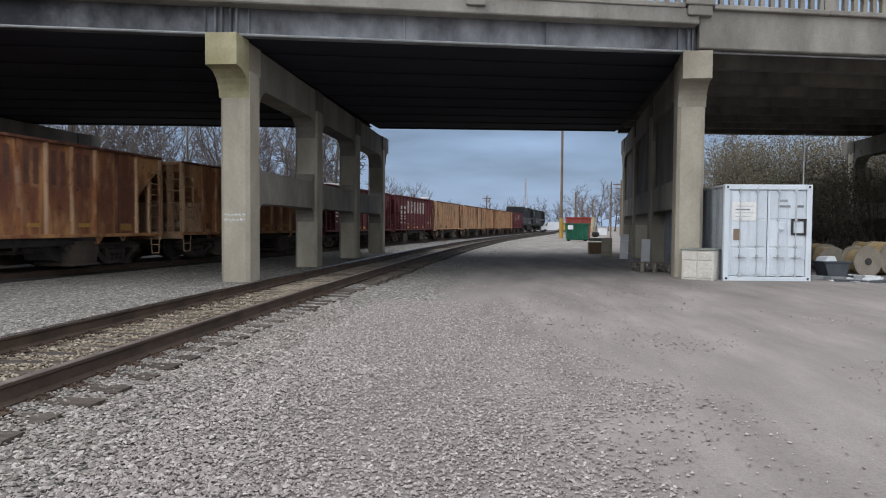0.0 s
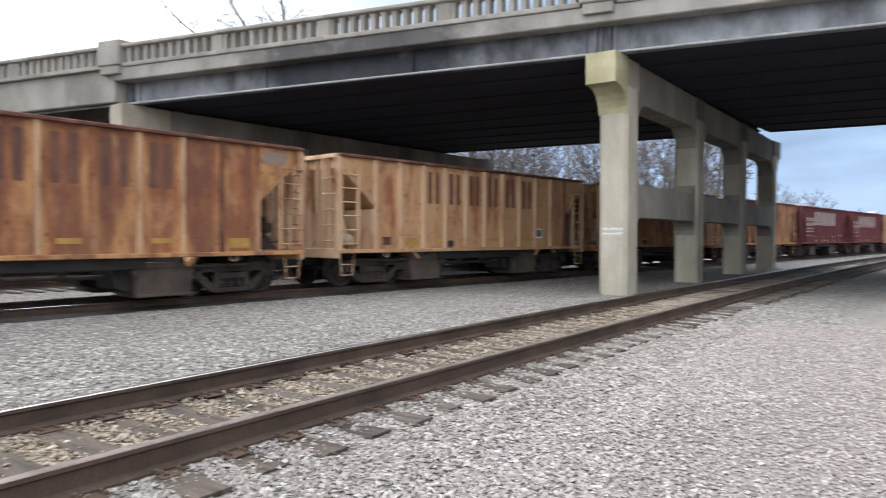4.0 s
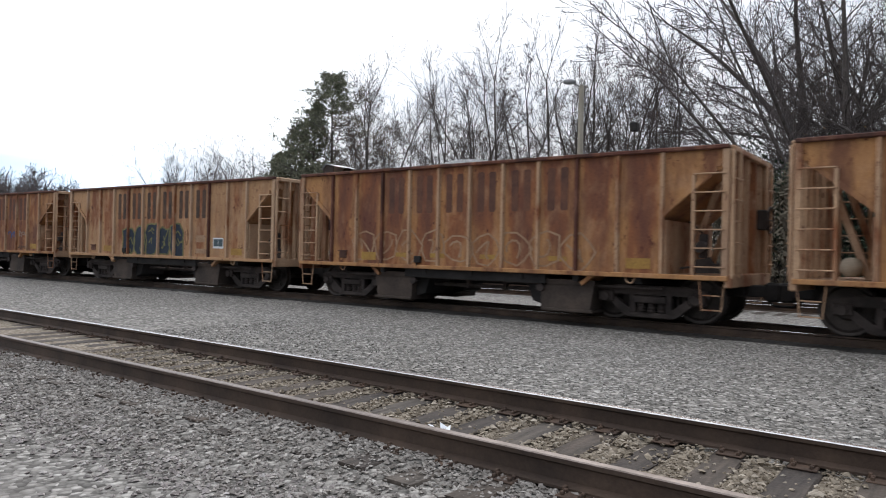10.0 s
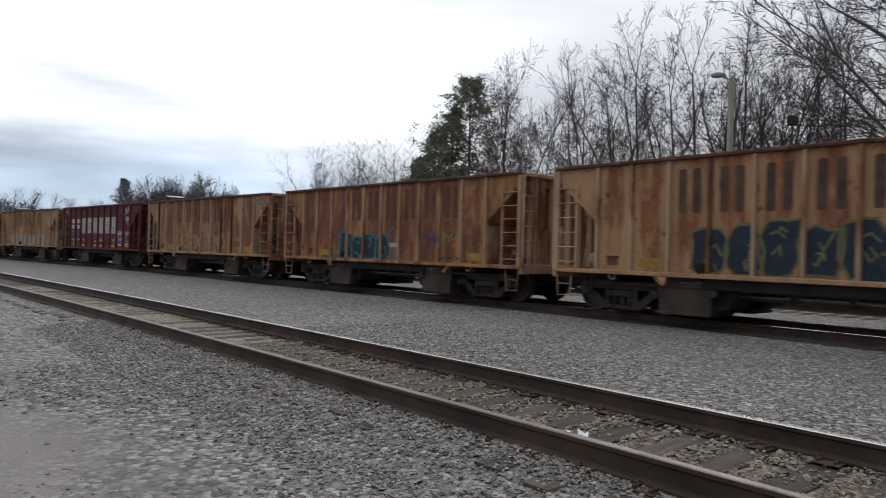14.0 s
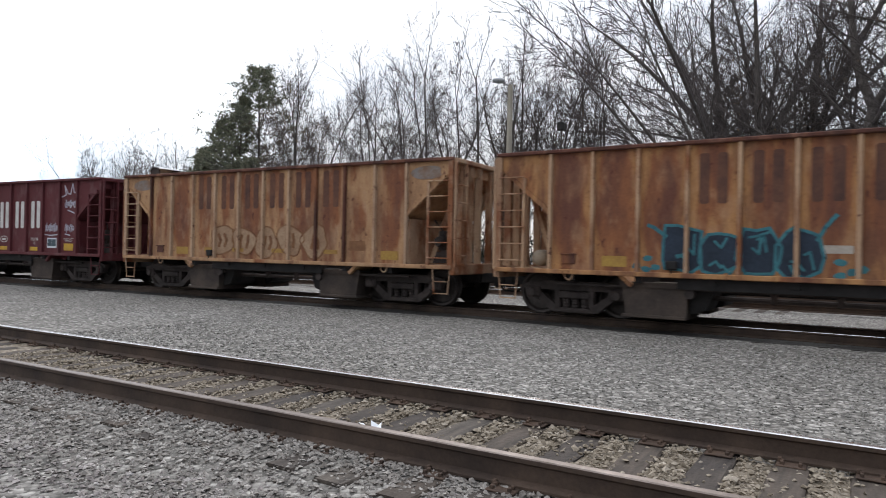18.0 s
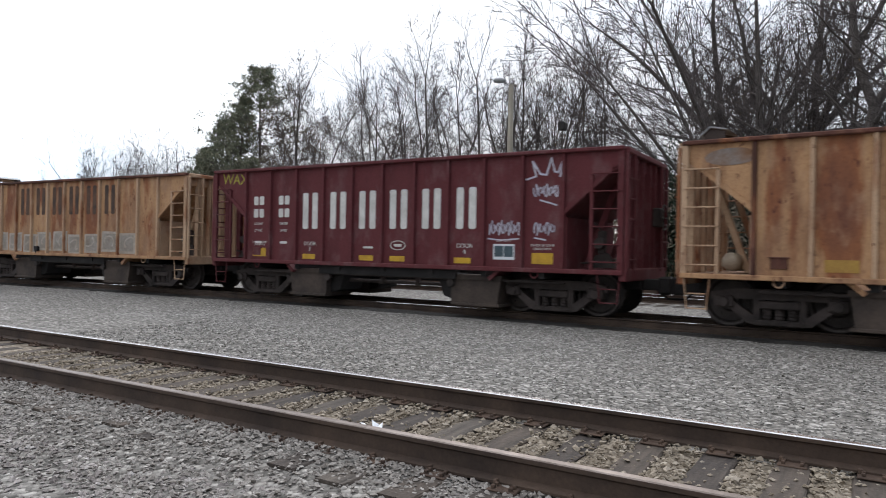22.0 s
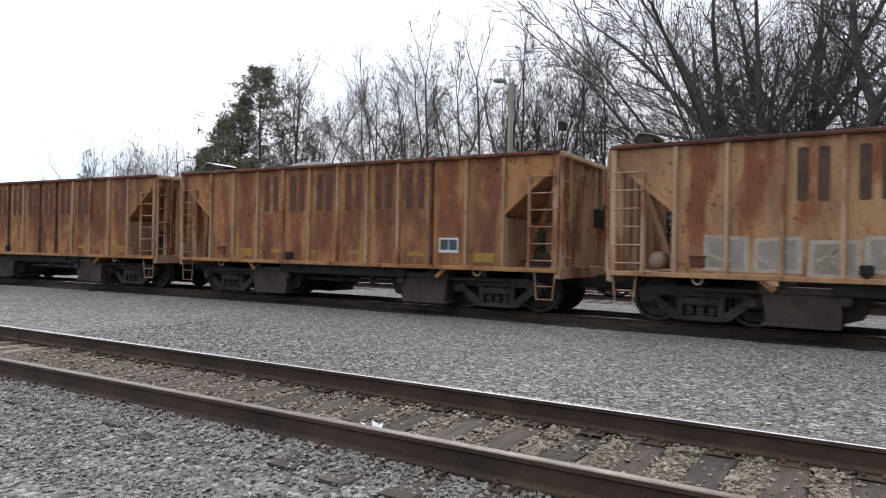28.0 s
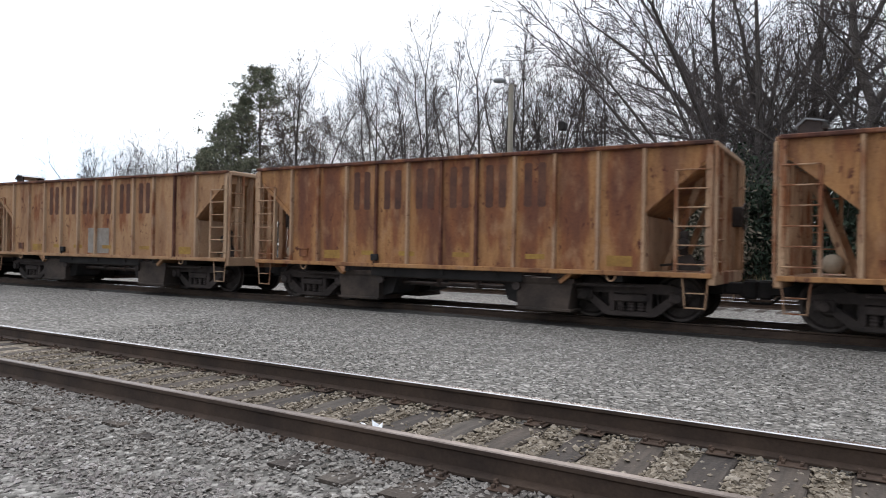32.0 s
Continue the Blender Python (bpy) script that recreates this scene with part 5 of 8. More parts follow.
def maroon(i, c=RED):
    a = rusted("maroon_paint", c, tuple(0.85 * v for v in c), tuple(0.7 * v for v in c), 0.2, 2.3 * i)
    return a, a


CARS = {}
DARK_RIB = rusted("deep_rust", RU, DK, (0.05, 0.024, 0.018), 0.8, 9.0)


def make_cars():
    rust = "rust-eaten orange ballast hopper car, paint run with brown streaks"
    pale = "faded yellow-orange ballast hopper car with rusty ribs"
    red = "maroon ballast hopper car with large white letters"
    spec = {  # place in the train: label, paint, rustiness, load
        -8: (red, "m", 0, False), -7: (pale, OR, 0.3, False), -6: (pale, OR, 0.4, False), -5: (pale, YE, 0.35, False), -4: (pale, YE, 0.3, False),
        -3: (red, "m", 0, False), -2: (red, "m", 0, True), -1: (rust, OR, 0.75, False), 0: (rust, OR, 0.75, False), 1: (pale, YE, 0.25, False),
        2: (rust, OR, 0.8, False), 3: (red, "m", 0, False), 4: (rust, OR, 0.85, True), 5: (rust, OR, 0.75, True), 6: (pale, YE, 0.3, False),
        7: (rust, OR, 0.85, False), 8: (pale, YE, 0.6, False), 9: (red, "m", 0, False), 10: (pale, YE, 0.45, False), 11: (rust, OR, 0.75, -0.9),
        12: (rust, OR, 0.7, False), 13: (pale, YE, 0.35, False), 14: (rust, OR, 0.6, False), 15: (pale, YE, 0.4, False), 16: (rust, OR, 0.6, False)}
    for k, (label, paint, amount, load) in spec.items():
        a, b = maroon(k) if paint == "m" else coat(k, paint, amount * 0.92)
        CARS[k] = hopper(label, a, b, load, k in (-4, 2, 5, 8, 10, 11, 13), k + 40, None if paint == "m" else DARK_RIB)
        c = CARS[k]
        if paint == "m":
            lettering(c, M_LETTER, 1.73 if k == 9 else 2.08)
            markings(c, M_LETTER, k == 9, 1 if k == 3 else 0, 0.4 if k == 3 else 0.0)
            reflectors(c, (-1.2, 0.5, 2.2) if k == 3 else (-2.2, -0.45, 0.42, 2.1), 1.23 if k == 3 else 1.0, 0.4, 0.12)
        else:
            lettering(c, M_DARKLETTER if k in (6, 10) else M_FADED, {6: 2.14, 8: 2.25}.get(k, 2.17), first=3 if k == 7 else 2)
            if k != 10:
                reflectors(c, (-3.05, 3.9), 1.03, 0.48, 0.2, S_MUSTARD)
            if k not in (6, 7, 10):
                reflectors(c, (-1.95, -0.9, 0.5, 2.2), 1.13, 0.42, 0.1, S_MUSTARD)
    c = CARS[3]  # a slightly longer pattern of car
    for ob in c.children:
        if not ob.name.startswith("truck"):
            ob.matrix_basis = Matrix.Diagonal((1.025, 1, 1, 1)) @ ob.matrix_basis
    angular_piece(c)
    painted_piece(CARS[6], -2.1, 1.3, 0.93, 2.0, S_NAVY, S_OLIVE, 32, 5)
    tag_strokes(CARS[6], 1.4, 1.75, 1.3, 1.8, S_RUSTY, 41, 6, 0.03)
    decal("patch", [block(1.95, 2.5, 1.05, 1.2, 0.02), block(1.95, 2.4, 1.4, 1.62, 0.03)], S_GHOST, CARS[6], 0.003, "pale worn paint patch")
    painted_piece(CARS[7], -2.13, 0.35, 0.93, 1.8, S_NAVY, S_TEAL, 33, 4)
    for line in ([(-2.1, 1.6), (-2.3, 1.75), (-2.42, 1.8)], [(0.3, 1.55), (0.4, 1.75), (0.56, 1.95)]):
        decal("spray_horn", ribbon(line, 0.065), S_TEAL, CARS[7], 0.006)
    r = random.Random(71)
    for x, z in ((-2.62, 1.06), (-2.42, 1.2), (-2.28, 1.04), (-2.45, 1.0), (0.62, 1.2), (0.78, 1.05), (0.62, 0.99), (0.92, 1.1)):
        decal("spray_dot", [blob(r, x, z, 0.085, 0.06, 12)], S_TEAL, CARS[7], 0.004)
    decal("stencil_plate", [block(0.38, 0.8, 1.34, 1.47, 0.01)], S_SILVER, CARS[7], 0.004, "pale plate with illegible stencil")
    tag_strokes(CARS[7], 1.95, 2.55, 1.45, 1.72, S_BLUE, 42, 5, 0.045)
    tag_strokes(CARS[7], 2.75, 3.4, 1.5, 1.74, S_GREYBAND, 43, 9, 0.025)
    tag_strokes(CARS[7], 2.7, 3.35, 1.02, 1.16, S_BLACKP, 44, 9, 0.022)
    ghost_piece(CARS[8], -1.9, 2.1, 1.0, 1.85, S_GHOST, 34, 5, True)
    ghost_piece(CARS[5], -3.6, 3.0, 1.0, 1.75, S_GHOST, 35, 9)
    ghost_piece(CARS[4], -1.8, 2.6, 1.05, 1.95, S_GHOST, 36, 6)
    for k, x in ((8, 4.85), (8, -4.75), (2, 4.8)):
        decal("primer_patch", [blob(random.Random(k), x, 2.97, 0.36, 0.17, 18)], S_SLATEGREY, CARS[k], 0.012, "grey-blue sprayed patch on the wing panel")
    tag_strokes(CARS[8], 4.5, 5.2, 2.8, 3.1, S_GREYBAND, 45, 8, 0.03)
    decal("stencil_plate", [block(2.75, 3.2, 1.22, 1.45, 0.01)], S_RUSTY, CARS[8], 0.004, "faded stencil panel")
    painted_piece(CARS[10], -3.9, 3.4, 0.97, 1.6, S_GREYBAND, S_SILVER, 37, 9, blocky=True, line=S_SILVER)
    c = CARS[9]
    decal("graffiti_crown", ribbon([(3.55, 2.72), (3.76, 2.78), (3.68, 3.08), (3.85, 2.82), (3.98, 2.8), (4.08, 3.13), (4.15, 2.86), (4.22, 2.84), (4.31, 3.06), (4.27, 2.76)], 0.035), S_PALE, c, 0.004, "sprayed pale crown outline")
    tag_strokes(c, 3.72, 4.22, 2.36, 2.62, S_PALE, 38, 17, 0.026)
    for line in ([(3.85, 2.3), (4.0, 2.26), (4.2, 2.2)], [(2.7, 1.53), (3.0, 1.5), (3.4, 1.53)], [(3.75, 1.55), (3.98, 1.51)]):
        decal("spray_streak", ribbon(line, 0.029), S_PALE, c, 0.004)
    tag_strokes(c, 2.72, 3.42, 1.6, 1.9, S_PALE, 39, 24, 0.028)
    tag_strokes(c, 3.74, 4.18, 1.6, 1.86, S_PALE, 40, 14, 0.028)
    words("graffiti_tag", "WAX", S_LIME, c, -4.8, 2.9, 0.27, 0.012, 3.0)
    for x, n in ((-2.17, "3"), (2.15, "4")):
        words("stencil", "DOOR", M_LETTER, c, x, 1.33, 0.09)
        words("stencil", n, M_LETTER, c, x, 1.2, 0.1)
    words("stencil", "2 INCH HF COMP", M_LETTER, c, -3.87, 1.38, 0.045)
    words("stencil", "BRAKE SHOE", M_LETTER, c, -3.87, 1.31, 0.045)
    words("stencil", "2 INCH HF COMP", M_LETTER, c, 3.92, 1.38, 0.045)
    words("stencil", "BRAKE SHOE", M_LETTER, c, 3.92, 1.31, 0.045)
    words("stencil", "2000 CU FT", M_LETTER, c, 3.07, 1.47, 0.045)
    oval = [(0.435 + 0.2 * math.cos(6.283 * i / 20), 1.36 + 0.1 * math.sin(6.283 * i / 20)) for i in range(21)]
    decal("emblem", ribbon(oval, 0.018) + [block(0.33, 0.54, 1.33, 1.39, 0.02)], M_LETTER, c, 0.004, "white outlined oval emblem")
    reflectors(c, (-3.87, 3.92), 1.03, 0.45, 0.22)
    reflectors(CARS[3], (-3.9, 3.82), 0.96, 0.45, 0.2)
    for k, x in ((4, 3.05), (6, 3.05), (9, 3.07), (11, 3.05), (1, 2.8)):
        placard(CARS[k], x, 1.1 if k == 9 else 1.22)
    decal("primer_patch", [block(-0.4, 0.6, 0.99, 1.75, 0.02)], S_GREYBAND, CARS[13], 0.003, "grey primer patch")


make_cars()


def locomotive():
    """A dark road locomotive: frame, hoods, cab, tank and two six-wheel trucks."""
    lo = thing("locomotive", Matrix(), "dark blue diesel locomotive at the head of the train", "locomotive", "locomotives")
    dark = plain("dark_blue_paint", (0.014, 0.016, 0.021), (0.008, 0.009, 0.012), 1.0, 0.85)
    glass = plain("cab_glass", (0.03, 0.04, 0.05), (0.02, 0.025, 0.03), 1.0, 0.1)
    part("frame", Shape().box(-10.2, 10.2, -1.5, 1.5, 1.25, 1.6, 0.03).box(-10.35, -10.15, -1.5, 1.5, 0.5, 1.6, 0.03).box(10.15, 10.35, -1.5, 1.5, 0.5, 1.6, 0.03).mesh("frame", M_BLACK), lo)
    part("long_hood", Shape().prism([(-0.95, 1.6), (0.95, 1.6), (0.95, 4.05), (0.7, 4.3), (-0.7, 4.3), (-0.95, 4.05)], "x", -9.6, 5.2).mesh("long_hood", dark), lo)
    part("radiator", Shape().prism([(-1.5, 3.6), (1.5, 3.6), (1.55, 4.2), (1.3, 4.5), (-1.3, 4.5), (-1.55, 4.2)], "x", -9.4, -6.0).mesh("radiator", M_BLACK), lo)
    cab = part("cab", Shape().prism([(-1.5, 1.6), (1.5, 1.6), (1.5, 4.1), (1.1, 4.5), (-1.1, 4.5), (-1.5, 4.1)], "x", 5.2, 7.6).mesh("cab", dark), lo)
    for s in (-1, 1):
        part("window", Shape().box(5.6, 6.3, s * 1.5 - 0.02, s * 1.5 + 0.02, 3.1, 3.9).box(6.5, 7.2, s * 1.5 - 0.02, s * 1.5 + 0.02, 3.1, 3.9).mesh("window", glass), cab)
    part("nose", Shape().prism([(-0.9, 1.6), (0.9, 1.6), (0.9, 2.9), (0.6, 3.1), (-0.6, 3.1), (-0.9, 2.9)], "x", 7.6, 9.5).mesh("nose", dark), lo)
    part("fuel_tank", Shape().prism([(-1.3, 1.25), (1.3, 1.25), (1.3, 0.6), (1.0, 0.35), (-1.0, 0.35), (-1.3, 0.6)], "x", -3.0, 3.0).mesh("fuel_tank", M_BLACK), lo)
    part("exhaust_stack", Shape().box(0.4, 1.4, -0.35, 0.35, 4.25, 4.65, 0.03).mesh("exhaust_stack", M_BLACK), lo)
    part("dynamic_brake_housing", Shape().box(1.8, 4.4, -1.1, 1.1, 3.9, 4.5, 0.05).mesh("dynamic_brake_housing", dark), lo)
    rl = Shape()
    for s in (-1, 1):
        rl.tube((-9.9, s * 1.45, 2.6), (5.0, s * 1.45, 2.6), 0.02, n=6)
        for x in np.linspace(-9.9, 5.0, 9):
            rl.tube((x, s * 1.45, 1.6), (x, s * 1.45, 2.6), 0.018, n=6)
    part("handrail", rl.mesh("handrail", M_STEEL), lo)
    for s in (-1, 1):
        tr = part("truck", Shape().box(-2.3, 2.3, -1.05, -0.85, 0.4, 0.8, 0.05).box(-2.3, 2.3, 0.85, 1.05, 0.4, 0.8, 0.05).box(-0.4, 0.4, -1.0, 1.0, 0.5, 1.2).mesh("truck", M_DARKSTEEL), lo, pose(s * 6.6, 0, 0))
        for x in (-1.75, 0, 1.75):
            part("wheelset", BODY["wheelset"], tr, pose(x, 0, 0.457))
    return lo


LOCOS = [locomotive()]
LOCOS.append(copy_thing(LOCOS[0], Matrix()))

PITCH, SHIFT = 12.219, 0.904
TRAVEL_T = np.array([0, 2.5, 5, 7.5, 10, 12.5, 14.5, 17, 19.5, 22, 24.5, 27.5, 29.5, 32.0])
TRAVEL_S = np.array([0.3, 9.65, 18.36, 27.82, 38.0, 48.14, 56.33, 66.38, 76.5, 86.36, 96.14, 107.59, 115.18, 124.59])


def travel(t):
    """How far the train has gone by t, its speed smoothed between the readings."""
    ts = np.linspace(t - 0.8, t + 0.8, 17)
    lo = TRAVEL_S[0] + ts * 3.75
    hi = TRAVEL_S[-1] + (ts - 32) * 3.76
    return float(np.mean(np.where(ts < 0, lo, np.where(ts > 32, hi, np.interp(ts, TRAVEL_T, TRAVEL_S)))))


def car_start(k):
    """Where the middle of car k stands at the clip's start."""
    return 8.643 - PITCH * k + 11.09 / 2 + (SHIFT if k <= 2 else 0.45 if k == 3 else 0)


def on_track(s, wheelbase):
    a, b = on_line(s - wheelbase / 2), on_line(s + wheelbase / 2)
    return pose((a[0] + b[0]) / 2, (a[1] + b[1]) / 2, TRAIN_Z, 0, 0, math.degrees(math.atan2(b[1] - a[1], b[0] - a[0])))


def motions():
    times = [float(t) for t in range(33)]
    for k, car in CARS.items():
        walk(car, [(t, on_track(car_start(k) + travel(t), 8.0)) for t in times])
    for i, lo in enumerate(LOCOS):
        s0 = car_start(-8) + 6.1 + 10.9 + i * 21.3
        walk(lo, [(t, on_track(s0 + travel(t), 13.2)) for t in times])
    steps = [i * 0.125 for i in range(257)]
    turn = [math.degrees(travel(t) / 0.457) for t in steps]
    for k, car in CARS.items():
        if -1 <= k <= 13:
            for truck in [c for c in car.children if c.name.startswith("truck")]:
                for ws in truck.children:
                    if ws.name.startswith("wheelset"):
                        x = ws.matrix_basis.translation.x
                        walk(ws, [(t, pose(x, 0, 0.457, 0, a, 0)) for t, a in zip(steps, turn)])

# ---- the road bridge, skewed across the tracks and falling gently ----
B_O = Vector((15.75, 6.63, 0))
B_E = Vector((-0.283, 0.959, 0))
B_D = Vector((1.0, -0.035, 0))
B_Z = 5.93


def skew(a, b, z):
    """a along the road, b across it from the near edge, z above the bearing line."""
    p = B_O + B_E * a + B_D * b
    return (p.x, p.y, B_Z - 0.0225 * a + z)


def skewed(shape):
    shape.v = [skew(*p) for p in shape.v]
    return shape


BENTS = (-27.4, -12.3, 0.0, 14.8)
ENDS = (-40.0, 27.0)
bridge = thing("road_bridge", Matrix(), "old concrete and steel road bridge with arched parapet openings", "bridge")


def bridge_deck():
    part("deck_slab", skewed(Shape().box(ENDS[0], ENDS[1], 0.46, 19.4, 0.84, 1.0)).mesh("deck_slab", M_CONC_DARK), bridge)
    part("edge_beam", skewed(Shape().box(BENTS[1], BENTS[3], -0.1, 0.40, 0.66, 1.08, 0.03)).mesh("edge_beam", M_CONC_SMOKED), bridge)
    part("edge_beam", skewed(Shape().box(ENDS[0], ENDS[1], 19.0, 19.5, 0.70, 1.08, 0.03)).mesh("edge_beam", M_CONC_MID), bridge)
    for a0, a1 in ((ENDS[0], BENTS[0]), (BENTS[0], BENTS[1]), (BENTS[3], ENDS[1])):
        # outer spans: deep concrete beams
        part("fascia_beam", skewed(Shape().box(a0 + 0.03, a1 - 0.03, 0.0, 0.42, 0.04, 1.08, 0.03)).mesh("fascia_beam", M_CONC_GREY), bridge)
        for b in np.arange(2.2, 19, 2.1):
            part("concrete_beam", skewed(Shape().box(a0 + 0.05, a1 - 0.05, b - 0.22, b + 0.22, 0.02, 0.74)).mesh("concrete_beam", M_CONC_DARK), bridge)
    for a0, a1 in ((BENTS[1], BENTS[2]), (BENTS[2], BENTS[3])):
        # steel spans: an outer plate girder with stiffeners, inner girders coloured black for shade
        g = Shape().box(a0 + 0.25, a1 - 0.25, 0.42, 0.45, 0.03, 0.93)
        g.box(a0 + 0.12, a1 - 0.12, 0.28, 0.58, 0.0, 0.03)
        g.box(a0 + 0.12, a1 - 0.12, 0.28, 0.58, 0.90, 0.93)
        for a in np.linspace(a0 + 0.5, a1 - 0.5, 4):
            g.box(a - 0.02, a + 0.02, 0.31, 0.42, 0.03, 0.90)
        part("plate_girder", skewed(g).mesh("plate_girder", M_GIRDER), bridge, None, "grey painted plate girder")
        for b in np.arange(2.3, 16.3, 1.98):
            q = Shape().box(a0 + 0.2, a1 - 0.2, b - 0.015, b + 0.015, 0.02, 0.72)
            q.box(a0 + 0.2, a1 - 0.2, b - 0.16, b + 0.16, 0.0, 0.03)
            part("girder", skewed(q).mesh("girder", M_UNDERDECK), bridge)
        # soffit set low to close the bays; shade is in its colour
        part("soffit", skewed(Shape().box(a0 + 0.1, a1 - 0.1, 0.6, 16.2, 0.04, 0.08)).mesh("soffit", M_UNDERDECK), bridge)
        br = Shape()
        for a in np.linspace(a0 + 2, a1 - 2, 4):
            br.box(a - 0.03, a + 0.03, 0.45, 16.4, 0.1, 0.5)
        part("cross_frame", skewed(br).mesh("cross_frame", M_UNDERDECK), bridge)
    for a in (BENTS[1], BENTS[2], BENTS[3]):
        # bearing stiffeners that close the girder ends over each pier frame
        sh = Shape().box(a - 0.27, a + 0.27, 0.40, 0.46, 0.0, 0.92)
        for q in (-0.24, -0.1, 0.1, 0.24):
            sh.box(a + q - 0.015, a + q + 0.015, 0.26, 0.40, 0.0, 0.92)
        part("end_stiffener", skewed(sh).mesh("end_stiffener", M_GIRDER), bridge)
    for a0, a1 in zip((ENDS[0],) + BENTS, BENTS + (ENDS[1],)):
        part("conduit", Shape().tube(skew(a0, 0.24, 0.0), skew(a1, 0.24, 0.0), 0.035, n=8, caps=False).mesh("conduit", M_STEEL), bridge, None, "thin pale conduit along the girder")


def parapet(b0, b1, detailed):
    pit = 0.31
    # baluster: a web between two arched openings
    bal = Shape()
    hw = 0.062
    bal.box(-hw, hw, b0 + 0.07, b1 - 0.07, 1.18, 1.66)
    for s in (-1, 1):  # springing of the arches
        bal.prism([(s * hw, 1.56), (s * (hw + 0.03), 1.62), (s * (pit / 2), 1.665), (s * hw, 1.665)], "y", b0 + 0.07, b1 - 0.07)
    bal_me = None
    joined = Shape()
    stops = (ENDS[0],) + BENTS + (ENDS[1],)
    for a in stops:
        # heavy posts over the pier frames, carried down as corbels
        sh = Shape().box(a - 0.42, a + 0.42, b0 - 0.1, b1 + 0.08, 1.12, 1.9, 0.03).box(a - 0.36, a + 0.36, b0 - 0.06, b1, 0.86, 1.12, 0.02)
        part("parapet_post", skewed(sh).mesh("parapet_post", M_CONC_GREY), bridge)
    for p0, p1 in zip(stops, stops[1:]):
        lo, hi = p0 + 0.42, p1 - 0.42
        groups = max(1, round((hi - lo) / 3.4))
        mid = (p0 + p1) / 2
        sh = Shape().box(mid - 0.25, mid + 0.25, b0 - 0.06, b1, 0.84, 1.1, 0.02)
        if mid < 0:
            part("corbel", skewed(sh).mesh("corbel", M_CONC_GREY), bridge)
        for g in range(groups):
            a, end = lo + (hi - lo) * g / groups, lo + (hi - lo) * (g + 1) / groups
            part("parapet_base", skewed(Shape().box(a, end, b0, b1, 1.06, 1.19, 0.02)).mesh("parapet_base", M_CONC_GREY), bridge)
            part("parapet_rail", skewed(Shape().box(a, end, b0 - 0.03, b1 + 0.03, 1.65, 1.77, 0.03)).mesh("parapet_rail", M_CONC_GREY), bridge)
            n = int((end - a - 0.3) / pit)
            if g:
                part("parapet_pier", skewed(Shape().box(a - 0.16, a + 0.16, b0 + 0.04, b1 - 0.04, 1.18, 1.66)).mesh("parapet_pier", M_CONC_GREY), bridge)
            first = (a + end) / 2 - n * pit / 2
            for i in range(n + 1):
                c = first + i * pit
                if detailed and -17 < c < 27:
                    if bal_me is None:
                        lin = Shape()
                        lin.v = [tuple(Vector(skew(*p)) - Vector(skew(0, 0, 0))) for p in bal.v]
                        lin.f, lin.m = bal.f, bal.m
                        bal_me = lin.mesh("baluster", M_CONC_GREY)
                    part("baluster", bal_me, bridge, Matrix.Translation(skew(c, 0, 0)))
                else:
                    joined.grid([(x + c, y, z) for x, y, z in bal.v], bal.f)
    if joined.v:
        tagged(part("balusters_far_off", skewed(joined).mesh("balusters_far_off", M_CONC), bridge), kind="stuff")


def arch(x0, x1, z0, z1, r, steps=5):
    """An opening with rounded upper corners, as points from lower left round to lower right."""
    pts = [(x0, z0)]
    for i in range(steps + 1):
        a = math.pi - (math.pi / 2) * i / steps
        pts.append((x0 + r + r * math.cos(a), z1 - r + r * math.sin(a)))
    for i in range(steps + 1):
        a = math.pi / 2 - (math.pi / 2) * i / steps
        pts.append((x1 - r + r * math.cos(a), z1 - r + r * math.sin(a)))
    pts.append((x1, z0))
    return pts


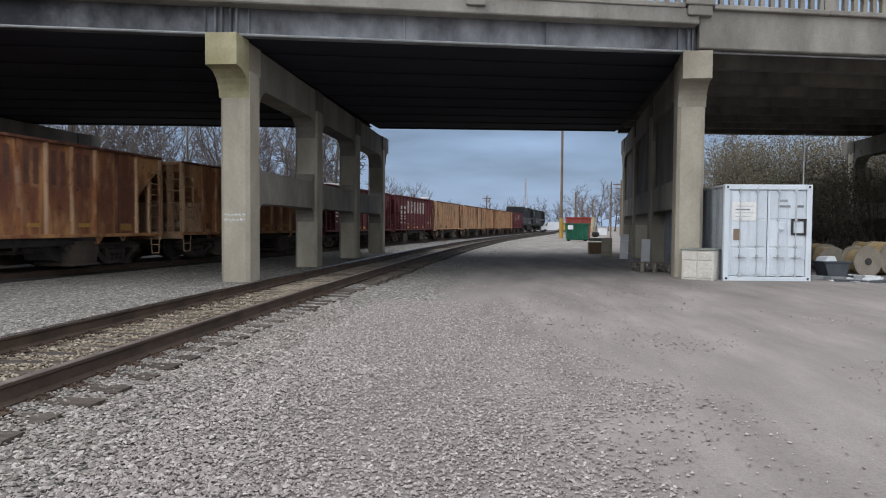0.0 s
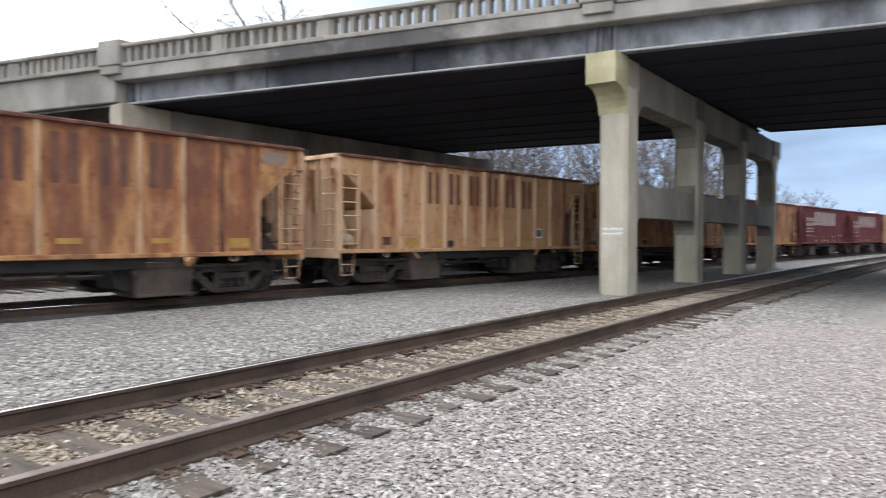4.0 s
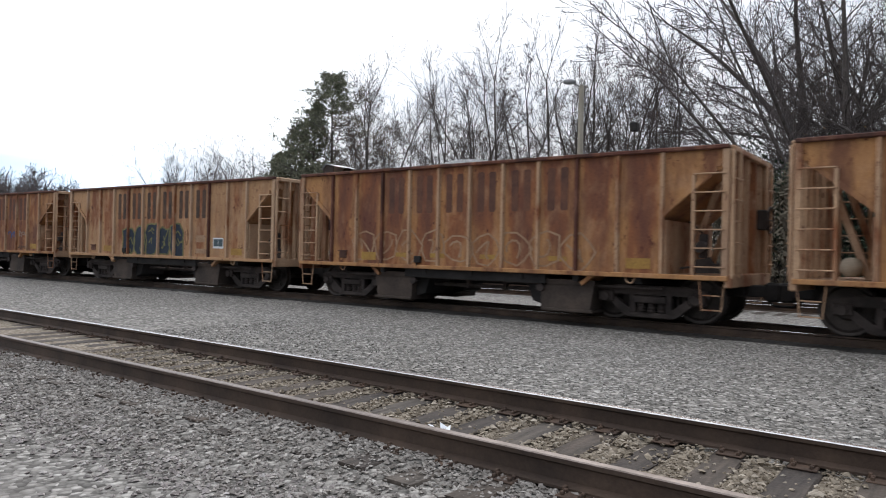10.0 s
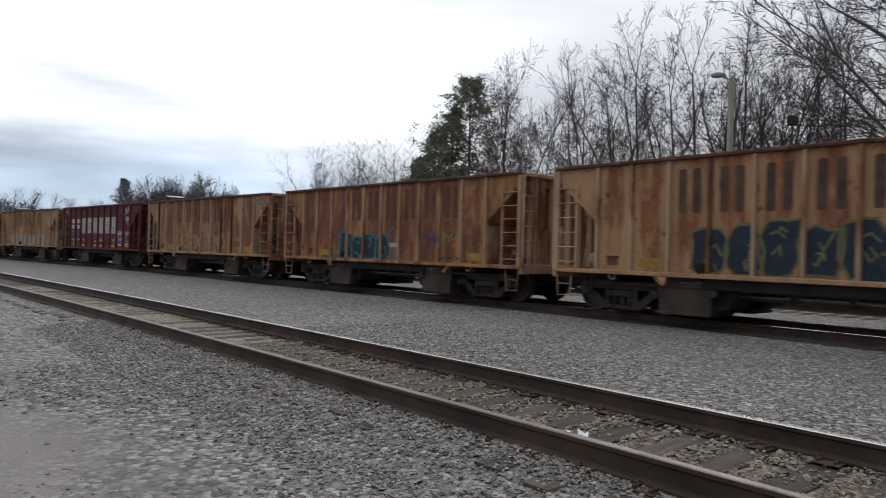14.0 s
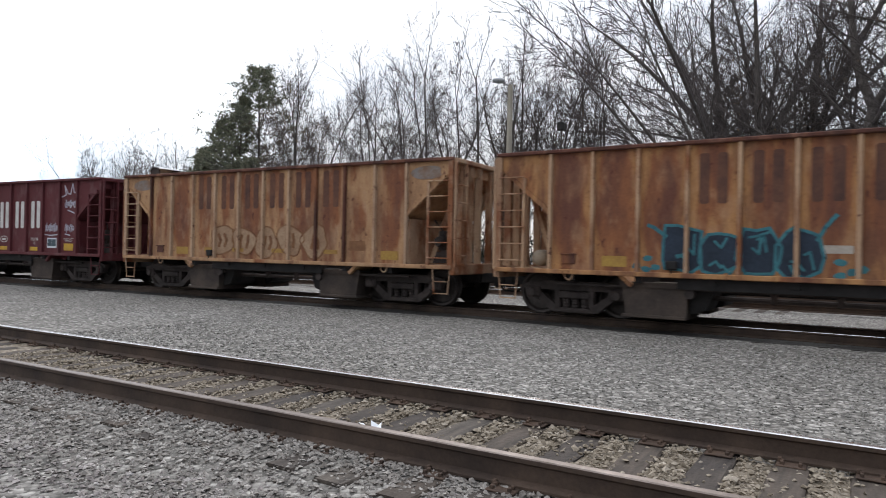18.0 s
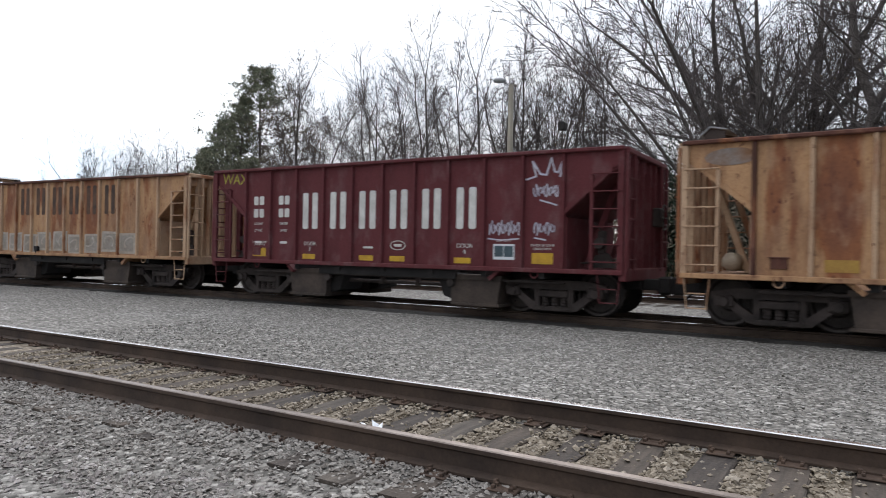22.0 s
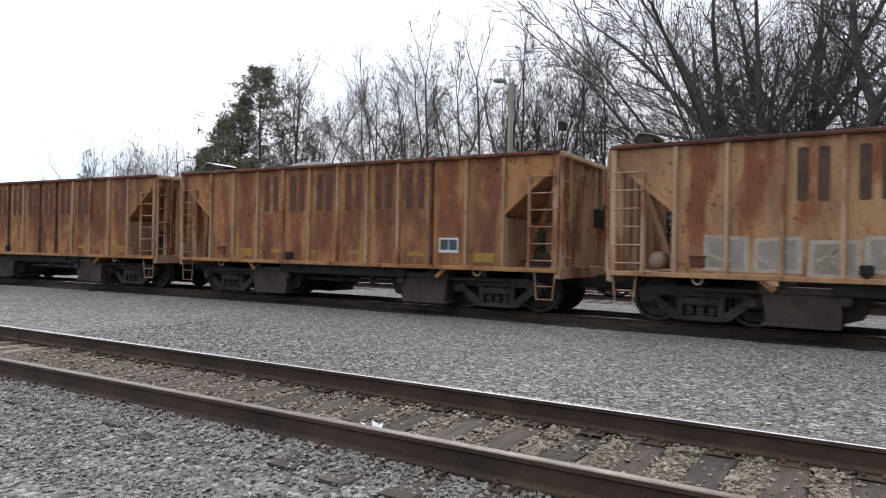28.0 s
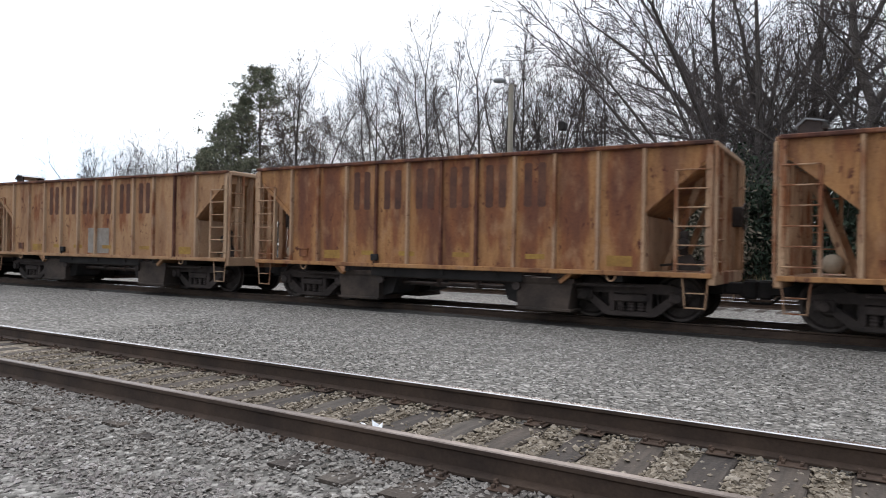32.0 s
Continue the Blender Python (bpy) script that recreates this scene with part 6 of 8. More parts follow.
def bent(a, name_label, moss, walled):
    """A pier frame of four columns, a haunched cap beam and a strut between the columns."""
    t = Vector(skew(a, 0, 0))
    bt = part("pier_bent", Shape().box(-0.001, 0.001, -0.001, 0.001, 0.0, 0.002).mesh("pier_bent", M_CONC), bridge, Matrix.Translation((t.x, t.y, 0)) @ pose(0, 0, 0, 0, 0, {0.0: -0.5, -12.3: -4.9}.get(a, -3.0)), name_label)
    h = t.z
    cols = [0.78 + 5.97 * i for i in range(4)]
    cw, cd = 0.37, 0.82
    for i, x in enumerate(cols):
        sh = Shape()
        c = 0.09
        top = h - 0.72
        sec = [(x + c, -cw), (x + cd - c, -cw), (x + cd, -cw + c), (x + cd, cw - c), (x + cd - c, cw), (x + c, cw), (x, cw - c), (x, -cw + c)]
        sh.prism(sec, "z", -0.15, top)
        part("column", sh.mesh("column", M_CONC), bt)
        if i < 3:
            x0, x1 = x + cd, cols[i + 1]
            # upper spandrel: beam with rounded haunches into both columns
            op = arch(x0, x1, 3.9, h - 1.02, 0.62)
            poly = op + [(x1, h - 0.06), (x0, h - 0.06)]
            poly = [(x0, h - 1.64)] + op[1:-1] + [(x1, h - 1.64), (x1, h - 0.06), (x0, h - 0.06)]
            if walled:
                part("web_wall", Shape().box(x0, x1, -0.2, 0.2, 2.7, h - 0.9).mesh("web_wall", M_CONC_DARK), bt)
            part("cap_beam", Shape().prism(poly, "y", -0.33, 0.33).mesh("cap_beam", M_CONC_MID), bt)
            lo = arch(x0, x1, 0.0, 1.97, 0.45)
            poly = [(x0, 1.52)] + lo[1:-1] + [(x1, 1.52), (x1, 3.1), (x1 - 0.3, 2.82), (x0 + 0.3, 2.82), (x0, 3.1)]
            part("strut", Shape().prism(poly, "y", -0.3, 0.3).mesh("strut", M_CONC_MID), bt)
        # first column's head in the pale concrete, the three behind in the dark
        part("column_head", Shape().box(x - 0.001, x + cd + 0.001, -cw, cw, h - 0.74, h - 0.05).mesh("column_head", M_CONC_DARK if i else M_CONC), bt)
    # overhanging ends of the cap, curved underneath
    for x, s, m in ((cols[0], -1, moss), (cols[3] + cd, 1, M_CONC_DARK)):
        poly = [(x, h - 0.02), (x + s * 0.78, h - 0.02), (x + s * 0.78, h - 0.76)]
        for i in range(7):
            q = math.pi / 2 * i / 6
            poly.append((x + s * 0.62 - s * 0.62 * math.sin(q), h - 1.42 + 0.62 * math.cos(q) + 0.02))
        part("cap_end", Shape().prism(poly, "y", -0.38, 0.38).mesh("cap_end", m), bt, None, "yellow-green lichen on the cap end" if m is M_CONC_MOSS else "")
    chalk = Shape()
    r = random.Random(3)
    if abs(a) < 1:
        for k, (z, x0) in enumerate(((1.62, -0.26), (1.5, -0.24))):
            for i in range(11):
                y, lean = x0 + 0.048 * i, r.uniform(-0.03, 0.03)
                for q in ribbon([(y, z + r.uniform(-0.01, 0.02)), (y + lean, z + r.uniform(0.05, 0.08)), (y + r.uniform(0.01, 0.04), z + r.uniform(0.02, 0.05))], 0.012):
                    chalk.prism(q, "x", cols[0] - 0.003, cols[0] + 0.001)
        part("chalk_marks", chalk.mesh("chalk_marks", M_WHITE), bt, None, "illegible white chalk scrawl")


bridge_deck()
parapet(-0.15, 0.2, True)
parapet(19.1, 19.45, False)
for a_ in BENTS:
    bent(a_, "four-column concrete pier frame", M_CONC_MOSS if a_ == 0 else M_CONC, abs(a_ + 12.3) < 0.1)
for a_, s_ in ((ENDS[0], -1), (ENDS[1], 1)):
    p_ = Shape().box(a_ - 1.2 if s_ < 0 else a_, a_ if s_ < 0 else a_ + 1.2, -0.2, 19.6, -6.8, 0.0)
    part("abutment", skewed(p_).mesh("abutment", M_CONC_DARK), bridge)


def berm(name, a0, a1, b0, b1, low, label):
    """The earth slope that carries the road up to the bridge."""
    sh, r = Shape(), random.Random(8)
    na, nb = 16, 14
    vs = []
    for i in range(na + 1):
        u = i / na
        for j in range(nb + 1):
            w = j / nb
            x, y, z = skew(a0 + (a1 - a0) * u, b0 + (b1 - b0) * w, 0)
            edge = min(1.0, u * 3.0, w * 4 if low else 1, (1 - w) * 4 if low else 1)
            vs.append((x, y, -0.1 + edge * 5.4 + 0.35 * noise.noise((x * 0.3, y * 0.3, 2))))
    sh.grid(vs, [(i * (nb + 1) + j, (i + 1) * (nb + 1) + j, (i + 1) * (nb + 1) + j + 1, i * (nb + 1) + j + 1) for i in range(na) for j in range(nb)])
    solid(name, sh, plain("brown_brush_soil", (0.13, 0.10, 0.065), (0.05, 0.042, 0.03), 0.8, 0.95, bump=0.8, fine=9, dist=0.05), label, "embankment", kind="structure")


def hillside():
    """A brushy rise behind the yard, beyond the bridge."""
    sh = Shape()
    na, nd = 30, 12
    vs = []
    for i in range(na + 1):
        az = radians(-14.5 - 36 * i / na)
        for j in range(nd + 1):
            d = 42 + 60 * j / nd
            h = min(1.0, i / 5) * min(1.0, j / 4) * 6.5 * (0.8 + 0.25 * noise.noise((i * 0.3, j * 0.4, 5)))
            vs.append((d * math.cos(az), d * math.sin(az), -0.1 + h))
    sh.grid(vs, [(i * (nd + 1) + j, (i + 1) * (nd + 1) + j, (i + 1) * (nd + 1) + j + 1, i * (nd + 1) + j + 1) for i in range(na) for j in range(nd)])
    solid("hillside", sh, plain("brown_hillside", (0.12, 0.095, 0.06), (0.045, 0.04, 0.028), 0.6, 0.95, bump=0.8, fine=7, dist=0.06), "brown brush-covered rise behind the yard", "hillside", kind="structure", smooth=True)


hillside()
berm("embankment", -31.0, -46.0, -6.0, 26.0, True, "brown brushy earth slope at the bridge end")
berm("embankment", 27.5, 60.0, -7.0, 27.0, True, "brown brushy earth slope at the bridge end")

# light mast that stands behind the bridge
mast = thing("light_mast", pose(13.4, 37.2, 0), "tall thin grey light mast behind the bridge", "mast")
part("pole", Shape().tube((0, 0, 0), (0, 0, 8.5), 0.16, 0.13, 10).tube((0, 0, 8.5), (0, 0, 24), 0.09, 0.05, 8).mesh("pole", M_STEEL), mast)
part("bracket", Shape().box(-0.9, 0.9, -0.05, 0.05, 23.2, 23.35).mesh("bracket", M_STEEL), mast)

# ---- trees: stems that fork and throw side limbs, branches, twigs ----
class Wood:
    """Grows one tree limb by limb; thick wood goes into a mesh a stem, the thin into the crown."""

    def __init__(self, seed, tip, thick, n, ang, ratio, up, wig, start, fork, spread, keep, depth, dome):
        self.r = random.Random(seed)
        self.tip, self.thick, self.n, self.ang, self.ratio, self.up, self.wig = tip, thick, n, ang, ratio, up, wig
        self.start, self.fork, self.spread, self.keep, self.depth, self.dome = start, fork, spread, keep, depth, dome
        self.stem, self.fine, self.ends = None, Shape(), []

    def tube(self, pts, radii):
        big = radii[0]
        sh = self.stem if big > self.thick else self.fine
        k = 9 if big > 0.16 else 7 if big > 0.08 else 5 if big > 0.035 else 3
        whole = (pts[-1] - pts[0]).normalized()
        ref = whole.orthogonal().normalized()
        vs, m = [], len(pts)
        for i in range(m):
            d = (pts[min(i + 1, m - 1)] - pts[max(i - 1, 0)]).normalized()
            u = (ref - d * ref.dot(d)).normalized()
            w = d.cross(u)
            for j in range(k):
                a = 6.28318 * j / k
                vs.append(pts[i] + u * (math.cos(a) * radii[i]) + w * (math.sin(a) * radii[i]))
        sh.grid(vs, [(i * k + j, i * k + (j + 1) % k, (i + 1) * k + (j + 1) % k, (i + 1) * k + j) for i in range(m - 1) for j in range(k)])

    def limb(self, p, d, ln, rad, lv):
        r = self.r
        m = (12, 8, 5, 2, 1)[lv] if lv < self.depth else 1
        forks = self.fork[lv] if lv < self.depth else 0
        low = ((0.62 if self.fork[0] > 2 else 0.42) if lv == 0 else 0.34) if forks else 0.2
        pts, ways, radii = [p], [d], [rad]
        bow = Vector((r.gauss(0, 1), r.gauss(0, 1), r.gauss(0, 0.5))) * self.wig[lv] * 0.35
        for i in range(m):
            d = d + Vector((r.gauss(0, 1), r.gauss(0, 1), r.gauss(0, 0.7))) * self.wig[lv] + bow + Vector((0, 0, self.up[lv]))
            d.normalize()
            p = p + d * (ln / m)
            t = (i + 1) / m
            pts.append(p)
            ways.append(d)
            radii.append(max(self.tip * (1, 1, 1, 0.9, 0.62)[lv], rad * (1 - (1 - low) * t)))
        if lv == 0 and rad > 0.1:
            radii[0] *= 1.25
        self.tube(pts, radii)
        if lv >= self.depth - 1:
            self.ends.append(p)
        if lv >= self.depth:
            return
        k, s0 = self.n[lv], self.start[lv]
        turn = r.uniform(0, 6.28)
        for j in range(k):
            t = s0 + (1 - s0) * (j + r.uniform(0.05, 0.95)) / k
            f = t * m
            i = min(int(f), m - 1)
            q = pts[i].lerp(pts[i + 1], f - i)
            w = ways[i + 1]
            rl = radii[i] + (radii[i + 1] - radii[i]) * (f - i)
            turn += 2.4 + r.uniform(-0.7, 0.7)
            o = w.orthogonal().normalized()
            side = o * math.cos(turn) + w.cross(o) * math.sin(turn)
            a = radians(self.ang[lv] * r.uniform(0.7, 1.25))
            cd = (w * math.cos(a) + side * math.sin(a)).normalized()
            if cd.z < -0.25:
                cd.z *= -0.3
            size = (1 - 0.5 * t) if lv else (1 - self.dome * t)
            self.limb(q, cd, ln * self.ratio[lv] * size * r.uniform(0.7, 1.25), rl * (r.uniform(0.26, 0.44) if lv == 0 else r.uniform(0.32, 0.5)), lv + 1)
        for j in range(forks):
            a = radians(self.spread[lv] * r.uniform(0.6, 1.25))
            o = d.orthogonal().normalized()
            b = turn + 6.283 * j / forks + r.uniform(-0.4, 0.4)
            cd = (d * math.cos(a) + (o * math.cos(b) + d.cross(o) * math.sin(b)) * math.sin(a)).normalized()
            self.limb(p, cd, ln * self.keep[lv] * r.uniform(0.8, 1.15), radii[-1] * r.uniform(0.72, 0.9), lv + 1)


def grow(seed, height, trunk_r, stems=1, splay=0.1, fan=6.283, trunk=0.9, n=(12, 9, 7, 3), ang=(48, 42, 42, 40), ratio=(0.36, 0.42, 0.46, 0.5), up=(0.01, 0.03, 0.03, 0.03, 0.02), wig=(0.03, 0.05, 0.07, 0.08, 0.05), start=(0.3, 0.18, 0.12, 0.1), fork=(0, 2, 0, 0), spread=(26, 24, 24, 24), keep=(0.8, 0.42, 0.5, 0.5), tip=0.0125, depth=4, dome=0.6):
    """Stems with their limbs, one mesh a stem; the fine crown; and the twig ends."""
    w = Wood(seed, tip, 0.034, n, ang, ratio, up, wig, start, fork, spread, keep, depth, dome)
    trunks = []
    for s in range(stems):
        w.stem = Shape()
        trunks.append(w.stem)
        a = fan * (s + 0.5) / stems - fan / 2 + w.r.uniform(-0.25, 0.25)
        lean = splay * w.r.uniform(0.6, 1.3)
        base = Vector((math.cos(a), math.sin(a), 0)) * (0 if stems == 1 else w.r.uniform(0.1, 0.4))
        k = 1.0 if stems == 1 else w.r.uniform(0.82, 1.05)
        w.limb(base, Vector((math.cos(a) * lean, math.sin(a) * lean, 1)).normalized(), height * trunk * k, trunk_r * k, 0)
    return [t for t in trunks if t.v], w.fine, w.ends


def leaf_cards(points, seed, size, per, jitter):
    r = random.Random(seed)
    sh = Shape()
    for p in points:
        for _ in range(per):
            c = Vector(p) + Vector((r.gauss(0, jitter), r.gauss(0, jitter), r.gauss(0, jitter)))
            u = Vector((r.uniform(-1, 1), r.uniform(-1, 1), r.uniform(-1, 1))).normalized() * size * r.uniform(0.6, 1.3)
            w = u.orthogonal().normalized() * size * r.uniform(0.25, 0.5)
            sh.face([c - u, c + w, c + u, c - w])
    return sh


def tree(label, seed, height, leaves=0, **kw):
    """One tree at the origin, of trunk and crown."""
    trunks, fine, ends = grow(seed, height, **kw)
    t = thing("bare_tree", Matrix(), label, "tree", "trees beyond the tracks")
    for wood in trunks:
        part("trunk", wood.mesh("trunk", M_BARK, True), t)
    part("crown", fine.mesh("crown", M_TWIG), t, None, "crown of bare twigs")
    if leaves:
        r = random.Random(seed)
        pts = [p for p in r.sample(ends, min(leaves, len(ends)))]
        part("leaves", leaf_cards(pts, seed, 0.07, 2, 0.1).mesh("leaves", M_DRY), t, None, "last brown leaves")
    return t


def at_bearing(az, dist, z=0.0):
    return dist * math.cos(radians(az)), dist * math.sin(radians(az)), z


def plant(t, az, dist, turn, scale=1.0):
    x, y, z = at_bearing(az, dist)
    c = copy_thing(t, pose(x, y, z, 0, 0, turn))
    c.scale = (scale, scale, scale)
    return c


def woods():
    domed = tree("large bare hardwood tree with spreading limbs", 11, 20, 30, trunk_r=0.42, trunk=0.42, n=(7, 13, 9, 4), start=(0.5, 0.2, 0.12, 0.1), fork=(3, 2, 0, 0), spread=(24, 24, 20, 20), keep=(1.2, 0.45, 0.5, 0.5), ang=(64, 46, 44, 42), ratio=(0.8, 0.46, 0.55, 0.62), up=(0.0, 0.014, 0.012, 0.02, 0.02), wig=(0.025, 0.06, 0.08, 0.09, 0.05), dome=0.25)
    straight = tree("large bare hardwood tree with a straight dark trunk", 12, 21, 40, trunk_r=0.37, trunk=0.96, n=(24, 10, 7, 3), start=(0.28, 0.15, 0.1, 0.1), ang=(58, 46, 44, 42), ratio=(0.26, 0.52, 0.6, 0.62), up=(0.0, 0.02, 0.02, 0.02, 0.02), wig=(0.018, 0.06, 0.08, 0.08, 0.05), dome=0.5)
    arching = tree("bare tree of long limbs arching from near the ground", 13, 17, 40, trunk_r=0.13, stems=6, splay=0.72, fan=2.4, trunk=0.8, n=(9, 8, 6, 2), start=(0.2, 0.15, 0.1, 0.1), fork=(2, 2, 0, 0), keep=(0.4, 0.42, 0.5, 0.5), spread=(16, 20, 20, 20), ang=(30, 34, 38, 40), ratio=(0.40, 0.5, 0.58, 0.62), up=(0.012, 0.012, 0.01, 0.0, 0.0), wig=(0.016, 0.035, 0.05, 0.06, 0.05), dome=0.45)
    broad = tree("broad bare tree with a dense twiggy crown", 15, 17.5, 60, trunk_r=0.2, stems=2, splay=0.16, trunk=0.45, n=(4, 10, 7, 3), start=(0.45, 0.18, 0.12, 0.1), fork=(3, 2, 0, 0), spread=(26, 24, 20, 20), keep=(1.0, 0.45, 0.5, 0.5), ang=(52, 42, 42, 40), ratio=(0.66, 0.46, 0.56, 0.62), dome=0.3)
    olive = tree("bare tree still hung with dull olive-brown leaves", 16, 15, 900, trunk_r=0.15, trunk=0.85, n=(18, 8, 5, 2), start=(0.2, 0.15, 0.1, 0.1), ang=(44, 42, 42, 40), ratio=(0.3, 0.52, 0.58, 0.62), dome=0.6)
    many = tree("slender bare tree of several stems", 21, 15, 60, trunk_r=0.1, stems=4, splay=0.22, trunk=0.72, n=(8, 7, 5, 2), start=(0.42, 0.18, 0.12, 0.1), fork=(2, 2, 0, 0), keep=(0.38, 0.4, 0.5, 0.5), spread=(18, 22, 20, 20), ang=(34, 36, 40, 42), ratio=(0.38, 0.52, 0.62, 0.66), wig=(0.03, 0.06, 0.08, 0.08, 0.05), up=(0.012, 0.03, 0.03, 0.02, 0.02), dome=0.4)
    leafy_one = tree("tall bare tree with an oval crown and scattered last leaves", 22, 17, 1500, trunk_r=0.12, stems=3, splay=0.1, trunk=0.74, n=(15, 9, 6, 2), start=(0.16, 0.15, 0.1, 0.1), fork=(2, 2, 0, 0), keep=(0.3, 0.4, 0.5, 0.5), spread=(22, 24, 20, 20), ang=(44, 42, 42, 42), ratio=(0.44, 0.5, 0.6, 0.66), wig=(0.02, 0.05, 0.07, 0.08, 0.05), dome=0.55)
    rounder = tree("bare tree with a forked trunk and rounded crown", 23, 14.5, 80, trunk_r=0.18, trunk=0.4, n=(3, 9, 6, 2), start=(0.6, 0.2, 0.12, 0.1), fork=(3, 2, 0, 0), spread=(25, 26, 20, 20), keep=(1.05, 0.45, 0.5, 0.5), ang=(46, 42, 42, 42), ratio=(0.7, 0.46, 0.58, 0.64), wig=(0.04, 0.07, 0.08, 0.09, 0.05), dome=0.3)
    thin = tree("thin bare tree with upright branches", 24, 15.5, 50, trunk_r=0.11, stems=2, splay=0.12, trunk=0.78, n=(10, 7, 5, 2), start=(0.42, 0.18, 0.12, 0.1), fork=(2, 2, 0, 0), keep=(0.3, 0.4, 0.5, 0.5), spread=(20, 22, 20, 20), ang=(40, 38, 40, 42), ratio=(0.32, 0.52, 0.62, 0.66), wig=(0.035, 0.06, 0.08, 0.08, 0.05), dome=0.45)
    dead = tree("bare leaning tree with long crooked limbs", 47, 9.5, 0, trunk_r=0.22, stems=1, splay=0.3, fan=0.3, trunk=0.5, n=(2, 5, 4, 2), start=(0.6, 0.25, 0.2, 0.2), fork=(2, 2, 1, 0), spread=(38, 34, 30, 20), keep=(0.95, 0.5, 0.5, 0.5), ang=(50, 50, 46, 40), ratio=(0.7, 0.42, 0.4, 0.5), up=(0.0, 0.0, 0.02, 0.02, 0.0), wig=(0.07, 0.13, 0.15, 0.15, 0.05), dome=0.3)
    shrub = tree("bare shrub of many stems", 51, 4.6, 20, trunk_r=0.03, stems=6, splay=0.45, trunk=0.9, n=(6, 4, 2, 0), start=(0.15, 0.15, 0.1, 0.1), ang=(32, 36, 38, 40), ratio=(0.4, 0.45, 0.5, 0.5), depth=3, dome=0.4)
    far = [tree("bare tree in the distance", 31, 15, 0, trunk_r=0.2, trunk=0.42, n=(4, 7, 5, 0), start=(0.4, 0.2, 0.12, 0.1), fork=(3, 2, 0, 0), keep=(1.0, 0.5, 0.5, 0.5), ang=(56, 44, 42, 40), ratio=(0.75, 0.45, 0.5, 0.5), tip=0.024, depth=3, dome=0.3),
           tree("bare tree in the distance", 32, 14, 0, trunk_r=0.12, stems=3, splay=0.24, trunk=0.8, n=(7, 6, 5, 0), start=(0.25, 0.18, 0.12, 0.1), fork=(2, 0, 0, 0), keep=(0.35, 0.4, 0.5, 0.5), ang=(40, 40, 42, 40), ratio=(0.42, 0.45, 0.5, 0.5), tip=0.024, depth=3, dome=0.4)]
    hazy = [tree("bare tree far down the line", 61 + i, 14, 0, trunk_r=0.22, trunk=(0.42, 0.75, 0.36)[i], n=((4, 7, 5), (11, 6, 5), (4, 7, 5))[i], start=(0.3, 0.2, 0.12, 0.1), fork=((3, 2, 0), (2, 2, 0), (4, 2, 0))[i], keep=((1.0, 0.5, 0.5), (0.4, 0.5, 0.5), (1.15, 0.5, 0.5))[i], ang=(56, 44, 44, 40), spread=(34, 26, 24, 24), ratio=((0.72, 0.5, 0.65), (0.36, 0.5, 0.65), (0.8, 0.5, 0.65))[i], tip=0.045, depth=3, dome=0.35) for i in range(3)]
    dense = [tree("twiggy bare tree of a dense brown grove far off", 71 + i, 14, 0, trunk_r=0.2, trunk=0.3, n=(5, 10, 9), start=(0.3, 0.15, 0.1, 0.1), fork=(4, 3, 0), keep=(1.15, 0.5, 0.5), ang=(58, 46, 44, 40), spread=(36, 28, 24, 24), ratio=(0.8, 0.55, 0.65), tip=0.04, depth=3, dome=0.3) for i in range(2)]
    for t, az, d, turn, sc in (
            (straight, 86.4, 36, 120, 1.0), (domed, 91.0, 36, 60, 1.0), (straight, 81.6, 37, 10, 0.92), (straight, 82.5, 38.5, 200, 0.8), (dead, 80.8, 37, -11, 1.35), (dead, 76.3, 39, -40, 0.85), (broad, 84.0, 50, 10, 0.85),
            (arching, 96.0, 38, 188, 1.1),  (straight, 97.6, 40, 75, 0.86), (olive, 100.4, 47, 0, 1.0), (olive, 94.0, 50, 80, 1.05),
            (domed, 98.6, 47, 200, 1.05), (broad, 94.2, 44, 330, 1.1), (broad, 97.0, 53, 15, 1.25), (broad, 91.3, 47, 70, 1.2), (domed, 94.8, 50, 20, 1.15), (domed, 96.6, 44, 100, 1.0),
            (broad, 66.3, 46, 90, 0.5), (rounder, 69.0, 47, 10, 0.6), (domed, 46.5, 46, 140, 0.95), (broad, 72.5, 56, 190, 0.5),
            (leafy_one, 133.4, 50, 45, 0.88), (rounder, 128.4, 49, 80, 0.98), (many, 130.6, 54, 200, 0.86), (many, 126.2, 48, 40, 1.0), (rounder, 124.0, 51, 190, 1.08), (thin, 122.8, 47, 0, 1.02),
            (thin, 119.4, 46, 50, 1.0), (rounder, 120.8, 49, 140, 1.1), (rounder, 117.6, 50, 20, 1.12), (broad, 115.0, 52, 110, 0.95), (thin, 116.2, 46, 130, 1.02), (many, 113.8, 48, 240, 1.0), (rounder, 112.2, 47, 310, 1.05), (many, 110.8, 51, 170, 1.02), (thin, 109.4, 47, 60, 1.0), (rounder, 108.0, 52, 280, 1.1), 
            (many, 135.6, 60, 300, 0.9)):
        plant(t, az, d, turn, sc)
    r = random.Random(77)
    for az in np.arange(103.5, 137, 2.2):
        plant(shrub, float(az), r.uniform(41, 49), r.uniform(0, 360), r.uniform(0.6, 1.1))
    for az in np.arange(91, 103, 2.4):
        plant(shrub, float(az), r.uniform(35, 42), r.uniform(0, 360), r.uniform(0.9, 1.4))
    for az, el in ((141.6, 8.5), (142.6, 7.9), (143.6, 8.4), (144.6, 7.8), (145.6, 8.5), (146.5, 7.9), (147.4, 8.3), (148.3, 7.4), (149.3, 7.0), (150.4, 5.8)):
        plant(r.choice((rounder, broad)), az, r.uniform(76, 86), r.uniform(0, 360), (80 * math.tan(radians(el - 0.5)) + 1.45) / 15)
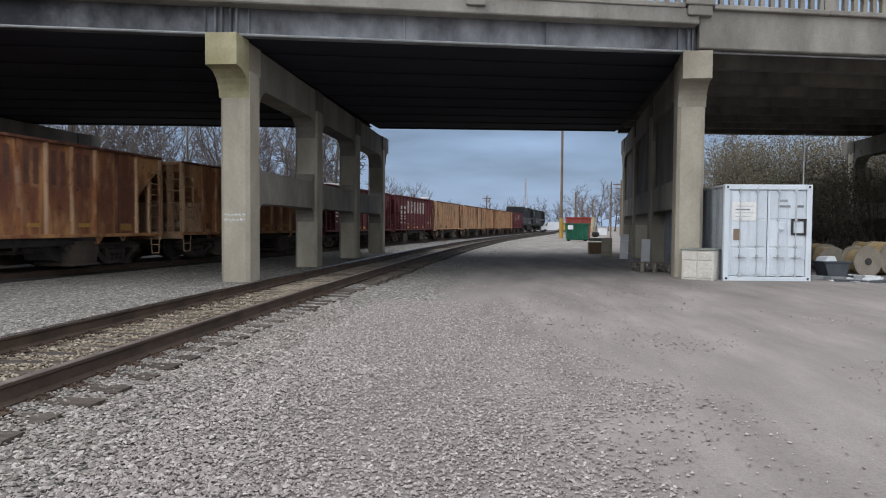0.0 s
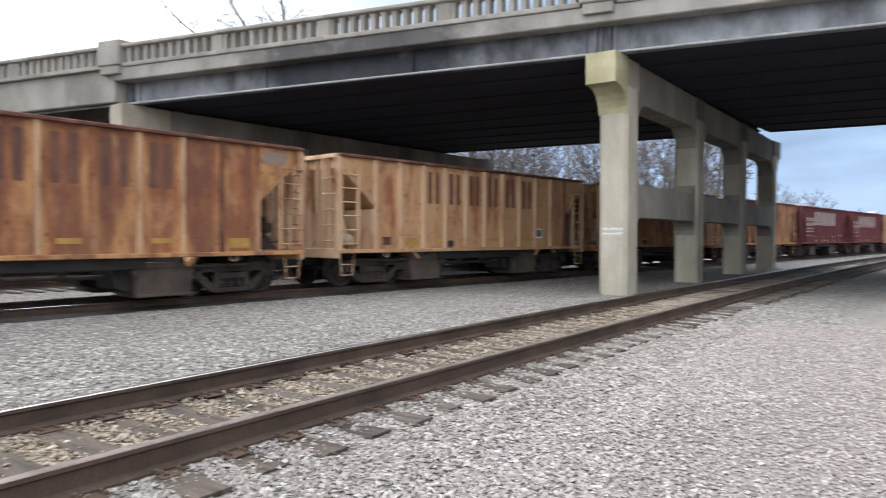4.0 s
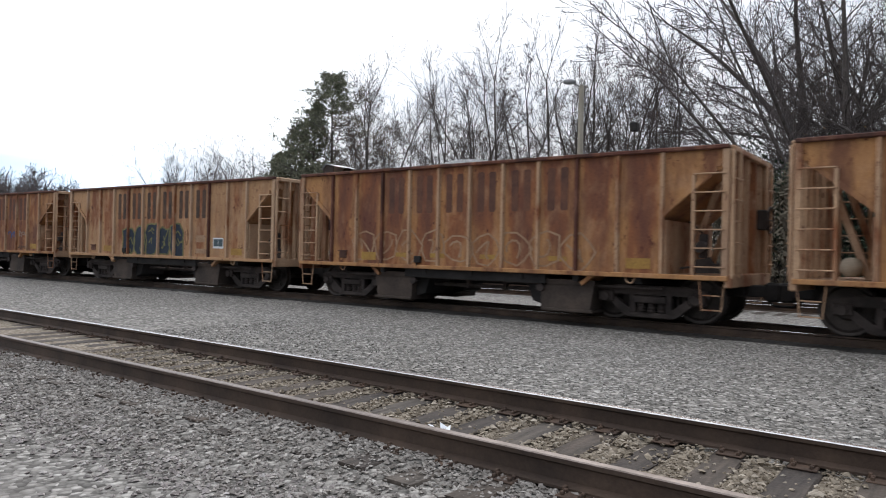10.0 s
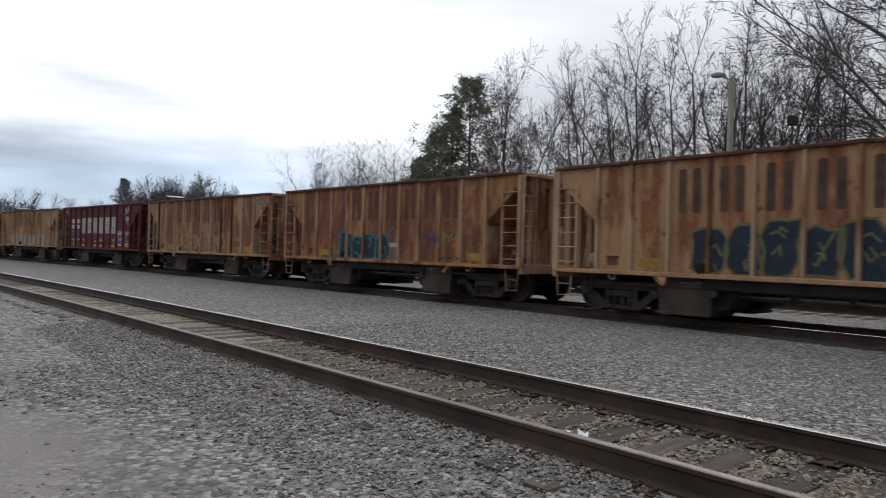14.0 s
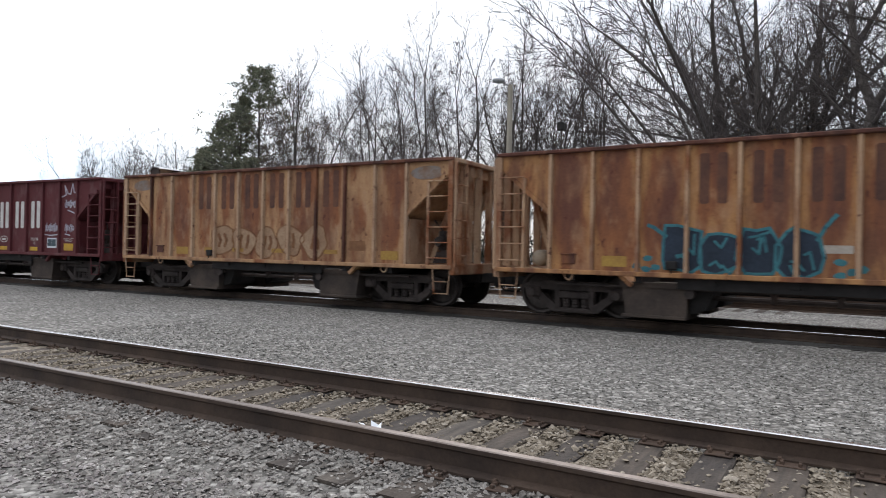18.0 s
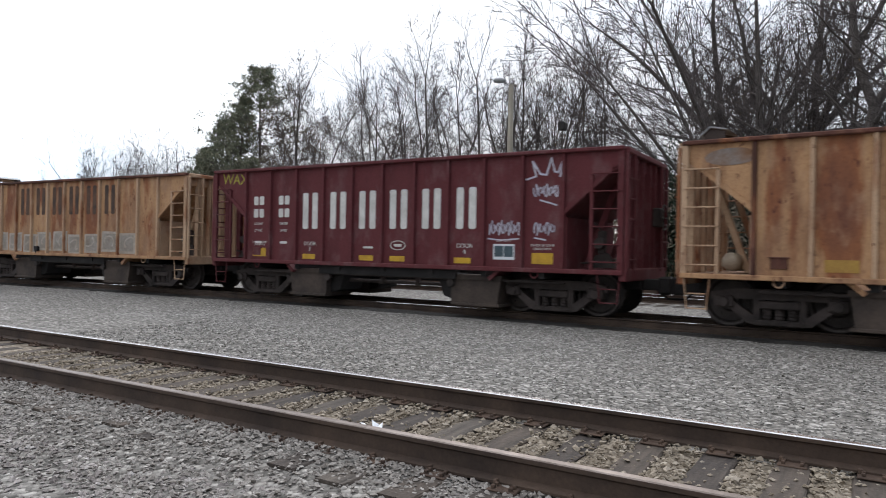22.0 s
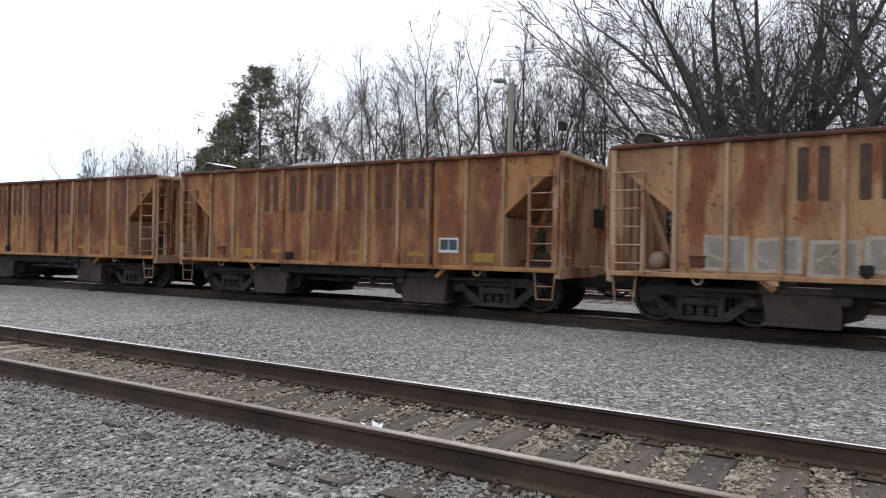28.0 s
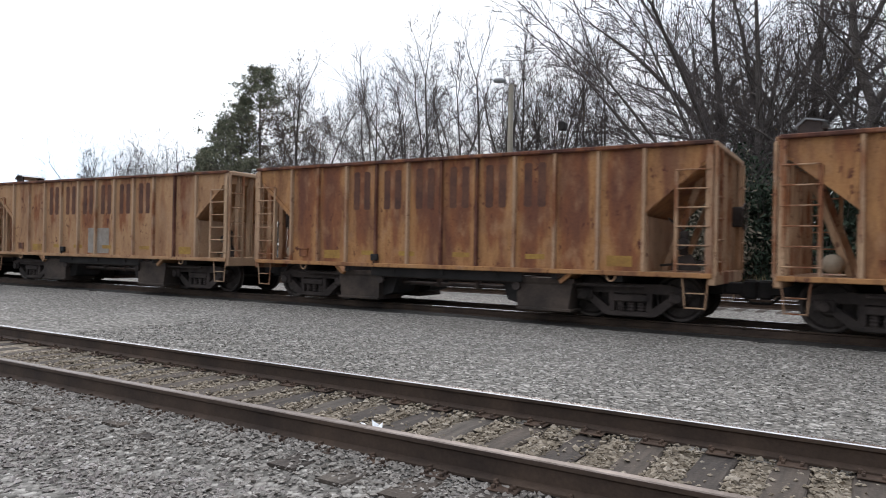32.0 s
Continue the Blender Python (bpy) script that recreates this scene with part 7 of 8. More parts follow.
    # a round grove, then low trees, towards the far end of the line
    for az, el in ((155.6, 4.4), (156.6, 5.2), (158.0, 5.9), (159.2, 6.0), (160.4, 5.7), (161.4, 5.4), (162.5, 4.8), (156.0, 4.8), (157.2, 5.6), (158.4, 6.1), (159.6, 5.9), (160.8, 5.8), (162.0, 5.2), (163.0, 4.4), (157.8, 5.2), (160.2, 5.3), (165.4, 3.3), (167.2, 3.3), (169.0, 3.6), (170.6, 3.9), (172.4, 4.0), (174.0, 4.2)):
        for side in (-0.3, 0.35):
            d = r.uniform(118, 150)
            t = r.choice(dense)
            top = max(v.co.z for c in t.children for v in c.data.vertices)
            plant(t, az + side, d, r.uniform(0, 360), (d * math.tan(radians(el - (0.5 if az < 164 else 0.1))) + 1.45) / top)
    for az in np.arange(14, 63, 0.6):
        plant(r.choice(far + hazy), float(az), r.uniform(54, 80), r.uniform(0, 360), r.uniform(0.68, 0.95))
    for az in np.arange(6.6, 21, 0.8):
        plant(r.choice(hazy), float(az), r.uniform(120, 170), r.uniform(0, 360), r.uniform(0.65, 0.85))
    for az in np.arange(-5, 7, 0.4):
        plant(r.choice(hazy), float(az), r.uniform(260, 380), r.uniform(0, 360), r.uniform(0.6, 0.9))
    for az in np.arange(-13, -5.5, 0.5):
        plant(r.choice(hazy), float(az), r.uniform(170, 230), r.uniform(0, 360), r.uniform(0.7, 1.0))
    for az, d, sc in ((-15.6, 66, 0.55), (-17.4, 58, 0.6), (-18.8, 56, 0.68), (-21.0, 60, 0.7), (-24, 58, 0.68), (-27, 60, 0.7), (-30, 58, 0.7)):
        plant(olive, az, d, r.uniform(0, 360), sc)
    for i, t in enumerate((domed, straight, arching, broad, olive, many, leafy_one, rounder, thin, dead, shrub, far[0], far[1], *hazy, *dense)):  # the first of each kind stands deep in the wood
        t.matrix_world = pose(-70 + i * 10, 92 + 7 * (i % 2), 0)


woods()


def needle_clumps(points, seed, size, per, jitter):
    """Tufts of thin needles that point outwards from each clump."""
    r = random.Random(seed)
    sh = Shape()
    for p in points:
        for _ in range(per):
            u = Vector((r.gauss(0, 1), r.gauss(0, 1), r.gauss(0.35, 0.8))).normalized()
            c = Vector(p) + u * jitter * r.uniform(0.1, 1.0)
            w = u.orthogonal().normalized()
            w = (w * math.cos(_) + u.cross(w) * math.sin(_)) * size * 0.22
            sh.face([c - w, c + w, c + u * size * r.uniform(0.7, 1.3)])
    return sh


def pine(az, dist, height, seed, reach=0.25, boughs=6, tufts=5, bare=None, foot=0.14, label="dark green pine with ragged tufted boughs"):
    """A pine: straight trunk, upswept boughs, tufts of needles with gaps; bare: the bearing of its thin, browned side."""
    r = random.Random(seed)
    x, y, _ = at_bearing(az, dist)
    t = thing("pine_tree", pose(x, y, 0), label, "tree", "trees beyond the tracks")
    wood, green, brown = Shape(), [], []
    p = Vector((0, 0, 0))
    for i in range(8):
        q = Vector((r.uniform(-0.06, 0.06), r.uniform(-0.06, 0.06), height * (i + 1) / 8))
        wood.tube(p, q, 0.2 * (1 - i / 8.5), 0.2 * (1 - (i + 1) / 8.5), 8, caps=False)
        p = q
    z = height * foot
    while z < height * 0.98:
        u = z / height
        far = height * reach * min(1.0, 1.5 * (1 - u) ** 0.8 + 0.05)
        for k in range(boughs):
            a = r.uniform(0, 6.283)
            thin = bare is not None and math.cos(a - radians(bare)) > -0.15 and u < 0.74
            if thin and r.random() < 0.5:
                continue
            ln = far * r.uniform(0.55, 1.1)
            d = Vector((math.cos(a), math.sin(a), r.uniform(0.15, 0.6)))
            wood.tube((0, 0, z), Vector((0, 0, z)) + d * ln, 0.042 * (1.1 - u), 0.012, 4, caps=False)
            for i in range(tufts):
                s = (0.6 if thin else 0.3) + (0.45 if thin else 0.75) * (i + r.random()) / tufts
                side = Vector((-math.sin(a), math.cos(a), 0)) * r.gauss(0, 0.16) * ln * s
                c = Vector((0, 0, z)) + d * ln * s + side + Vector((0, 0, r.gauss(0.05, 0.12)))
                wood.tube(Vector((0, 0, z)) + d * ln * s * 0.8, c, 0.014, 0.008, 3, caps=False)
                (brown if thin and r.random() < 0.8 else green).append(c)
        z += height * 0.034
    part("trunk", wood.mesh("trunk", M_BARK, True), t)
    part("crown", needle_clumps(green, seed, 0.2, 22, 0.34).mesh("crown", M_NEEDLE), t, None, "dark green needle tufts")
    if brown:
        part("brown_needles", needle_clumps(brown, seed + 1, 0.15, 16, 0.28).mesh("brown_needles", M_NEEDLE_BROWN), t, None, "browned needles")


pine(136.7, 57, 15.9, 2, 0.36, 9, 5, bare=46, label="pine, green on one side, thin and browned on the other")
pine(138.1, 58, 13.6, 1, 0.24, 4, 5, foot=0.05)
pine(139.5, 59, 11.8, 7, 0.26, 4, 5, foot=0.05)
pine(140.8, 60, 9.4, 8, 0.30, 5, 5, foot=0.05)
pine(141.8, 61, 6.6, 9, 0.34, 6, 5, foot=0.05)
pine(163.6, 150, 14.2, 4)


def bushes():
    """Evergreen thicket along the wood's edge, one clump each."""
    r = random.Random(4)
    for i, az in enumerate(np.arange(64, 137, 1.5)):
        near = az < 107
        d = r.uniform(31, 36) if near else r.uniform(42, 50)
        x, y, _ = at_bearing(float(az), d)
        h = r.uniform(4.6, 6.6) if near else r.uniform(1.4, 3.0)
        pts, wood = [], Shape()
        for k in range(60 if near else 16):
            a, q = r.uniform(0, 6.283), r.uniform(0.1, 1)
            p = Vector((math.cos(a) * 1.35 * q, math.sin(a) * 1.35 * q, h * r.uniform(0.12, 1) * (1.08 - 0.3 * q)))
            wood.tube((p.x * 0.3, p.y * 0.3, 0), p, 0.03, 0.01, 4, caps=False)
            pts.append(p)
        b = thing("evergreen_bush", pose(x, y, 0), "ragged green bush at the wood's edge", "bush", "undergrowth")
        tagged(part("undergrowth", wood.mesh("undergrowth", M_BARK), b), kind="stuff")
        part("foliage", leaf_cards(pts, i, 0.14, 40 if near else 20, 0.40).mesh("foliage", M_IVY if i % 4 else M_BRUSH), b)


bushes()


def brush():
    """Dry brush on the rise behind the yard."""
    r = random.Random(14)
    for i in range(90):
        up = i % 2
        x, y, z = at_bearing(r.uniform(-31, -17.0), r.uniform(53, 60) if up else r.uniform(43, 52), 3.4 if up else 0.0)
        pts = [Vector((r.gauss(0, 1.1), r.gauss(0, 1.1), r.uniform(0.4, 4.2))) for _ in range(26)]
        wood = Shape()
        for p in pts:
            wood.tube((p.x * 0.3, p.y * 0.3, 0), p, 0.03, 0.012, 4, caps=False)
        b = thing("brush_clump", pose(x, y, z), "tangled brown brush below the bridge end", "bush", "undergrowth")
        tagged(part("undergrowth", wood.mesh("undergrowth", M_BARK), b), kind="stuff")
        part("foliage", leaf_cards(pts, i, 0.08, 42, 0.6).mesh("foliage", M_BRUSH if i % 3 else M_BRUSH_GREEN), b)


brush()


def grass():
    """Rough brown grass and brush along the wood's edge."""
    r = np.random.RandomState(3)
    n = 16000
    az, d = np.radians(r.uniform(40, 150, n)), 29 + 22 * r.rand(n) ** 1.2
    y = np.maximum(d * np.sin(az), 26 + 8 * r.rand(n))
    x = d * np.cos(az)
    h, a = 0.25 + 0.6 * r.rand(n) ** 2, r.rand(n) * 6.28
    lx, ly = r.normal(0, 0.12, n), r.normal(0, 0.12, n)
    wx, wy = np.cos(a) * 0.05, np.sin(a) * 0.05
    V = np.stack([np.stack([x - wx, y - wy, 0 * x], 1), np.stack([x + wx, y + wy, 0 * x], 1), np.stack([x + lx, y + ly, h], 1)], 1).reshape(-1, 3)
    sh = Shape()
    sh.v = [tuple(p) for p in V]
    sh.f = [(3 * i, 3 * i + 1, 3 * i + 2) for i in range(n)]
    sh.m = [0] * n
    solid("dry_grass", sh, leafy("dry_grass_blades", (0.10, 0.085, 0.045), (0.22, 0.18, 0.10)), "dry winter grass and brush by the trees", "grass", kind="stuff")


grass()

# ---- yard things ----
def container():
    m = pose(19.1, -5.9, 0.0, 0, 0, 2.0)
    c = thing("shipping_container", m, "dented white shipping container standing on the dirt", "container")
    side = plain("grey_blue_container_side", (0.30, 0.33, 0.36), (0.22, 0.245, 0.27), 1.2, 0.6, bump=0.1)
    W, H, D = 2.30, 2.59, 6.06
    white = plain("cool_white_container_paint", (0.62, 0.675, 0.73), (0.50, 0.55, 0.60), 1.2, 0.6, bump=0.08, stretch=(1, 1, 0.4), fine=18, grit=0.2)
    part("corner_frame", Shape().box(0, 0.12, -0.14, 0, 0, H, 0.01).box(0, 0.12, -W, -W + 0.14, 0, H, 0.01).box(0, 0.12, -W + 0.14, -0.14, H - 0.14, H, 0.01).box(0, 0.12, -W + 0.14, -0.14, 0, 0.12, 0.01).mesh("corner_frame", white), c)
    n = 42
    pts = []
    for i in range(n + 1):
        x = 0.12 + (D - 0.12) * i / n
        pts.append((x, -0.02 if (i // 2) % 2 else -0.055))
    for k, base in ((1, 0.0), (-1, -W)):
        cor = Shape()
        cor.grid([(x, base + k * y, z) for x, y in pts for z in (0.1, H - 0.08)], [(2 * i, 2 * i + 2, 2 * i + 3, 2 * i + 1) for i in range(n)])
        part("corrugated_side", cor.mesh("corrugated_side", side), c)
    part("roof", Shape().box(0.1, D, -W, 0, H - 0.08, H - 0.01, 0.01).box(0.12, D, -0.06, 0, 0, 0.14).box(0.12, D, -W, -W + 0.06, 0, 0.14).box(D - 0.05, D, -W + 0.06, -0.06, 0, H - 0.08).mesh("roof", side), c)
    for k, (y0, y1) in enumerate(((-1.14, -0.15), (-2.15, -1.16))):
        d = Shape().box(0.045, 0.09, y0, y1, 0.14, H - 0.15, 0.008)
        door = part("door", d.mesh("door", white), c)
        for z0, z1 in ((0.18, 0.88), (0.93, 1.62), (1.68, 2.40)):
            for a, b in ((y0 + 0.06, (y0 + y1) / 2 - 0.03), ((y0 + y1) / 2 + 0.03, y1 - 0.06)):
                part("door_panel", Shape().box(0.03, 0.05, a, b, z0, z1, 0.01).mesh("door_panel", white), door)
        for y in (y0 + 0.27, y1 - 0.27):
            part("lock_rod", Shape().tube((0.0, y, 0.1), (0.0, y, H - 0.1), 0.014, n=8).box(-0.02, 0.05, y - 0.03, y + 0.03, 0.12, 0.2).box(-0.02, 0.05, y - 0.03, y + 0.03, H - 0.22, H - 0.14).box(-0.02, 0.05, y - 0.03, y + 0.03, 0.9, 0.98).box(-0.02, 0.05, y - 0.03, y + 0.03, 1.62, 1.7).mesh("lock_rod", M_ROD), door)
            part("handle", Shape().box(-0.035, 0.0, y - 0.15, y + 0.12, 0.63, 0.65, 0.006).box(-0.03, 0.03, y - 0.02, y + 0.02, 0.6, 0.7).mesh("handle", M_STEEL), door)
    part("sheet_sign", Shape().box(0.018, 0.028, -0.84, -0.2, 1.62, 2.12).mesh("sheet_sign", plain("paper_sheet", (0.8, 0.8, 0.78), (0.7, 0.7, 0.68), 2, 0.8)), c, None, "weathered white sheet with illegible print")
    for k, z in enumerate((2.0, 1.9, 1.82, 1.72)):
        part("print_bar", Shape().box(0.014, 0.02, -0.78 + 0.1 * (k % 2), -0.3, z, z + (0.02 if k != 1 else 0.035)).mesh("print_bar", M_PRINT if k != 1 else M_GIRDER), c)
    for y0, y1, z in ((-1.66, -1.42, 2.13), (-1.74, -1.42, 1.98), (-2.08, -1.92, 1.98)):
        part("ident_bar", Shape().box(0.022, 0.034, y0, y1, z, z + 0.06).mesh("ident_bar", M_GIRDER), c)
    part("plate", Shape().box(0.012, 0.03, -0.44, -0.26, 1.1, 1.4).mesh("plate", plain("brown_plate", (0.28, 0.2, 0.14), (0.2, 0.14, 0.1), 3, 0.7)), c, None, "brown plate with a white tag")
    fr = Shape()
    for y0, y1, z0, z1 in ((-2.16, -1.76, 1.62, 1.68), (-2.16, -1.76, 1.24, 1.3), (-2.16, -2.1, 1.3, 1.62), (-1.82, -1.76, 1.3, 1.62)):
        fr.box(0.0, 0.03, y0, y1, z0, z1, 0.005)
    part("dark_frame", fr.mesh("dark_frame", S_BLACKP), c, None, "dark square frame round a pale panel")
    part("lock_box", Shape().box(-0.06, 0.03, -1.56, -1.42, 1.38, 1.58, 0.01).mesh("lock_box", white), c)
    for y in (-0.16, -W):
        for z in (0.0, H - 0.13):
            cast = part("corner_casting", Shape().box(-0.005, 0.17, y, y + 0.16, z, z + 0.13, 0.01).mesh("corner_casting", white), c)
            part("casting_hole", Shape().box(-0.008, 0.0, y + 0.05, y + 0.11, z + 0.035, z + 0.095, 0.01).mesh("casting_hole", S_BLACKP), cast)


container()


def panelled_box(x, y, turn, w, d, h, label):
    t = thing("panelled_cabinet", pose(x, y, 0, 0, 0, turn), label, "cabinet")
    cream = plain("grubby_cream_paint", (0.68, 0.66, 0.60), (0.50, 0.48, 0.43), 1.6, 0.7)
    part("body", Shape().box(0, d, -w / 2, w / 2, 0, h - 0.03, 0.01).mesh("body", cream), t)
    part("top", Shape().box(-0.03, d + 0.03, -w / 2 - 0.03, w / 2 + 0.03, h - 0.03, h + 0.01, 0.008).mesh("top", plain("grey_green_top", (0.26, 0.28, 0.26), (0.18, 0.2, 0.18), 2, 0.8)), t)
    for y0, y1 in ((-w / 2 + 0.06, -0.02), (0.02, w / 2 - 0.06)):
        part("door_panel", Shape().box(-0.02, 0, y0, y1, 0.06, h * 0.6, 0.008).mesh("door_panel", cream), t)
        part("drawer_front", Shape().box(-0.02, 0, y0, y1, h * 0.65, h - 0.08, 0.008).mesh("drawer_front", cream), t)
    part("side_panel", Shape().box(0.06, d - 0.06, w / 2, w / 2 + 0.02, 0.06, h * 0.6, 0.008).box(0.06, d - 0.06, w / 2, w / 2 + 0.02, h * 0.65, h - 0.08, 0.008).mesh("side_panel", cream), t)


panelled_box(19.2, -5.25, -32, 0.85, 1.0, 0.84, "grubby cream panelled cabinet beside the pier")


def leaning_board(x, y, h, w, turn, label, mat):
    t = thing("leaning_board", pose(x, y, 0, 0, -9, turn), label, "board", "boards against the pier")
    part("board", Shape().box(-0.02, 0.02, -w / 2, w / 2, 0, h, 0.005).mesh("board", mat), t)
    for z in (h * 0.2, h * 0.7):
        part("batten", Shape().box(-0.05, -0.02, -w / 2, w / 2, z, z + 0.08, 0.005).mesh("batten", mat), t)


leaning_board(25.4, -5.1, 1.0, 0.3, 0, "white painted board leaning on the pier", M_WHITE)
leaning_board(31.0, -5.3, 1.1, 0.35, 0, "pale grey board leaning on the pier", M_WHITE)
leaning_board(33.4, -4.9, 0.9, 0.5, 0, "grey board leaning on the pier", M_CONC)


def pallet(x, y, turn, layers, label):
    t = thing("wooden_pallet", pose(x, y, 0, 0, 0, turn), label, "pallet")
    grey = plain("grey_pallet_wood", (0.33, 0.30, 0.26), (0.19, 0.17, 0.14), 2.0, 0.9, stretch=(1, 6, 6))
    for k in range(layers):
        for i in range(5):
            part("slat", Shape().box(-0.5, 0.5, -0.5 + 0.22 * i, -0.38 + 0.22 * i, k * 0.15 + 0.12, k * 0.15 + 0.14).mesh("slat", grey), t)
        for yy in (-0.45, 0, 0.4):
            for xx in (-0.5, -0.05, 0.4):
                part("bearer", Shape().box(xx, xx + 0.1, yy, yy + 0.08, k * 0.15, k * 0.15 + 0.12).mesh("bearer", grey), t)


pallet(22.6, -4.72, 8, 2, "grey weathered pallets by the pier foot")


def crate(x, y, turn):
    t = thing("wooden_crate", pose(x, y, 0, 0, 0, turn), "low brown wooden crate on the dirt", "crate")
    br = plain("brown_crate_wood", (0.24, 0.16, 0.10), (0.15, 0.10, 0.065), 2, 0.9)
    for i in range(3):
        part("plank", Shape().box(0, 0.03, -0.5, 0.5, 0.03 + 0.19 * i, 0.2 + 0.19 * i, 0.005).mesh("plank", br), t)
    part("body", Shape().box(0.03, 0.8, -0.5, 0.5, 0, 0.6, 0.01).mesh("body", br), t)


crate(36.2, -4.95, 0)


def reel(x, y, turn, rad, wid, label, wound):
    t = thing("cable_reel", pose(x, y, rad, 0, 0, turn), label, "cable reel", "cable reels under the bridge")
    wood = plain("reel_wood", (0.27, 0.235, 0.19), (0.16, 0.14, 0.11), 2.0, 0.9)
    tan = plain("tan_rope", (0.36, 0.27, 0.14), (0.22, 0.16, 0.085), 4.0, 0.95, stretch=(1, 6, 1))
    for s in (-1, 1):
        fl = part("flange", Shape().lathe([(0, s * wid / 2), (rad, s * wid / 2), (rad, s * (wid / 2 - 0.05)), (0, s * (wid / 2 - 0.05))], "x", 28).mesh("flange", wood), t)
        hub = Shape().lathe([(0, s * (wid / 2 + 0.012)), (0.11, s * (wid / 2 + 0.012)), (0.11, s * wid / 2)], "x", 14)
        part("hub", hub.mesh("hub", S_BLACKP), fl)
    prof = [(rad * wound, -wid / 2 + 0.05)] + [(rad * wound + (0.02 if i % 2 else 0), -wid / 2 + 0.05 + (wid - 0.1) * i / 12) for i in range(13)]
    part("drum", Shape().lathe(prof, "x", 24).mesh("drum", tan), t, None, "tan rope wound on the drum")


reel(21.5, -10.6, 14, 0.46, 0.6, "weathered wooden cable reel lying on its rim", 0.7)
reel(22.4, -11.7, 20, 0.52, 0.75, "tan cable reel under the bridge", 0.93)
reel(23.3, -10.5, -5, 0.42, 0.7, "tan cable reel under the bridge", 0.93)
reel(24.6, -12.4, 40, 0.5, 0.8, "tan cable reel under the bridge", 0.93)
reel(25.2, -11.1, 0, 0.45, 0.8, "tan cable reel under the bridge", 0.93)


def scrap():
    slate = plain("slate_scrap_steel", (0.085, 0.095, 0.11), (0.05, 0.056, 0.066), 2, 0.8, 0.0)
    b = thing("scrap_bin", pose(20.2, -9.35, 0, 0, 0, 6), "slate-grey steel scrap bin beside the container", "bin")
    part("body", Shape().prism([(-0.36, 0.46), (0.36, 0.46), (0.24, 0.05), (-0.24, 0.05)], "x", 0, 0.6).mesh("body", slate), b)
    part("rim", Shape().box(-0.03, 0.63, -0.39, 0.39, 0.45, 0.5, 0.01).mesh("rim", slate), b)
    r = random.Random(12)
    for i in range(16):
        x, y = 19.2 + r.uniform(0, 1.4), -8.75 - r.uniform(0, 2.0)
        sh = Shape().box(-r.uniform(0.2, 0.6), r.uniform(0.2, 0.6), -r.uniform(0.06, 0.18), r.uniform(0.06, 0.18), 0, r.uniform(0.04, 0.14), 0.01)
        solid("scrap_piece", sh, (M_WHITE, M_STEEL, slate)[i % 3], "bent piece of scrap metal on the ground", "scrap", pose(x, y, 0.0, 0, r.uniform(-3, 3), r.uniform(0, 180)), "scrap beside the container")
    sh = Shape().prism([(-0.2, 0), (0.22, 0), (0.16, 0.12), (-0.12, 0.15)], "x", -0.15, 0.2)
    solid("plastic_sack", sh, M_WHITE, "crumpled white sack on the scrap heap", "sack", pose(20.5, -9.2, 0.49, 0, 0, 20))


scrap()


def dumpster(x, y, turn, w, h, col, label):
    t = thing("dumpster", pose(x, y, 0, 0, 0, turn), label, "dumpster", "dumpsters in the yard")
    body = plain("dumpster_paint", col, tuple(0.6 * c for c in col), 1.5, 0.6)
    part("body", Shape().prism([(-w / 2, 0.15), (w / 2, 0.15), (w / 2 + 0.12, h), (-w / 2 - 0.12, h)], "x", 0, 1.8).mesh("body", body), t)
    for i in range(5):
        yy = -w / 2 + w * i / 4
        part("rib", Shape().box(-0.08, 0, yy - 0.05, yy + 0.05, 0.2, h - 0.1, 0.01).mesh("rib", body), t)
    part("rim", Shape().box(-0.1, 1.9, -w / 2 - 0.18, w / 2 + 0.18, h - 0.08, h + 0.04, 0.01).mesh("rim", body), t)
    part("skid", Shape().box(0.1, 1.7, -w / 2 + 0.1, -w / 2 + 0.25, 0, 0.16).box(0.1, 1.7, w / 2 - 0.25, w / 2 - 0.1, 0, 0.16).mesh("skid", M_BLACK), t)
    return t


g_ = dumpster(65.5, -6.95, 0, 1.9, 1.65, (0.015, 0.13, 0.075), "green steel dumpster with a white label")
part("label_plate", Shape().box(-0.16, -0.13, 0.45, 0.95, 1.1, 1.5).mesh("label_plate", M_WHITE), g_)
dumpster(71.5, -7.7, 0, 2.2, 2.3, (0.33, 0.06, 0.05), "faded red dumpster behind the green one")


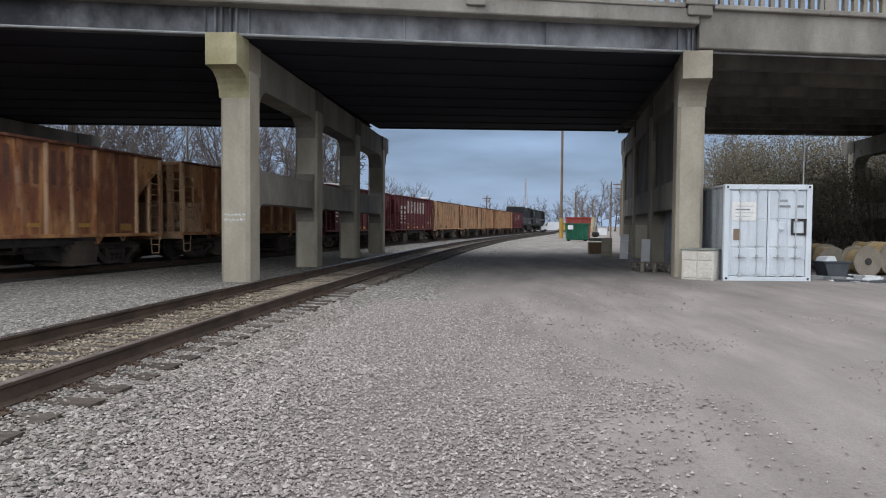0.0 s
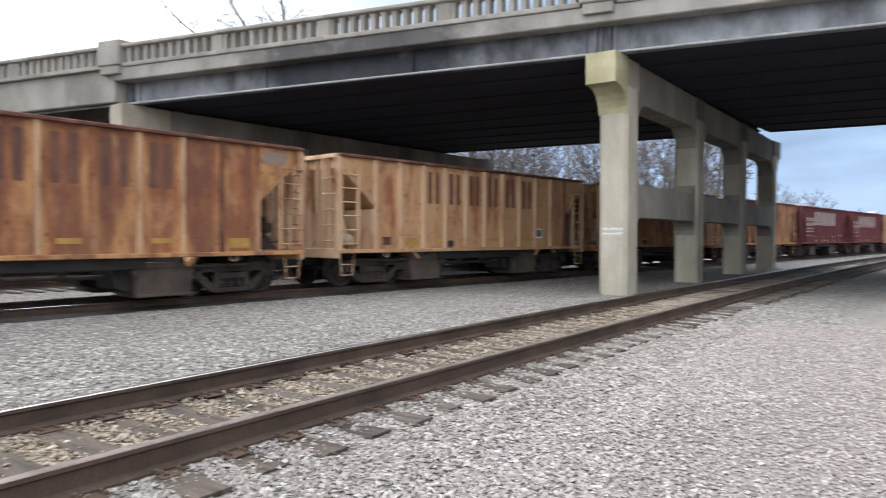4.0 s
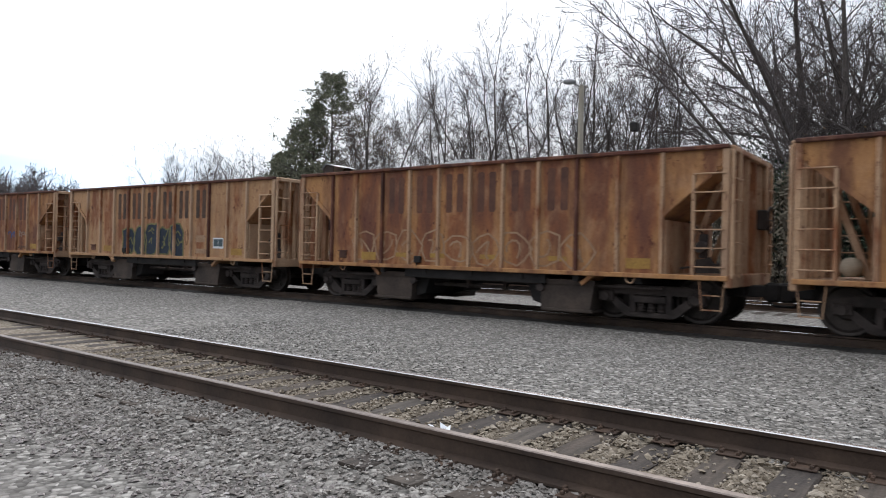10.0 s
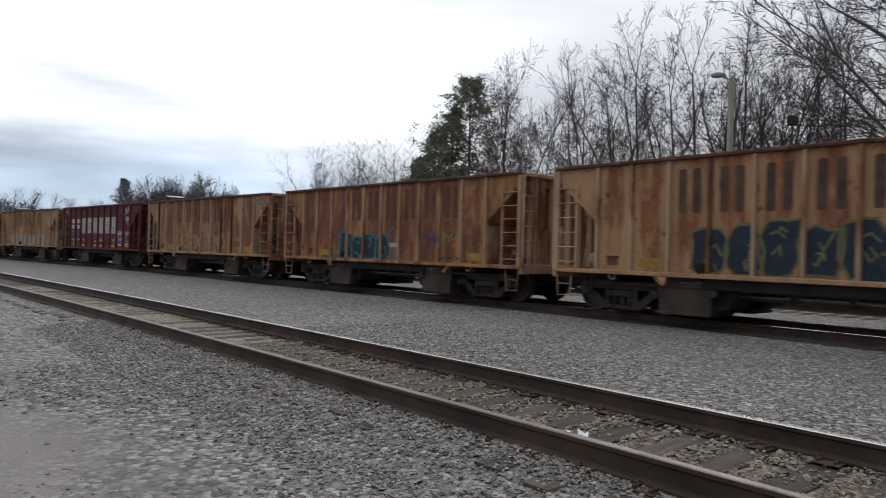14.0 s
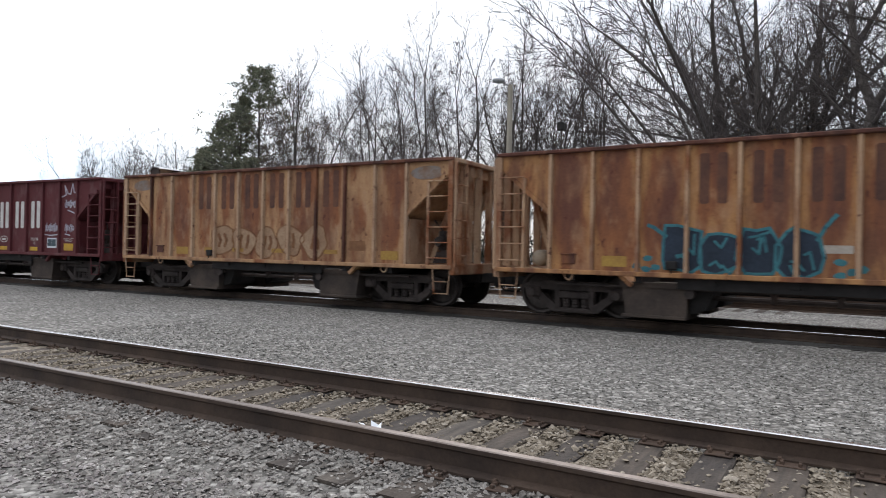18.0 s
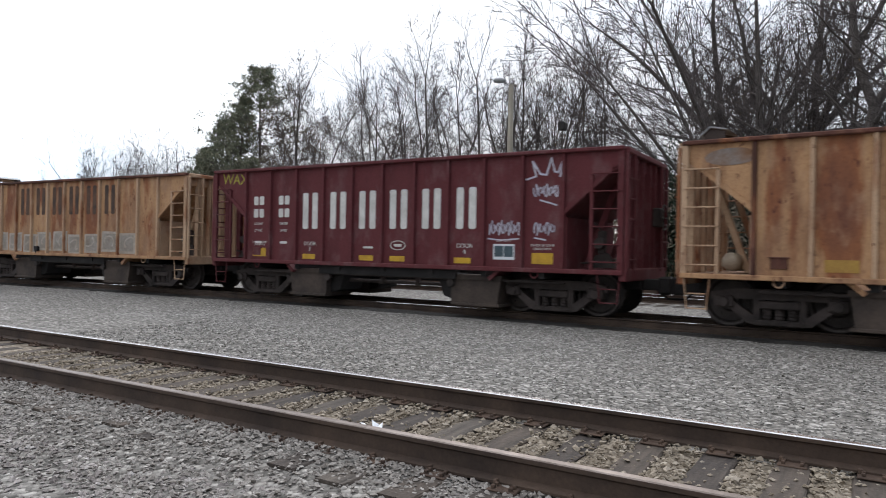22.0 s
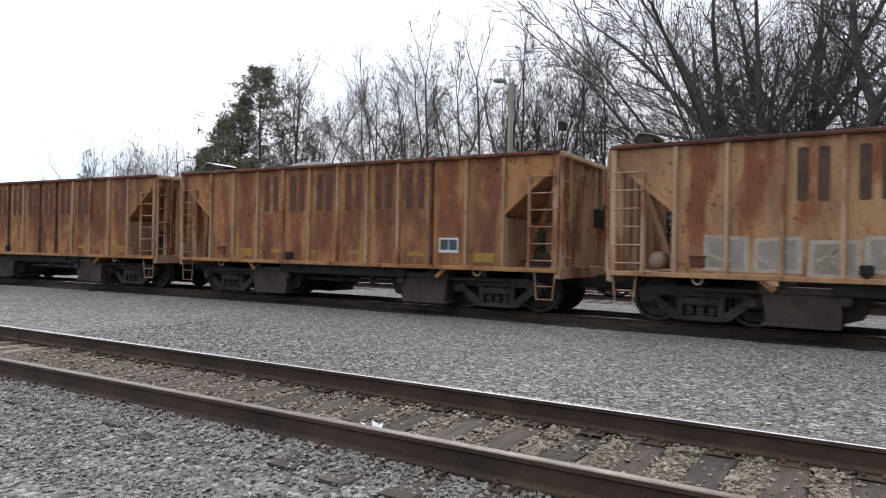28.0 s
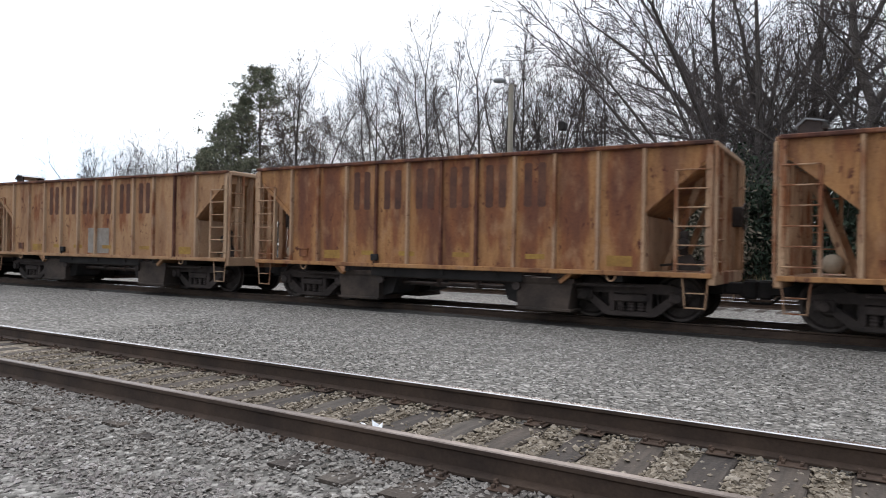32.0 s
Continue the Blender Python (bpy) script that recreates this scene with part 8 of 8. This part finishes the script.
def pole(x, y, h, r, label, arm=0.0, cross=False, mat=None, skirt=False):
    t = thing("utility_pole", pose(x, y, 0), label, "pole", "poles in the yard")
    part("shaft", Shape().tube((0, 0, 0), (0, 0, h), r, r * 0.7, 10).mesh("shaft", mat or M_WOODPOLE), t)
    if skirt:
        part("guard", Shape().tube((0, 0, 0), (0, 0, 2.3), r + 0.06, n=12).mesh("guard", plain("dull_yellow_guard", (0.42, 0.27, 0.06), (0.28, 0.18, 0.05), 1.5, 0.8)), t, None, "dull yellow guard round the foot")
    if arm:
        part("lamp_arm", Shape().tube((0, 0, h - 1.6), (-0.3, arm * 0.7, h - 1.25), 0.08, n=6).tube((-0.3, arm * 0.7, h - 1.25), (-0.4, arm, h - 1.35), 0.07, n=6).mesh("lamp_arm", M_STEEL), t)
        part("lamp_head", Shape().lathe([(0.0, -0.4), (0.1, -0.35), (0.17, 0), (0.1, 0.35), (0, 0.42)], "y", 12, (-0.4, arm * 1.1, h - 1.4)).mesh("lamp_head", M_STEEL), t)
    if cross:
        part("cross_arm", Shape().box(-0.06, 0.06, -1.1, 1.1, h - 0.7, h - 0.55).box(-0.06, 0.06, -0.8, 0.8, h - 1.3, h - 1.17).mesh("cross_arm", M_WOODPOLE), t)


pole(80.6, -6.65, 14.7, 0.17, "tall wooden pole with a street lamp arm", 1.9, skirt=True)
pole(78, -8.0, 5.2, 0.14, "short leaning greenish pole")
pole(95, -10.6, 5.2, 0.12, "wooden pole beyond the dumpsters")
pole(97, -12.3, 5.0, 0.12, "wooden pole beyond the dumpsters")
pole(95, -11.4, 4.2, 0.1, "wooden pole beyond the dumpsters")
pole(88, -13.4, 7.0, 0.1, "thin pole in the yard")
pole(100, -16.6, 8.0, 0.14, "utility pole with cross arms", cross=True)
pole(110, -21.0, 13.5, 0.13, "thin steel flood light pole", mat=M_STEEL)
pole(170, 4.2, 8.6, 0.16, "utility pole with cross arms beyond the train", cross=True)
pole(26.2, -10.85, 4.85, 0.035, "thin white pole behind the container", mat=M_WHITE)
pole(33.8, 16.0, 8.5, 0.09, "steel pole seen under the bridge", mat=M_STEEL)


def wood_lamp():
    """The street lamp that stands among the trees."""
    x, y, _ = at_bearing(116.25, 37)
    t = thing("street_lamp", pose(x, y, 0, 0, 0, 116.25), "grey street lamp pole among the bare trees", "street lamp")
    part("pole", Shape().tube((0, 0, 0), (0, 0, 10.4), 0.19, 0.14, 12).mesh("pole", M_CONC), t)
    part("arm", Shape().tube((0, 0, 10.3), (0, 0.45, 10.55), 0.04, n=6).mesh("arm", M_STEEL), t)
    part("lamp_head", Shape().lathe([(0, -0.36), (0.1, -0.32), (0.16, 0.0), (0.12, 0.3), (0, 0.36)], "y", 14, (0, 0.62, 10.62)).mesh("lamp_head", M_STEEL), t)
    x, y, _ = at_bearing(112.0, 40)
    s = thing("flood_light", pose(x, y, 0), "small dark flood light on a thin pole", "flood light")
    part("pole", Shape().tube((0, 0, 0), (0, 0, 8.6), 0.07, 0.05, 8).mesh("pole", M_BARK), s)
    part("lamp_head", Shape().box(-0.2, 0.2, -0.25, 0.25, 8.45, 8.95, 0.05).mesh("lamp_head", S_BLACKP), s)


wood_lamp()


def radio_tower():
    t = thing("radio_tower", pose(420, -13, 0), "far lattice radio tower on the horizon", "tower")
    steel = M_STEEL
    for a in range(3):
        c, s = math.cos(a * 2.094), math.sin(a * 2.094)
        part("leg", Shape().tube((c * 2.4, s * 2.4, 0), (c * 0.4, s * 0.4, 30), 0.22, 0.14, 6).mesh("leg", steel), t)
    lat = Shape()
    for k in range(12):
        z0, z1 = k * 2.5, k * 2.5 + 2.5
        r0, r1 = 2.4 - 2.0 * z0 / 30, 2.4 - 2.0 * z1 / 30
        for a in range(3):
            b = (a + 1) % 3
            lat.tube((math.cos(a * 2.094) * r0, math.sin(a * 2.094) * r0, z0), (math.cos(b * 2.094) * r1, math.sin(b * 2.094) * r1, z1), 0.09, n=4)
    part("lattice", lat.mesh("lattice", steel), t)


radio_tower()


def loader(x, y, turn):
    """A small yard machine, far off: tracks, cab and boom."""
    t = thing("yard_loader", pose(x, y, 0, 0, 0, turn), "small pale yard loader beyond the dumpsters", "loader")
    tan = plain("dusty_machine_paint", (0.40, 0.36, 0.24), (0.27, 0.24, 0.16), 2, 0.7)
    for s in (-1, 1):
        part("track", Shape().box(-1.2, 1.2, s * 0.8 - 0.25, s * 0.8 + 0.25, 0, 0.7, 0.2).mesh("track", M_BLACK), t)
    part("cab", Shape().prism([(-0.8, 0.7), (0.9, 0.7), (0.9, 1.3), (0.4, 1.4), (0.3, 2.6), (-0.7, 2.6)], "y", -0.6, 0.6).mesh("cab", tan), t)
    part("boom", Shape().prism([(0.6, 1.1), (0.8, 1.0), (2.0, 0.35), (2.0, 0.6)], "y", -0.2, 0.2).mesh("boom", tan), t)


loader(92, -11.3, 160)


def tanker(x, y, turn, label, cols):
    t = thing("white_van", pose(x, y, 0, 0, 0, turn), label, "vehicle", "far parked vehicles")
    part("body", Shape().prism([(-2.4, 0.45), (2.3, 0.45), (2.4, 1.2), (1.6, 1.35), (1.1, 2.2), (-2.4, 2.2)], "y", -0.9, 0.9).mesh("body", cols), t)
    part("window", Shape().prism([(1.15, 1.4), (1.5, 1.4), (1.08, 2.05), (0.9, 2.05)], "y", -0.92, 0.92).mesh("window", S_BLACKP), t)
    for sx in (-1.5, 1.5):
        for sy in (-0.85, 0.85):
            part("wheel", Shape().lathe([(0, -0.1), (0.36, -0.1), (0.36, 0.1), (0, 0.1)], "y", 16, (sx, sy, 0.36)).mesh("wheel", S_BLACKP), t)


tanker(150, -10.2, 100, "white van parked far down the yard", M_WHITE)
tanker(158, -14.6, 80, "yellow van parked far down the yard", M_YELLOW)


def equipment_cabinet(x, y):
    t = thing("equipment_cabinet", pose(x, y, 0), "small white equipment cabinet far down the yard", "cabinet")
    part("body", Shape().box(0, 0.8, -0.6, 0.6, 0.12, 1.25, 0.02).mesh("body", M_WHITE), t)
    part("plinth", Shape().box(0.02, 0.78, -0.58, 0.58, 0, 0.12).mesh("plinth", M_CONC), t)
    part("roof", Shape().prism([(-0.66, 1.25), (0.66, 1.25), (0.0, 1.42)], "x", -0.05, 0.85).mesh("roof", M_STEEL), t)


equipment_cabinet(100, -14.1)


def tyre_heap():
    for i, (x, y) in enumerate(((68, -8.75), (68.2, -9.0), (68.1, -9.4))):
        sh = Shape().lathe([(0.25, 0), (0.5, 0.02), (0.55, 0.14), (0.5, 0.26), (0.25, 0.28), (0.25, 0)], "z", 18)
        solid("old_tyre", sh, S_BLACKP, "old black tyre on the dirt by the dumpster", "tyre", pose(x, y, 0), "tyres by the dumpster")


tyre_heap()


def switch_stand():
    x, y, h = on_line(5.0, 4.1)
    t = thing("switch_stand", pose(x, y, 0, 0, 0, math.degrees(h)), "low switch stand with yellow lever and green target", "switch stand")
    yel = plain("switch_yellow", (0.55, 0.4, 0.05), (0.4, 0.28, 0.04), 3, 0.6)
    part("base", Shape().box(-0.25, 0.25, -0.2, 0.2, 0, 0.28, 0.03).mesh("base", M_DARKSTEEL), t)
    part("lever", Shape().tube((0, 0, 0.25), (-0.9, 0, 0.62), 0.025, n=8).tube((-0.9, 0, 0.62), (-1.0, 0, 0.1), 0.03, n=8).mesh("lever", yel), t)
    part("target", Shape().lathe([(0, -0.02), (0.15, -0.02), (0.15, 0.02), (0, 0.02)], "y", 18, (0.35, 0, 0.52)).box(0.33, 0.37, -0.02, 0.02, 0.2, 0.5).mesh("target", plain("target_green", (0.03, 0.22, 0.12), (0.02, 0.14, 0.08), 3, 0.6)), t)


switch_stand()

# a white scrap of paper caught between the near rails
x_, y_ = -3.17, 4.15
pp = Shape()
for k_ in range(5):
    a_ = k_ * 1.25
    pp.face([(0.02 * math.cos(a_), 0.02 * math.sin(a_), 0.0), (0.11 * math.cos(a_), 0.07 * math.sin(a_), 0.03), (0.09 * math.cos(a_ + 0.9), 0.1 * math.sin(a_ + 0.9), 0.05)])
solid("paper_scrap", pp, M_WHITE, "crumpled white paper caught between the rails", "litter", pose(x_, y_, 0.09))


motions()
